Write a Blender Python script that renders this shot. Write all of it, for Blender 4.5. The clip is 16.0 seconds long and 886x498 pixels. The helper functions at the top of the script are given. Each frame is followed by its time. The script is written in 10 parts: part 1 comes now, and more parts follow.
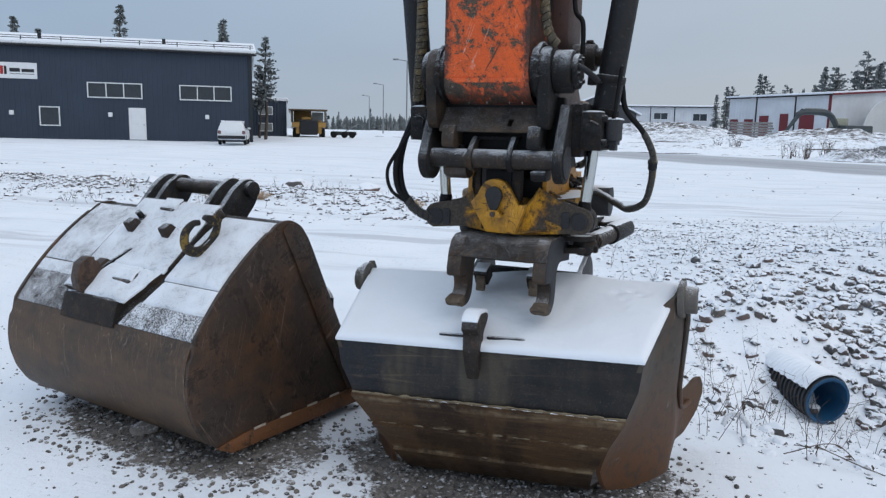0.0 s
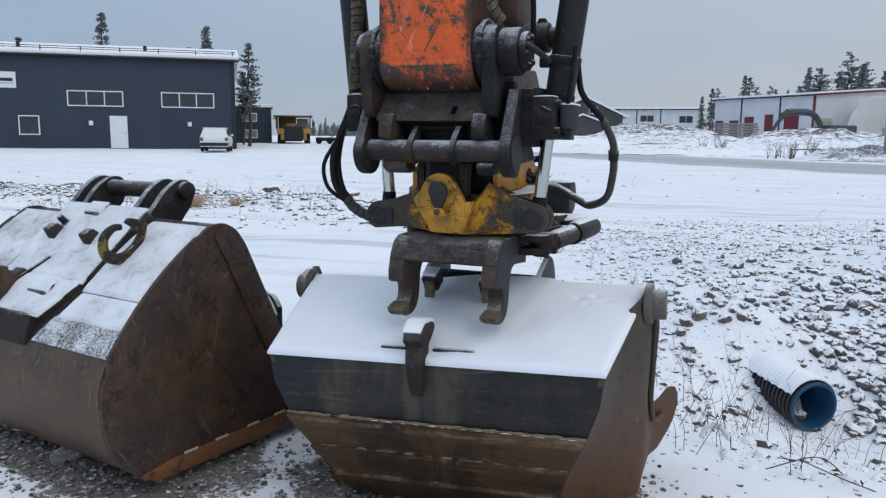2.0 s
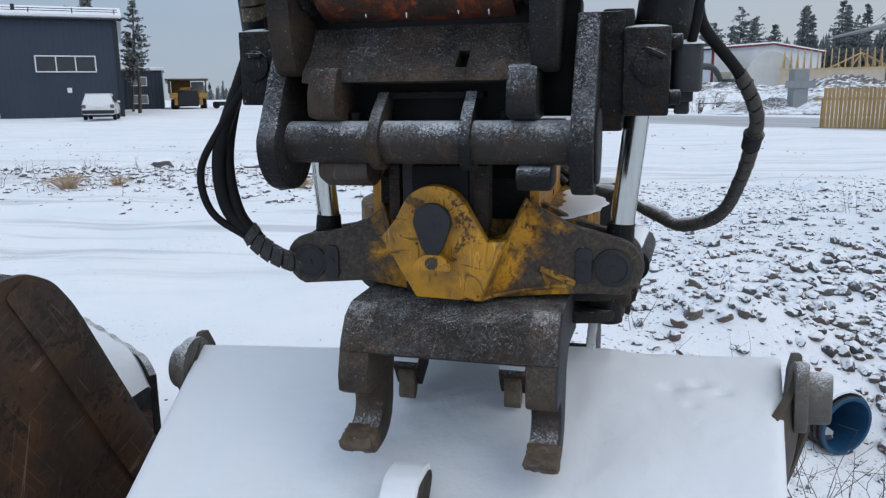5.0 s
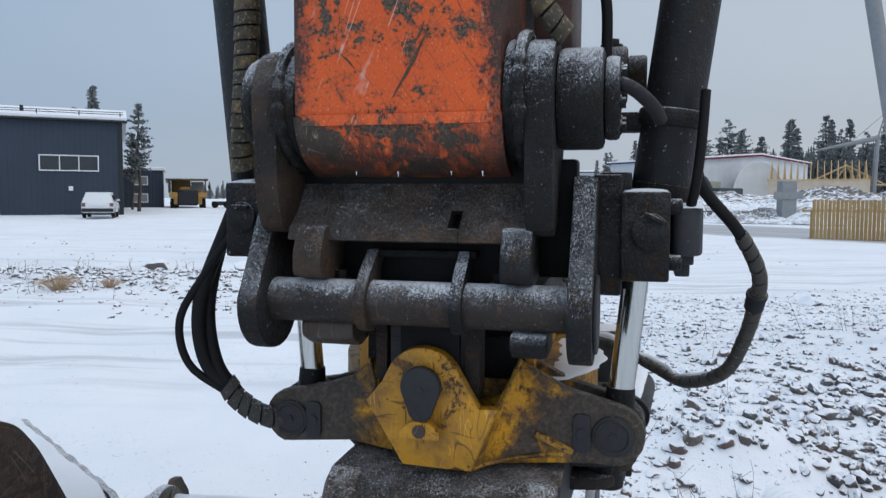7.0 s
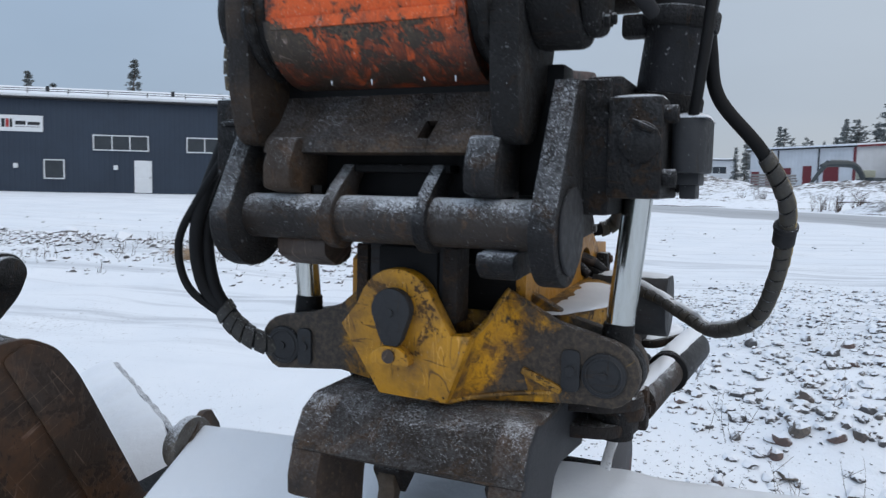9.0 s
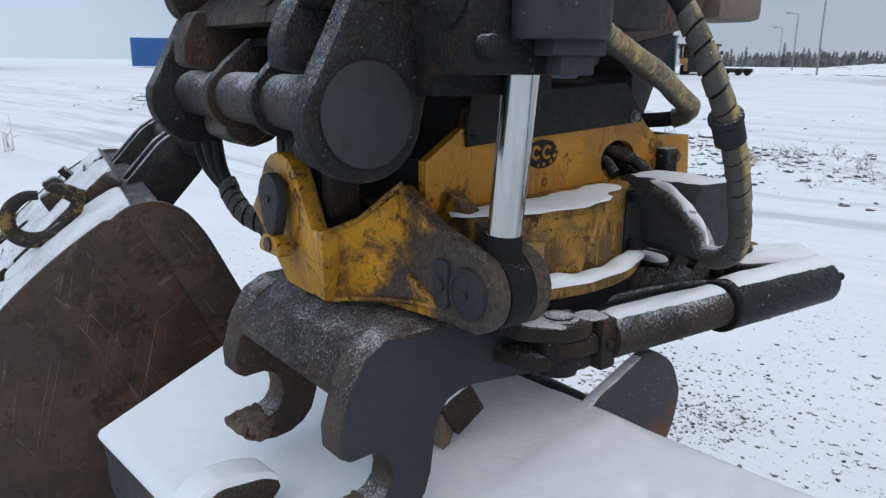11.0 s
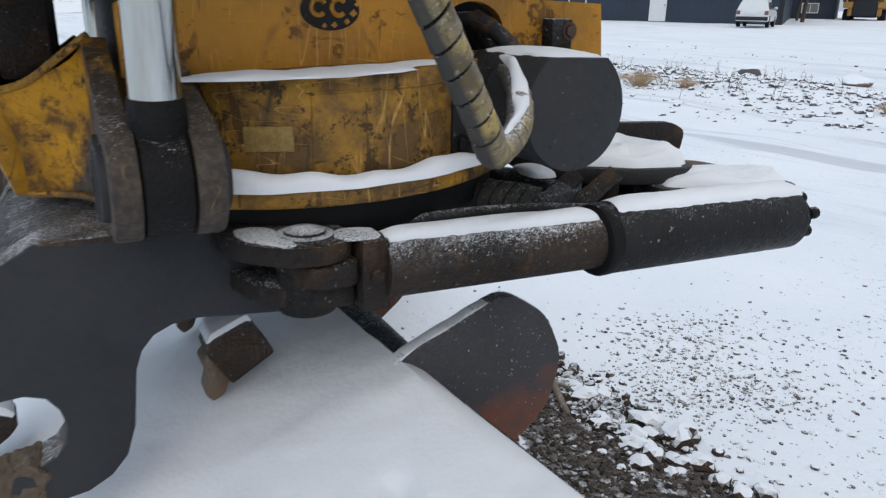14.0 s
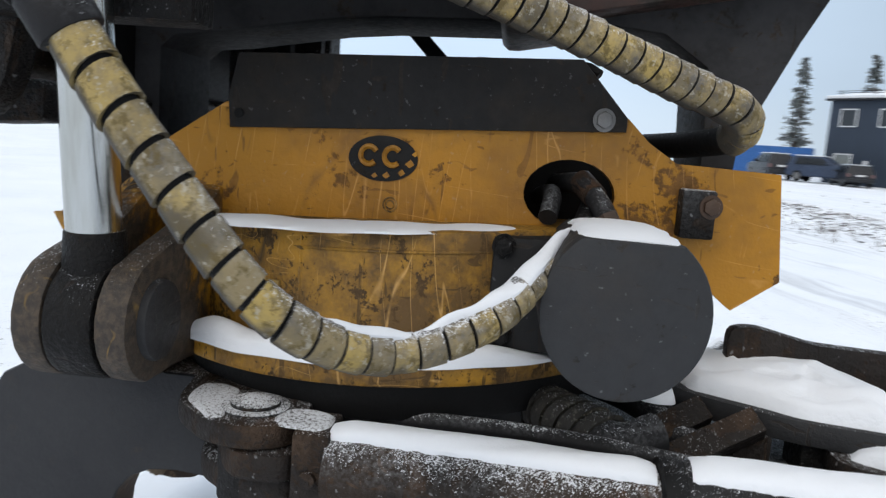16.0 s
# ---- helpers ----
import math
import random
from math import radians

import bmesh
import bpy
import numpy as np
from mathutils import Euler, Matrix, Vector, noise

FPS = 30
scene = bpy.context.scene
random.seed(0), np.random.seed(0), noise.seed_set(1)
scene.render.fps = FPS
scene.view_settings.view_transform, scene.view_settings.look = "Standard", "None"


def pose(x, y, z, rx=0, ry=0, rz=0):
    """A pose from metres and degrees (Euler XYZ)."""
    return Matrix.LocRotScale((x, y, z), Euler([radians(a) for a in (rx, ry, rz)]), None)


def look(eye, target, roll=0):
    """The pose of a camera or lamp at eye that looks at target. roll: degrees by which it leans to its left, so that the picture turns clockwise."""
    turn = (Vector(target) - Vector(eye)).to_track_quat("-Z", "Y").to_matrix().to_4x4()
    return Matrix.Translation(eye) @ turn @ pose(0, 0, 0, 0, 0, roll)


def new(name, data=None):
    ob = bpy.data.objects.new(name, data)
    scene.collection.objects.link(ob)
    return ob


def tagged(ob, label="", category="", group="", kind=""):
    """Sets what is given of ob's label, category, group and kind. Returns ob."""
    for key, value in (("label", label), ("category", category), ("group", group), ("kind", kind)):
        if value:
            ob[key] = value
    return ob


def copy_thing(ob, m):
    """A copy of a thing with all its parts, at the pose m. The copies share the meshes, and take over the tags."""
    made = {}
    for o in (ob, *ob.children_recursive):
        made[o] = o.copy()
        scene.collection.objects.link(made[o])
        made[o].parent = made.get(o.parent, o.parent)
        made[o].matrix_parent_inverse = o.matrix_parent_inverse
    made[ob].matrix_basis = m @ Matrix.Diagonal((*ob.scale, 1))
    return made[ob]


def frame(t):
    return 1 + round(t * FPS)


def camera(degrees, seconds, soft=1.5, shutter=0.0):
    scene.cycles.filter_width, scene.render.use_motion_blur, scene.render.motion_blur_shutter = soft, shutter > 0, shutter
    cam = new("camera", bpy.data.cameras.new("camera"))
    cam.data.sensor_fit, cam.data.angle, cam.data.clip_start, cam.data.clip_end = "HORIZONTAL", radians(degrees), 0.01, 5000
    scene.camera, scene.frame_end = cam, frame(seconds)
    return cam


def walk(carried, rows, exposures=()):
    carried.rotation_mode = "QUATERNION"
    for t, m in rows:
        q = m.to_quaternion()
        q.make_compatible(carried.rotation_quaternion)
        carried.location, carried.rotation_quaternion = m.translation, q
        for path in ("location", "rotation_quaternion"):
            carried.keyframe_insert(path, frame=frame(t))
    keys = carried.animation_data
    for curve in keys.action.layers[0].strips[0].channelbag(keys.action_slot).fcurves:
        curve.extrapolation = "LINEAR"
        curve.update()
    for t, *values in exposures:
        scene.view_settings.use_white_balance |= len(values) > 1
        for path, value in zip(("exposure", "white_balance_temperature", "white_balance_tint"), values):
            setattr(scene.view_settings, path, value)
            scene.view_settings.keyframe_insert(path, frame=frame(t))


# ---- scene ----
cam = camera(61.3, 16.0, soft=1.3, shutter=0.3)
PATH = [
    (0, (0.287, 0.151, 1.769), (0.194, 2.124, 1.459), 1.2),
    (0.5, (0.327, 0.134, 1.803), (0.247, 2.113, 1.528), 1.4),
    (1, (0.342, 0.173, 1.79), (0.281, 2.156, 1.532), 1.2),
    (1.5, (0.404, 0.24, 1.77), (0.342, 2.22, 1.497), 0.9),
    (2, (0.478, 0.499, 1.707), (0.412, 2.476, 1.411), 0.5),
    (2.5, (0.586, 0.736, 1.728), (0.513, 2.708, 1.402), 0.6),
    (3, (0.724, 1.0, 1.77), (0.648, 2.966, 1.409), 0.7),
    (3.5, (0.638, 1.294, 1.747), (0.579, 3.257, 1.367), 0.6),
    (3.7, (0.57, 1.433, 1.721), (0.538, 3.395, 1.336), 0.4),
    (5.8, (0.177, 2.156, 1.778), (0.429, 4.099, 1.379), -0.2),
    (6, (0.191, 2.161, 1.79), (0.448, 4.11, 1.424), 0.0),
    (6.5, (0.227, 2.151, 1.814), (0.457, 4.122, 1.568), 0.3),
    (7, (0.256, 2.128, 1.851), (0.449, 4.115, 1.719), 0.3),
    (7.5, (0.286, 2.109, 1.861), (0.429, 4.104, 1.816), 0.2),
    (8, (0.322, 2.095, 1.857), (0.413, 4.092, 1.83), 0.4),
    (8.5, (0.394, 2.092, 1.799), (0.404, 4.09, 1.711), 0.6),
    (9, (0.542, 2.21, 1.717), (0.398, 4.197, 1.546), 1.1),
    (9.5, (0.81, 2.345, 1.703), (0.469, 4.299, 1.448), 1.5),
    (10, (1.039, 2.425, 1.706), (0.439, 4.302, 1.364), 1.5),
    (10.2, (1.15, 2.464, 1.715), (0.428, 4.288, 1.325), 1.3),
    (12.3, (1.371, 2.927, 1.693), (0.111, 4.391, 1.174), 0.9),
    (12.5, (1.405, 2.969, 1.681), (0.113, 4.4, 1.151), 0.9),
    (13, (1.481, 3.04, 1.635), (0.159, 4.435, 1.081), 0.8),
    (13.5, (1.535, 3.115, 1.607), (0.214, 4.498, 1.021), 0.7),
    (14, (1.522, 3.246, 1.56), (0.24, 4.65, 0.939), 1.1),
    (14.5, (1.475, 3.385, 1.572), (0.18, 4.817, 1.049), 1.4),
    (15, (1.456, 3.461, 1.563), (0.037, 4.825, 1.203), 2.1),
    (15.5, (1.499, 3.56, 1.553), (-0.195, 4.591, 1.293), 3.1),
    (16, (1.575, 3.76, 1.572), (-0.336, 4.282, 1.297), 4.2),
]
walk(cam, [(t, look(eye, target, roll)) for t, eye, target, roll in PATH],
     [(0, -0.3, 6500, 10), (10, -0.28, 6500, 10), (13, -0.24, 6800, 10), (14.8, -0.22, 6800, 10), (15.5, 0.02, 6850, 10), (16, 0.03, 7000, 10)])

# ---- light: an overcast winter sky, brighter overhead and towards the hidden sun ----
def sky_world():
    w = bpy.data.worlds.new("overcast_sky")
    scene.world = w
    w.use_nodes = True
    nt = w.node_tree
    nt.nodes.clear()
    out = nt.nodes.new("ShaderNodeOutputWorld")
    bg = nt.nodes.new("ShaderNodeBackground")
    add = nt.nodes.new("ShaderNodeAddShader")
    sky = nt.nodes.new("ShaderNodeTexSky")
    sky.sky_type = "NISHITA"
    sky.sun_disc = False
    sky.sun_elevation, sky.sun_rotation = radians(45), radians(130)
    sky.dust_density = 4.0
    bg2 = nt.nodes.new("ShaderNodeBackground")
    bg2.inputs["Strength"].default_value = 0.012
    co = nt.nodes.new("ShaderNodeTexCoord")
    sep = nt.nodes.new("ShaderNodeSeparateXYZ")
    ramp = nt.nodes.new("ShaderNodeValToRGB")
    cr = ramp.color_ramp
    cr.elements[0].position, cr.elements[0].color = 0.0, (0.50, 0.57, 0.648, 1)
    cr.elements[1].position, cr.elements[1].color = 1.0, (1.02, 1.10, 1.215, 1)
    e = cr.elements.new(0.10)
    e.color = (0.44, 0.53, 0.648, 1)
    e = cr.elements.new(0.30)
    e.color = (0.47, 0.572, 0.702, 1)
    nz = nt.nodes.new("ShaderNodeTexNoise")
    nz.inputs["Scale"].default_value = 1.6
    nz.inputs["Detail"].default_value = 4
    mp = nt.nodes.new("ShaderNodeMapping")
    mp.inputs["Scale"].default_value = (1, 1, 3)
    mr = nt.nodes.new("ShaderNodeMapRange")
    mr.inputs["From Min"].default_value, mr.inputs["From Max"].default_value = 0.3, 0.7
    mr.inputs["To Min"].default_value, mr.inputs["To Max"].default_value = 0.94, 1.06
    mul = nt.nodes.new("ShaderNodeVectorMath")
    mul.operation = "MULTIPLY"
    L = nt.links.new
    L(co.outputs["Generated"], sep.inputs[0])
    L(sep.outputs["Z"], ramp.inputs[0])
    L(co.outputs["Generated"], mp.inputs[0])
    L(mp.outputs[0], nz.inputs["Vector"])
    L(nz.outputs[0], mr.inputs["Value"])
    L(ramp.outputs[0], mul.inputs[0])
    L(mr.outputs[0], mul.inputs[1])
    side = nt.nodes.new("ShaderNodeMapRange")
    side.inputs["From Min"].default_value, side.inputs["From Max"].default_value = -0.5, 0.6
    hue = nt.nodes.new("ShaderNodeMix")
    hue.data_type = "RGBA"
    hue.inputs[6].default_value, hue.inputs[7].default_value = (0.86, 0.93, 1.0, 1), (1.22, 1.14, 1.06, 1)
    mul2 = nt.nodes.new("ShaderNodeVectorMath")
    mul2.operation = "MULTIPLY"
    L(sep.outputs["X"], side.inputs["Value"])
    L(side.outputs[0], hue.inputs[0])
    L(mul.outputs[0], mul2.inputs[0])
    L(hue.outputs[2], mul2.inputs[1])
    south = nt.nodes.new("ShaderNodeMapRange")
    south.interpolation_type = "SMOOTHSTEP"
    south.inputs["From Min"].default_value, south.inputs["From Max"].default_value = -1.0, 0.25
    south.inputs["To Min"].default_value, south.inputs["To Max"].default_value = 1.45, 1.0
    mul3 = nt.nodes.new("ShaderNodeVectorMath")
    mul3.operation = "MULTIPLY"
    L(sep.outputs["Y"], south.inputs["Value"])
    L(mul2.outputs[0], mul3.inputs[0])
    L(south.outputs[0], mul3.inputs[1])
    west = nt.nodes.new("ShaderNodeMapRange")
    west.interpolation_type = "SMOOTHSTEP"
    west.inputs["From Min"].default_value, west.inputs["From Max"].default_value = -1.0, -0.55
    west.inputs["To Min"].default_value, west.inputs["To Max"].default_value = 1.6, 1.0
    mul4 = nt.nodes.new("ShaderNodeVectorMath")
    mul4.operation = "MULTIPLY"
    L(sep.outputs["X"], west.inputs["Value"])
    L(mul3.outputs[0], mul4.inputs[0])
    L(west.outputs[0], mul4.inputs[1])
    L(mul4.outputs[0], bg.inputs["Color"])
    L(sky.outputs[0], bg2.inputs["Color"])
    L(bg.outputs[0], add.inputs[0])
    L(bg2.outputs[0], add.inputs[1])
    L(add.outputs[0], out.inputs[0])


sky_world()
sun = new("sun", bpy.data.lights.new("sun", "SUN"))
sun.data.energy, sun.data.angle, sun.data.color = 0.5, radians(40), (1.0, 0.97, 0.93)
sun.matrix_world = look((14, -8, 16), (0, 4, 0))


# ---- tools for shapes ----
def thing(name, label, category, m=None, group="", kind=""):
    ob = new(name)
    ob.empty_display_size = 0.1
    if m is not None:
        ob.matrix_world = m
    return tagged(ob, label, category, group, kind)


def shade_auto_mesh(me, angle):
    me.polygons.foreach_set("use_smooth", [True] * len(me.polygons))
    me.set_sharp_from_angle(angle=angle)


def part(name, bm, material, parent, label="", smooth=True):
    me = bpy.data.meshes.new(name)
    bmesh.ops.recalc_face_normals(bm, faces=bm.faces)
    bm.to_mesh(me)
    bm.free()
    if material is not None:
        me.materials.append(material)
    if smooth:
        shade_auto_mesh(me, radians(40))
    ob = new(name, me)
    if parent is not None:
        ob.parent = parent
    if label:
        ob["label"] = label
    return ob


def pieces(name, bm, material, parent, label="", apart=False):
    """Links each loose piece of a bmesh as a part of its own; pieces that touch stay together unless apart."""
    bm.verts.index_update()
    left, groups = set(bm.verts), []
    while left:
        seed = left.pop()
        todo, found = [seed], [seed]
        while todo:
            for e in todo.pop().link_edges:
                for v in e.verts:
                    if v in left:
                        left.discard(v)
                        todo.append(v)
                        found.append(v)
        groups.append(found)
    def span(g):
        return [min(v.co[i] for v in g) - 0.001 for i in range(3)], [max(v.co[i] for v in g) + 0.001 for i in range(3)]
    done = []
    for g in groups:
        if not apart:
            lo, hi = span(g)
            for h in done[:]:
                l2, h2 = span(h)
                if all(lo[i] <= h2[i] and l2[i] <= hi[i] for i in range(3)):
                    g = g + h
                    done.remove(h)
                    lo, hi = span(g)
        done.append(g)
    done.sort(key=lambda g: min(v.index for v in g))
    out = []
    for g in done:
        own = bmesh.new()
        new_verts = {v: own.verts.new(v.co) for v in sorted(g, key=lambda v: v.index)}
        fs = {f for v in g for f in v.link_faces}
        for f in sorted(fs, key=lambda f: min(v.index for v in f.verts)):
            own.faces.new([new_verts[v] for v in f.verts])
        out.append(part(name, own, material, parent, label))
    bm.free()
    return out


def rounded(pts, r, n=3):
    """A polygon with its corners rounded."""
    out, k = [], len(pts)
    for i in range(k):
        p, a, b = Vector(pts[i]), Vector(pts[i - 1]), Vector(pts[(i + 1) % k])
        da, db = a - p, b - p
        la, lb = da.length, db.length
        rr = min(r, la * 0.45, lb * 0.45)
        if rr < 1e-5:
            out.append(tuple(p))
            continue
        s, e = p + da / la * rr, p + db / lb * rr
        for j in range(n + 1):
            t = j / n
            out.append(tuple(s * (1 - t) ** 2 + p * 2 * t * (1 - t) + e * t * t))
    return out


def prism(bm, pts, axis, lo, hi, bevel=0.0, seg=2):
    """Extrudes the polygon pts along an axis: along 0 the points are (y, z), along 1 (x, z), along 2 (x, y)."""
    def at(p, d):
        return (d, p[0], p[1]) if axis == 0 else (p[0], d, p[1]) if axis == 1 else (p[0], p[1], d)
    a = [bm.verts.new(at(p, lo)) for p in pts]
    b = [bm.verts.new(at(p, hi)) for p in pts]
    fa, fb = bm.faces.new(a), bm.faces.new(list(reversed(b)))
    k = len(pts)
    fs = [bm.faces.new((a[i], b[i], b[(i + 1) % k], a[(i + 1) % k])) for i in range(k)]
    bmesh.ops.recalc_face_normals(bm, faces=[fa, fb] + fs)
    if bevel > 0:
        es = list(set(list(fa.edges) + list(fb.edges)))
        bmesh.ops.bevel(bm, geom=es, offset=bevel, segments=seg, profile=0.6, affect="EDGES", clamp_overlap=True)
    return bm


def block(bm, lo, hi, bevel=0.004, seg=2, m=None):
    r = bmesh.ops.create_cube(bm, size=1)
    vs = r["verts"]
    c, s = (Vector(lo) + Vector(hi)) / 2, Vector(hi) - Vector(lo)
    for v in vs:
        v.co = Vector((v.co.x * s.x, v.co.y * s.y, v.co.z * s.z)) + c
        if m is not None:
            v.co = m @ v.co
    if bevel > 0:
        es = list({e for v in vs for e in v.link_edges})
        bmesh.ops.bevel(bm, geom=es, offset=min(bevel, min(s) * 0.4), segments=seg, profile=0.6, affect="EDGES", clamp_overlap=True)
    return bm


def rod(bm, p0, p1, r0, r1=None, seg=24, bevel=0.0, caps=True):
    p0, p1 = Vector(p0), Vector(p1)
    d = p1 - p0
    q = d.to_track_quat("Z", "Y").to_matrix().to_4x4()
    m = Matrix.Translation((p0 + p1) / 2) @ q
    r = bmesh.ops.create_cone(bm, cap_ends=caps, segments=seg, radius1=r0, radius2=r0 if r1 is None else r1, depth=d.length, matrix=m)
    if bevel > 0:
        vs = set(r["verts"])
        es = [e for e in {e for v in vs for e in v.link_edges} if any(len(f.verts) > 4 for f in e.link_faces)]
        bmesh.ops.bevel(bm, geom=es, offset=bevel, segments=2, profile=0.5, affect="EDGES", clamp_overlap=True)
    return bm


def spline(pts, per=10):
    """A smooth line through the points."""
    P = [Vector(p) for p in pts]
    P = [P[0] * 2 - P[1]] + P + [P[-1] * 2 - P[-2]]
    out = []
    for i in range(1, len(P) - 2):
        a, b, c, d = P[i - 1:i + 3]
        for j in range(per):
            t = j / per
            out.append(0.5 * ((2 * b) + (c - a) * t + (2 * a - 5 * b + 4 * c - d) * t * t + (3 * b - a - 3 * c + d) * t ** 3))
    out.append(P[-2].copy())
    return out


def resampled(line, step):
    out, left = [line[0].copy()], step
    for a, b in zip(line, line[1:]):
        d = (b - a).length
        while d >= left and d > 1e-9:
            a = a + (b - a) * (left / d)
            out.append(a.copy())
            d, left = (b - a).length, step
        left -= d
    return out


def frames_along(line):
    n = len(line)
    ts = [(line[min(i + 1, n - 1)] - line[max(i - 1, 0)]).normalized() for i in range(n)]
    x = ts[0].orthogonal().normalized()
    out = []
    for t in ts:
        x = (x - t * x.dot(t)).normalized()
        out.append((t, x, t.cross(x)))
    return out


def tube(bm, line, radius, seg=12, caps=True):
    """A round tube along a line; radius is a number or a function of 0..1."""
    fr = frames_along(line)
    rings, n = [], len(line)
    for i, (p, (t, x, y)) in enumerate(zip(line, fr)):
        r = radius(i / (n - 1)) if callable(radius) else radius
        rings.append([bm.verts.new(p + (x * math.cos(a) + y * math.sin(a)) * r) for a in [2 * math.pi * j / seg for j in range(seg)]])
    for a, b in zip(rings, rings[1:]):
        for j in range(seg):
            bm.faces.new((a[j], a[(j + 1) % seg], b[(j + 1) % seg], b[j]))
    if caps:
        bm.faces.new(list(reversed(rings[0])))
        bm.faces.new(rings[-1])
    return bm


def wraps(bm, line, radius, pitch, gap=0.1, seg=16, slant=0.35, rng=None):
    """The turns of a spiral guard round a hose: one slanted sleeve a turn, each lapping the next a little."""
    rng = rng or random.Random(4)
    fine = resampled(line, pitch / 8)
    fr = frames_along(fine)
    i = 0
    while i + 8 < len(fine):
        k = 8
        rings = []
        r0 = radius * rng.uniform(0.97, 1.05)
        for j, grow in ((0, 0.82), (0, 0.98), (1, 1.0), (4, 1.02), (k - 1.15, 1.05), (k - 1.15, 0.85)):
            q, (t, x, y) = int(i + j), fr[int(i + j)]
            p = fine[q] + (fine[q + 1] - fine[q]) * (i + j - q)
            ring = []
            for a in range(seg):
                w = 2 * math.pi * a / seg
                ring.append(bm.verts.new(p + (x * math.cos(w) + y * math.sin(w)) * r0 * grow + t * (math.cos(w) * radius * slant)))
            rings.append(ring)
        for a, b in zip(rings, rings[1:]):
            for j in range(seg):
                bm.faces.new((a[j], a[(j + 1) % seg], b[(j + 1) % seg], b[j]))
        i += k
    return bm


def bolt(bm, p, axis, r=0.012, h=0.01, hexed=True):
    p, d = Vector(p), Vector(axis).normalized()
    rod(bm, p, p + d * h * 0.25, r * 1.35, seg=20)
    rod(bm, p + d * h * 0.2, p + d * h, r, seg=6 if hexed else 16, bevel=r * 0.12)
    return bm


def snow_strip(bm, line, width, height, seg=8, wob=0.3, seed=0.0):
    """A long pillow of snow along a line: width and height are numbers or functions of 0..1."""
    n = len(line)
    rings = []
    for i, p in enumerate(line):
        t = (line[min(i + 1, n - 1)] - line[max(i - 1, 0)]).normalized()
        side = t.cross(Vector((0, 0, 1))).normalized()
        f = i / (n - 1)
        w = width(f) if callable(width) else width
        h = height(f) if callable(height) else height
        end = min(1.0, 6 * f + 0.05, 6 * (1 - f) + 0.05) ** 0.5
        k = 1 + wob * noise.noise(p * 14 + Vector((seed, 0, 0)))
        ring = []
        for j in range(seg + 1):
            a = math.pi * j / seg
            ring.append(bm.verts.new(p - side * math.cos(a) * w * 0.5 * (0.85 + 0.15 * end) * (1 + 0.25 * wob * noise.noise(p * 30 + Vector((seed, j, 0)))) + Vector((0, 0, math.sin(a) ** 0.7 * h * k * end))))
        rings.append(ring)
    for a, b in zip(rings, rings[1:]):
        for j in range(seg):
            bm.faces.new((a[j], a[j + 1], b[j + 1], b[j]))
    for ring in (rings[0], rings[-1]):
        bm.faces.new(ring)
    return bm


def mesh_object(name, verts, faces, material, parent=None, smooth=False):
    me = bpy.data.meshes.new(name)
    me.from_pydata(verts, [], faces)
    me.update()
    if material is not None:
        me.materials.append(material)
    if smooth:
        me.polygons.foreach_set("use_smooth", [True] * len(me.polygons))
    ob = new(name, me)
    if parent is not None:
        ob.parent = parent
    return ob


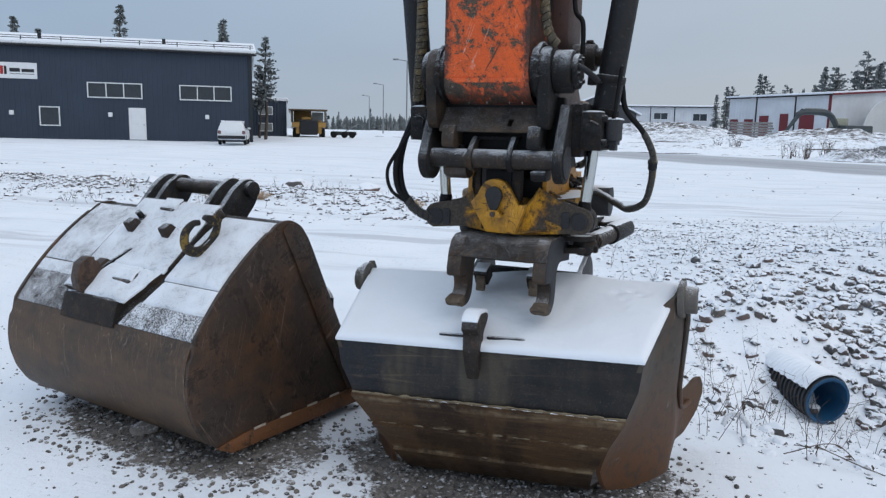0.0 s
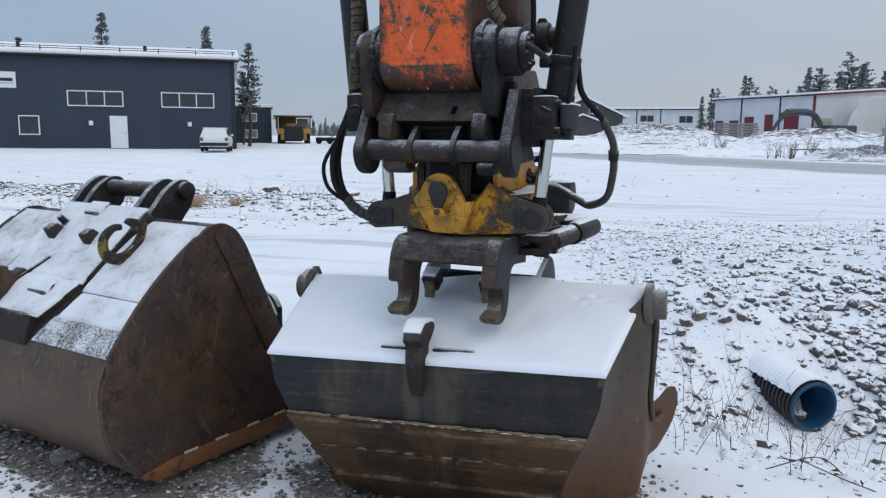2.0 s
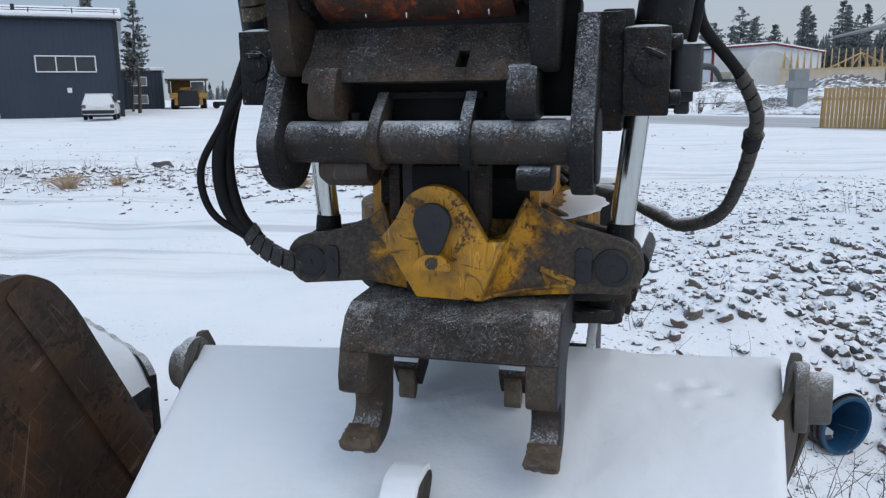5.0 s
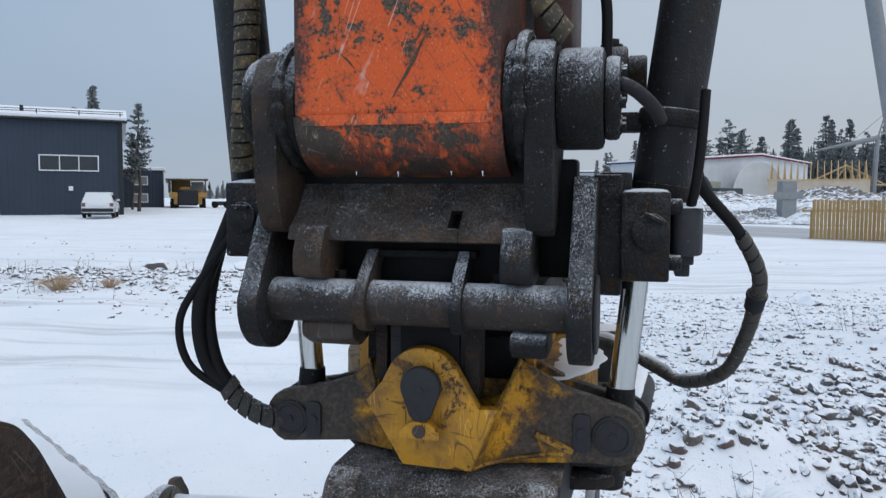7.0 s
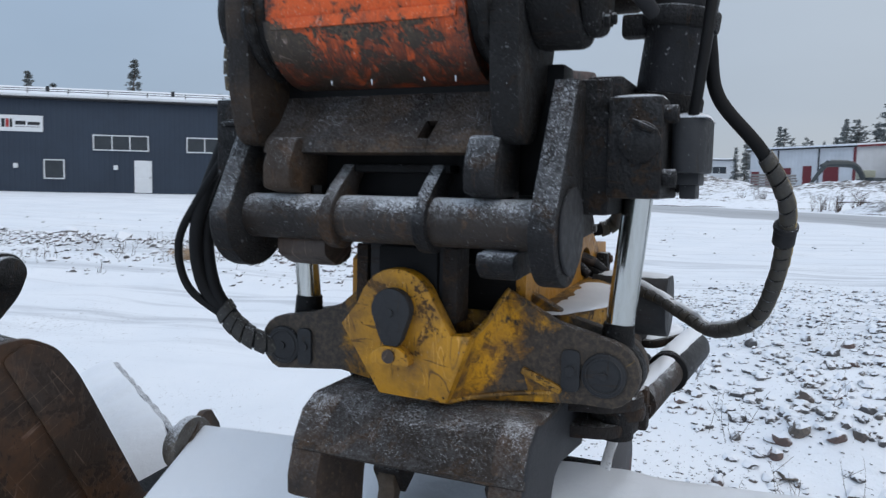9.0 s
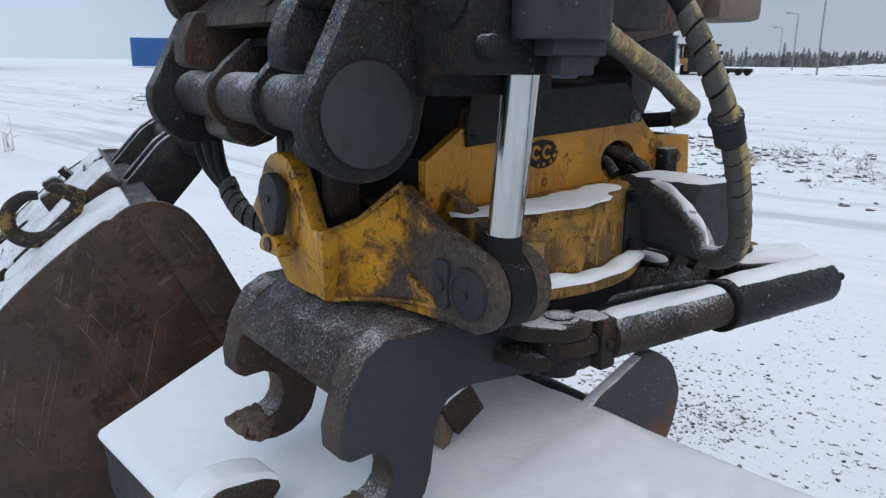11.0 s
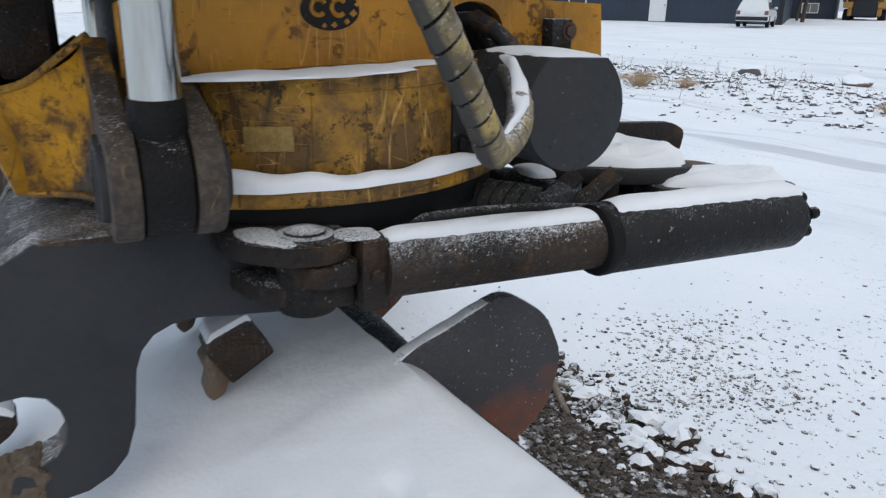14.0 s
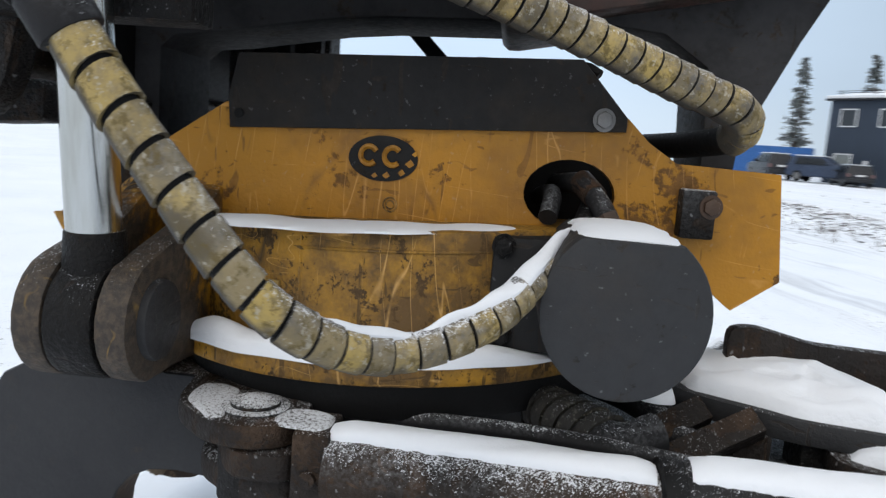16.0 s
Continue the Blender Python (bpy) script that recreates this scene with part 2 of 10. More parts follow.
# ---- materials ----
class Nodes:
    """Short hand for a node tree."""

    def __init__(self, name):
        self.mat = bpy.data.materials.new(name)
        self.mat.use_nodes = True
        self.nt = self.mat.node_tree
        self.nt.nodes.clear()
        self.out = self.nt.nodes.new("ShaderNodeOutputMaterial")
        self.bsdf = self.nt.nodes.new("ShaderNodeBsdfPrincipled")
        self.nt.links.new(self.bsdf.outputs[0], self.out.inputs[0])
        self.co = self.nt.nodes.new("ShaderNodeTexCoord")
        self.geo = self.nt.nodes.new("ShaderNodeNewGeometry")

    def node(self, kind, operation="", feature="", data_type=""):
        n = self.nt.nodes.new(kind)
        if operation:
            n.operation = operation
        if feature:
            n.feature = feature
        if data_type:
            n.data_type = data_type
        return n

    def put(self, socket, value):
        if isinstance(value, bpy.types.NodeSocket):
            self.nt.links.new(value, socket)
        else:
            socket.default_value = value

    def pos(self):
        return self.co.outputs["Object"]

    def world(self):
        return self.geo.outputs["Position"]

    def noise(self, scale, detail=4, rough=0.6, vec=None, stretch=None, distort=0.0):
        n = self.node("ShaderNodeTexNoise")
        n.inputs["Scale"].default_value, n.inputs["Detail"].default_value = scale, detail
        n.inputs["Roughness"].default_value, n.inputs["Distortion"].default_value = rough, distort
        vec = vec or self.pos()
        if stretch:
            mp = self.node("ShaderNodeMapping")
            mp.inputs["Scale"].default_value = stretch
            self.nt.links.new(vec, mp.inputs[0])
            vec = mp.outputs[0]
        self.nt.links.new(vec, n.inputs["Vector"])
        return n.outputs[0]

    def turned(self, vec, degrees):
        mp = self.node("ShaderNodeMapping")
        mp.inputs["Rotation"].default_value = (0, 0, radians(-degrees))
        self.nt.links.new(vec, mp.inputs[0])
        return mp.outputs[0]

    def voronoi(self, scale, feature="F1", vec=None, out=0):
        n = self.node("ShaderNodeTexVoronoi", feature=feature)
        n.inputs["Scale"].default_value = scale
        self.nt.links.new(vec or self.pos(), n.inputs["Vector"])
        return n.outputs[out]

    def ramp(self, value, lo, hi, a=0.0, b=1.0):
        n = self.node("ShaderNodeMapRange")
        n.inputs["From Min"].default_value, n.inputs["From Max"].default_value = lo, hi
        n.inputs["To Min"].default_value, n.inputs["To Max"].default_value = a, b
        self.nt.links.new(value, n.inputs["Value"])
        return n.outputs[0]

    def math(self, op, a, b=0.0, c=None):
        n = self.node("ShaderNodeMath", operation=op)
        self.put(n.inputs[0], a)
        self.put(n.inputs[1], b)
        if c is not None:
            self.put(n.inputs[2], c)
        return n.outputs[0]

    def mix(self, fac, a, b):
        n = self.node("ShaderNodeMix", data_type="RGBA")
        self.put(n.inputs[0], fac)
        self.put(n.inputs[6], (*a, 1) if isinstance(a, tuple) and len(a) == 3 else a)
        self.put(n.inputs[7], (*b, 1) if isinstance(b, tuple) and len(b) == 3 else b)
        return n.outputs[2]

    def up(self):
        s = self.node("ShaderNodeSeparateXYZ")
        self.nt.links.new(self.geo.outputs["Normal"], s.inputs[0])
        return s.outputs["Z"]

    def xyz(self, vec):
        s = self.node("ShaderNodeSeparateXYZ")
        self.nt.links.new(vec, s.inputs[0])
        return s.outputs

    def bump(self, height, strength=0.3, distance=0.01):
        n = self.node("ShaderNodeBump")
        n.inputs["Strength"].default_value, n.inputs["Distance"].default_value = strength, distance
        self.nt.links.new(height, n.inputs["Height"])
        self.nt.links.new(n.outputs[0], self.bsdf.inputs["Normal"])

    def done(self, color, rough=0.6, metal=0.0, spec=0.5):
        self.put(self.bsdf.inputs["Base Color"], (*color, 1) if isinstance(color, tuple) and len(color) == 3 else color)
        self.put(self.bsdf.inputs["Roughness"], rough)
        self.put(self.bsdf.inputs["Metallic"], metal)
        self.bsdf.inputs["Specular IOR Level"].default_value = spec
        return self.mat


SNOW = (0.78, 0.81, 0.86)


def frosted(n, color, amount, fine=620.0):
    """Lays hoarfrost grains over a colour, thickest where the surface looks up."""
    up = n.up()
    grains = n.noise(fine, 2, 0.65, vec=n.world())
    coarse = n.noise(fine * 0.3, 3, 0.65, vec=n.world())
    blot = n.noise(14, 5, 0.75, vec=n.world())
    mixed = n.math("ADD", n.math("MULTIPLY", grains, 0.66), n.math("MULTIPLY", coarse, 0.34))
    lim = n.math("ADD", n.ramp(up, 0.0, 0.95, 0.20 + 0.15 * amount, 0.35 + 0.27 * amount), n.ramp(blot, 0.3, 0.7, -0.07, 0.06))
    fac = n.math("MULTIPLY", n.ramp(n.math("SUBTRACT", lim, mixed), -0.03, 0.045), 0.82)
    if amount > 0.3:
        rime = n.math("ADD", n.math("MULTIPLY", n.noise(190, 3, 0.75, vec=n.world()), 0.55), n.math("MULTIPLY", n.noise(9, 4, 0.7, vec=n.world()), 0.45))
        film = n.math("MULTIPLY", n.ramp(up, -0.1, 0.95, 0.0, 0.36 * amount), n.ramp(rime, 0.45, 0.62, 0.0, 1.0))
        fac = n.math("MAXIMUM", fac, film)
    return n.mix(fac, color, SNOW), fac


def lines(n, scale, angle, width, gate_scale=3.0, lo=0.52, hi=0.62, stretch=(1.0, 1.0, 1.0), along=(0.05, 1.0, 1.0)):
    """Fine scratch lines that run mostly one way and come and go."""
    mp = n.node("ShaderNodeMapping")
    mp.inputs["Rotation"].default_value = angle
    mp.inputs["Scale"].default_value = stretch
    n.nt.links.new(n.pos(), mp.inputs[0])
    v = n.noise(scale, 1, 0.4, vec=mp.outputs[0], stretch=along)
    d = n.math("ABSOLUTE", n.math("SUBTRACT", v, 0.5))
    gate = n.ramp(n.noise(gate_scale, 4, 0.7, vec=mp.outputs[0]), lo, hi)
    return n.math("MULTIPLY", n.ramp(d, 0.0, width, 1.0, 0.0), gate)


def painted(name, paint, under, wear=0.5, dirt=(0.03, 0.027, 0.025), dirty=0.5, rough=0.5, frost=0.0, scale=9.0, metal_under=0.3, specks=0.0, scratches=0.0, spec=0.4, crust=0.0, cross=0.0):
    """Worn paint: base coat, patches rubbed to the metal, scratches, grime."""
    n = Nodes(name)
    big = n.noise(scale, 6, 0.65, distort=0.6)
    fine = n.noise(scale * 9, 5, 0.7)
    tone = n.noise(2.5, 3, 0.5)
    base = n.mix(n.ramp(tone, 0.3, 0.7), paint, tuple(c * 0.72 for c in paint))
    w = n.math("ADD", n.math("MULTIPLY", big, 0.75), n.math("MULTIPLY", fine, 0.3))
    worn = n.ramp(w, 0.70 - 0.28 * wear, 0.73 - 0.28 * wear)
    scr = n.noise(26, 2, 0.5, stretch=(0.25, 1.0, 2.6), distort=1.2)
    scr2 = n.noise(40, 2, 0.5, stretch=(1.6, 1.0, 0.2), distort=1.5)
    worn = n.math("MAXIMUM", worn, n.math("MULTIPLY", n.ramp(n.math("MAXIMUM", scr, scr2), 0.665, 0.69), min(1.0, 0.3 + wear)))
    color = n.mix(worn, base, n.mix(n.ramp(fine, 0.35, 0.65), under, tuple(c * 0.5 for c in under)))
    grime_dark = n.noise(scale * 0.6, 5, 0.7)
    g = n.ramp(grime_dark, 0.62 - 0.4 * dirty, 0.85 - 0.4 * dirty, 0.0, 0.9)
    color = n.mix(g, color, dirt)
    if scratches:
        zz, yy = (1.0, 1.0, 0.04), (1.0, 0.04, 1.0)
        sc = n.math("MAXIMUM", lines(n, 30, (0.10, 0.09, 0.0), 0.010, 7.0, 0.49, 0.6, along=zz), lines(n, 36, (-0.13, -0.11, 0.0), 0.009, 8.0, 0.49, 0.6, along=zz))
        sc = n.math("MAXIMUM", sc, lines(n, 40, (0.07, 0.0, 0.06), 0.008, 7.0, 0.50, 0.6, along=yy))
        color = n.mix(n.math("MULTIPLY", sc, 0.6 * scratches), color, tuple(min(1.0, c * 1.3 + 0.12) for c in paint))
        sd = lines(n, 14, (0.12, -0.14, 0.0), 0.012, 4.0, 0.5, 0.58, along=zz)
        color = n.mix(n.math("MULTIPLY", sd, scratches), color, tuple(c * 0.7 for c in under))
    if cross:
        zz = (1.0, 1.0, 0.03)
        cr = n.math("MAXIMUM", lines(n, 24, (1.0, 0.0, 0.0), 0.010, 5.0, 0.52, 0.62, along=zz), lines(n, 20, (-0.55, 0.0, 0.05), 0.010, 4.0, 0.52, 0.62, along=zz))
        cr = n.math("MAXIMUM", cr, lines(n, 28, (0.25, 0.0, 0.0), 0.009, 4.5, 0.52, 0.62, along=zz))
        color = n.mix(n.math("MULTIPLY", cr, cross), color, tuple(min(1.0, c * 1.6 + 0.13) for c in paint))
    if specks:
        sp = n.noise(130, 2, 0.5)
        color = n.mix(n.math("MULTIPLY", n.ramp(sp, 0.70, 0.74), specks), color, (0.45, 0.46, 0.48))
    r = n.ramp(fine, 0.3, 0.7, max(0.15, rough - 0.13), min(1.0, rough + 0.15))
    if frost:
        color, f = frosted(n, color, frost)
        r = n.math("MAXIMUM", r, n.math("MULTIPLY", f, 0.9))
    h = n.math("ADD", n.math("MULTIPLY", worn, -0.35), n.math("ADD", n.math("MULTIPLY", fine, 0.5), n.math("MULTIPLY", big, 0.4)))
    if crust:
        h = n.math("ADD", h, n.math("MULTIPLY", n.math("ADD", n.noise(75, 3, 0.6, distort=0.8), n.noise(210, 2, 0.6)), crust))
    n.bump(h, 0.35 + 0.35 * crust, 0.004 + 0.003 * crust)
    return n.done(color, r, n.math("MULTIPLY", worn, metal_under), spec)


def snow_material(name="snow", tint=SNOW, sparse=0.0):
    n = Nodes(name)
    fine = n.noise(160, 3, 0.7, vec=n.world())
    soft = n.noise(9, 4, 0.6, vec=n.world())
    tone = n.noise(1.7, 3, 0.5, vec=n.world())
    color = n.mix(n.ramp(tone, 0.3, 0.7), tint, tuple(c * 0.93 for c in tint))
    if sparse:
        color = n.mix(n.ramp(n.noise(120, 3, 0.7, vec=n.world()), 0.62 - 0.1 * sparse, 0.68 - 0.1 * sparse), color, (0.10, 0.09, 0.085))
    n.bump(n.math("ADD", n.math("MULTIPLY", fine, 0.12), soft), 0.35, 0.02)
    n.bsdf.inputs["Subsurface Weight"].default_value = 0.0
    return n.done(color, 0.85, 0.0, 0.25)


def plain(name, color, rough=0.6, metal=0.0, vary=0.15, scale=12.0, bump=0.15, frost=0.0):
    n = Nodes(name)
    a = n.noise(scale, 5, 0.65)
    b = n.noise(scale * 8, 3, 0.6)
    c = n.mix(n.ramp(n.math("ADD", n.math("MULTIPLY", a, 0.7), n.math("MULTIPLY", b, 0.3)), 0.3, 0.7), tuple(x * (1 - vary) for x in color), tuple(min(1, x * (1 + vary)) for x in color))
    r = n.ramp(b, 0.3, 0.7, max(0.05, rough - 0.08), min(1, rough + 0.08))
    if frost:
        c, f = frosted(n, c, frost)
        r = n.math("MAXIMUM", r, n.math("MULTIPLY", f, 0.9))
    if bump:
        n.bump(n.math("ADD", a, n.math("MULTIPLY", b, 0.4)), bump, 0.004)
    return n.done(c, r, metal, 0.3 if max(color) > 0.02 else 0.16)


M_SNOW = snow_material()
M_SNOW_SHELF = snow_material("thin_shelf_snow", tuple(c * 0.98 for c in SNOW))


def sifted_snow(name, cover, grain=260.0):
    """Thin snow sifted over steel: grains that close up in some places and leave the plate bare in others."""
    n = Nodes(name)
    P = n.world()
    fine = n.noise(grain, 3, 0.7, vec=P)
    mid = n.noise(22, 4, 0.65, vec=P)
    big = n.noise(5, 3, 0.6, vec=P)
    lim = n.math("ADD", cover, n.math("ADD", n.math("MULTIPLY", n.math("SUBTRACT", mid, 0.5), 0.30), n.math("MULTIPLY", n.math("SUBTRACT", big, 0.5), 0.35)))
    lying_on = n.ramp(n.math("SUBTRACT", lim, fine), -0.06, 0.13)
    steel = n.mix(n.ramp(mid, 0.35, 0.65), (0.045, 0.038, 0.034), (0.085, 0.075, 0.068))
    snow = n.mix(n.ramp(big, 0.3, 0.7), tuple(c * 0.80 for c in SNOW), tuple(c * 0.94 for c in SNOW))
    n.bump(n.math("ADD", n.math("MULTIPLY", lying_on, 0.5), n.math("MULTIPLY", mid, 0.7)), 0.45, 0.012)
    return n.done(n.mix(lying_on, steel, snow), 0.85, 0.0, 0.25)


M_SIFT_DENSE = sifted_snow("sifted_snow", 0.70, 210.0)
M_SIFT_GREY = sifted_snow("thin_grey_snow", 0.62, 330.0)
M_SIFT_BARE = sifted_snow("snow_grains_on_steel", 0.47, 330.0)
M_SIFT_CRUMB = sifted_snow("snow_crumbs_on_steel", 0.55, 120.0)


def arm_paint(name, grime_dark):
    """Scratched orange paint, chipped to brown steel and blackened by grease along the pin joints."""
    n = Nodes(name)
    x, y, z = n.xyz(n.pos())
    big, mid, fine = n.noise(7, 6, 0.72, distort=0.7), n.noise(24, 5, 0.7, distort=0.5), n.noise(150, 4, 0.75)
    base = n.mix(n.ramp(n.noise(5, 4, 0.6), 0.3, 0.7), (0.66, 0.098, 0.010), (0.52, 0.068, 0.008))
    base = n.mix(n.ramp(fine, 0.56, 0.66, 0.0, 0.75), base, (0.36, 0.045, 0.008))
    pit = n.noise(330, 2, 0.5)
    base = n.mix(n.ramp(pit, 0.66, 0.70, 0.0, 0.7), base, (0.60, 0.40, 0.30))
    steel = n.mix(n.ramp(fine, 0.38, 0.62), (0.110, 0.074, 0.042), (0.024, 0.018, 0.013))
    w = n.math("ADD", n.math("MULTIPLY", big, 0.62), n.math("ADD", n.math("MULTIPLY", mid, 0.30), n.math("MULTIPLY", fine, 0.18)))
    chips = n.ramp(w, 0.605 - 0.10 * grime_dark, 0.622 - 0.10 * grime_dark)
    halo = n.ramp(w, 0.570 - 0.10 * grime_dark, 0.605 - 0.10 * grime_dark, 0.0, 0.6)
    col = n.mix(halo, base, (0.30, 0.060, 0.014))
    col = n.mix(chips, col, steel)
    # long diagonal scores, some down to bright metal
    zz = (1.0, 1.0, 0.03)
    for scale, ang, wid, gate, tone, amt in ((15, 0.42, 0.012, 0.55, (0.035, 0.026, 0.020), 1.0), (19, 0.62, 0.009, 0.56, (0.06, 0.04, 0.028), 0.9), (24, -0.35, 0.008, 0.56, (0.60, 0.46, 0.38), 0.7), (34, 0.10, 0.007, 0.55, (0.62, 0.34, 0.24), 0.6)):
        col = n.mix(n.math("MULTIPLY", lines(n, scale, (0.0, ang, 0.0), wid, 5.0, gate, gate + 0.05, along=zz), amt), col, tone)
    # grease creeping in from the two pin joints and over the rolled end
    side = n.math("MINIMUM", n.math("SUBTRACT", x, -0.222), n.math("SUBTRACT", 0.168, x))
    rough_edge = n.math("ADD", n.math("MULTIPLY", n.math("SUBTRACT", mid, 0.5), 0.16), n.math("MULTIPLY", n.math("SUBTRACT", fine, 0.5), 0.10))
    creep = n.ramp(n.math("ADD", side, rough_edge), 0.004, 0.034, 0.95, 0.0)
    streak = n.noise(34, 5, 0.75, stretch=(1.0, 0.4, 0.25), distort=0.4)
    low = n.ramp(n.math("ADD", z, n.math("MULTIPLY", n.math("SUBTRACT", streak, 0.5), 0.30)), 1.940, 1.985, 1.0, 0.0)
    low = n.math("MULTIPLY", low, n.ramp(streak, 0.34, 0.54, 0.50, 0.96))
    grease = n.mix(n.ramp(fine, 0.42, 0.6), (0.010, 0.0085, 0.0075), (0.040, 0.026, 0.017))
    col = n.mix(n.math("MAXIMUM", creep, low), col, grease)
    col = n.mix(n.math("MULTIPLY", n.ramp(n.noise(210, 3, 0.7), 0.66, 0.70), 0.30 + 0.5 * grime_dark), col, (0.55, 0.50, 0.42))
    n.bump(n.math("ADD", n.math("MULTIPLY", chips, -0.5), n.math("ADD", n.math("MULTIPLY", fine, 0.5), n.math("MULTIPLY", mid, 0.3))), 0.45, 0.004)
    return n.done(col, n.ramp(fine, 0.3, 0.7, 0.34, 0.62), 0.0, 0.4)


M_ORANGE = arm_paint("orange_paint", 0.1)
M_ORANGE_DIRTY = arm_paint("grimy_orange_paint", 0.62)

M_YELLOW = painted("yellow_paint", (0.56, 0.262, 0.010), (0.085, 0.042, 0.015), wear=0.46, dirt=(0.11, 0.055, 0.014), dirty=0.46, rough=0.45, scale=12, scratches=0.9, specks=0.15, crust=0.3)
M_YELLOW_CLEAN = painted("amber_yellow_paint", (0.50, 0.222, 0.010), (0.22, 0.10, 0.02), wear=0.36, dirt=(0.17, 0.078, 0.014), dirty=0.42, rough=0.45, scale=7, scratches=0.75, specks=0.1, crust=0.3)
M_YELLOW_GRIMY = painted("grimy_yellow_paint", (0.47, 0.235, 0.020), (0.085, 0.05, 0.02), wear=0.52, dirt=(0.085, 0.046, 0.015), dirty=0.66, rough=0.55, scale=22, scratches=1.0, crust=0.3)
M_BLACK = painted("black_grease_steel", (0.0075, 0.0072, 0.0074), (0.030, 0.022, 0.018), wear=0.34, dirt=(0.006, 0.0055, 0.0055), dirty=0.5, rough=0.5, frost=0.22, scale=14, specks=0.2, spec=0.16, crust=0.7)
M_BLACK_FROST = painted("frosted_black_steel", (0.017, 0.0165, 0.017), (0.050, 0.034, 0.024), wear=0.42, dirt=(0.007, 0.0065, 0.0065), dirty=0.45, rough=0.55, frost=0.70, scale=14, specks=0.3, spec=0.16, crust=0.9)
M_BROWN = painted("brown_worn_steel", (0.026, 0.020, 0.017), (0.075, 0.048, 0.032), wear=0.55, dirt=(0.012, 0.0105, 0.0105), dirty=0.5, rough=0.6, frost=0.26, scale=13, specks=0.3, spec=0.22, crust=0.7)
M_BROWN_FROST = painted("frosted_brown_steel", (0.036, 0.026, 0.020), (0.095, 0.058, 0.036), wear=0.5, dirt=(0.013, 0.0115, 0.011), dirty=0.45, rough=0.65, frost=0.56, scale=13, specks=0.3, spec=0.22, crust=0.8)
M_HUB_FROST = painted("rimed_black_steel", (0.016, 0.0155, 0.0155), (0.04, 0.03, 0.024), wear=0.4, dirt=(0.008, 0.0075, 0.0075), dirty=0.4, rough=0.65, frost=0.86, scale=14, specks=0.2, spec=0.18, crust=1.0)
M_RUST = painted("rusty_steel", (0.100, 0.046, 0.020), (0.058, 0.034, 0.022), wear=0.50, dirt=(0.027, 0.019, 0.0145), dirty=0.80, rough=0.48, scale=5, metal_under=0.25, scratches=0.2, spec=0.45, crust=0.25, cross=0.5)
M_RUST_BRIGHT = painted("bright_rust_steel", (0.165, 0.068, 0.026), (0.10, 0.05, 0.03), wear=0.45, dirt=(0.06, 0.035, 0.022), dirty=0.35, rough=0.6, scale=9, metal_under=0.2, scratches=0.3)
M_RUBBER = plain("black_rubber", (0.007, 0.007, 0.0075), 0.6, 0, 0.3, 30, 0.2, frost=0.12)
M_RUBBER_FROST = plain("frosty_rubber", (0.017, 0.017, 0.0185), 0.6, 0, 0.3, 30, 0.2, frost=0.34)
M_COVER = painted("matt_black_cover", (0.0145, 0.0146, 0.0155), (0.034, 0.027, 0.022), wear=0.30, dirt=(0.026, 0.020, 0.015), dirty=0.26, rough=0.6, scale=8, spec=0.2, specks=0.1)
M_MOTOR = painted("dark_grey_cap", (0.032, 0.034, 0.038), (0.046, 0.042, 0.039), wear=0.28, dirt=(0.036, 0.031, 0.028), dirty=0.25, rough=0.6, scale=7, specks=0.15, spec=0.28)
M_HITCH = painted("dark_hitch_steel", (0.031, 0.0318, 0.0345), (0.050, 0.039, 0.032), wear=0.30, dirt=(0.016, 0.0155, 0.0155), dirty=0.3, rough=0.6, frost=0.10, scale=7, spec=0.24, crust=0.3)
M_ICE = plain("icicle_ice", (0.75, 0.78, 0.82), 0.2, 0, 0.05, 20, 0.0)


def chrome_material():
    n = Nodes("chrome_rod")
    a = n.noise(60, 3, 0.6, stretch=(1, 1, 0.1))
    return n.done(n.mix(n.ramp(a, 0.4, 0.7), (0.52, 0.535, 0.525), (0.42, 0.425, 0.39)), n.ramp(a, 0.3, 0.7, 0.12, 0.24), 1.0)


M_CHROME = chrome_material()


def wrap_material(name, a, b, c, frost=0.25, side_dark=0.7):
    n = Nodes(name)
    rnd = n.node("ShaderNodeObjectInfo").outputs["Random"]
    fine = n.noise(22, 5, 0.7)
    col = n.mix(n.ramp(rnd, 0.1, 0.9), a, b)
    col = n.mix(n.ramp(fine, 0.40, 0.60), col, c)
    col = n.mix(n.ramp(n.noise(11, 3, 0.6), 0.52, 0.66), col, tuple(x * 0.42 for x in b))
    spots = n.noise(85, 5, 0.75)
    col = n.mix(n.ramp(spots, 0.50, 0.60, 0.0, 0.85), col, tuple(x * 0.28 for x in a))
    col = n.mix(n.ramp(n.noise(150, 3, 0.7), 0.58, 0.66, 0.0, 0.6), col, (0.42, 0.40, 0.34))
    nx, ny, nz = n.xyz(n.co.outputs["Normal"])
    # colour goes darker where the normal turns away from +x and +y
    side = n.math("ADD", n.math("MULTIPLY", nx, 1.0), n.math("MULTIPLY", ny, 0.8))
    grime_dark = n.ramp(n.math("ADD", side, n.math("MULTIPLY", fine, 0.6)), 0.58, 1.04, side_dark, 0.0)
    col = n.mix(grime_dark, col, (0.035, 0.034, 0.033))
    col, f = frosted(n, col, frost)
    n.bump(n.math("ADD", fine, spots), 0.35, 0.004)
    return n.done(col, 0.65, 0.0, 0.3)


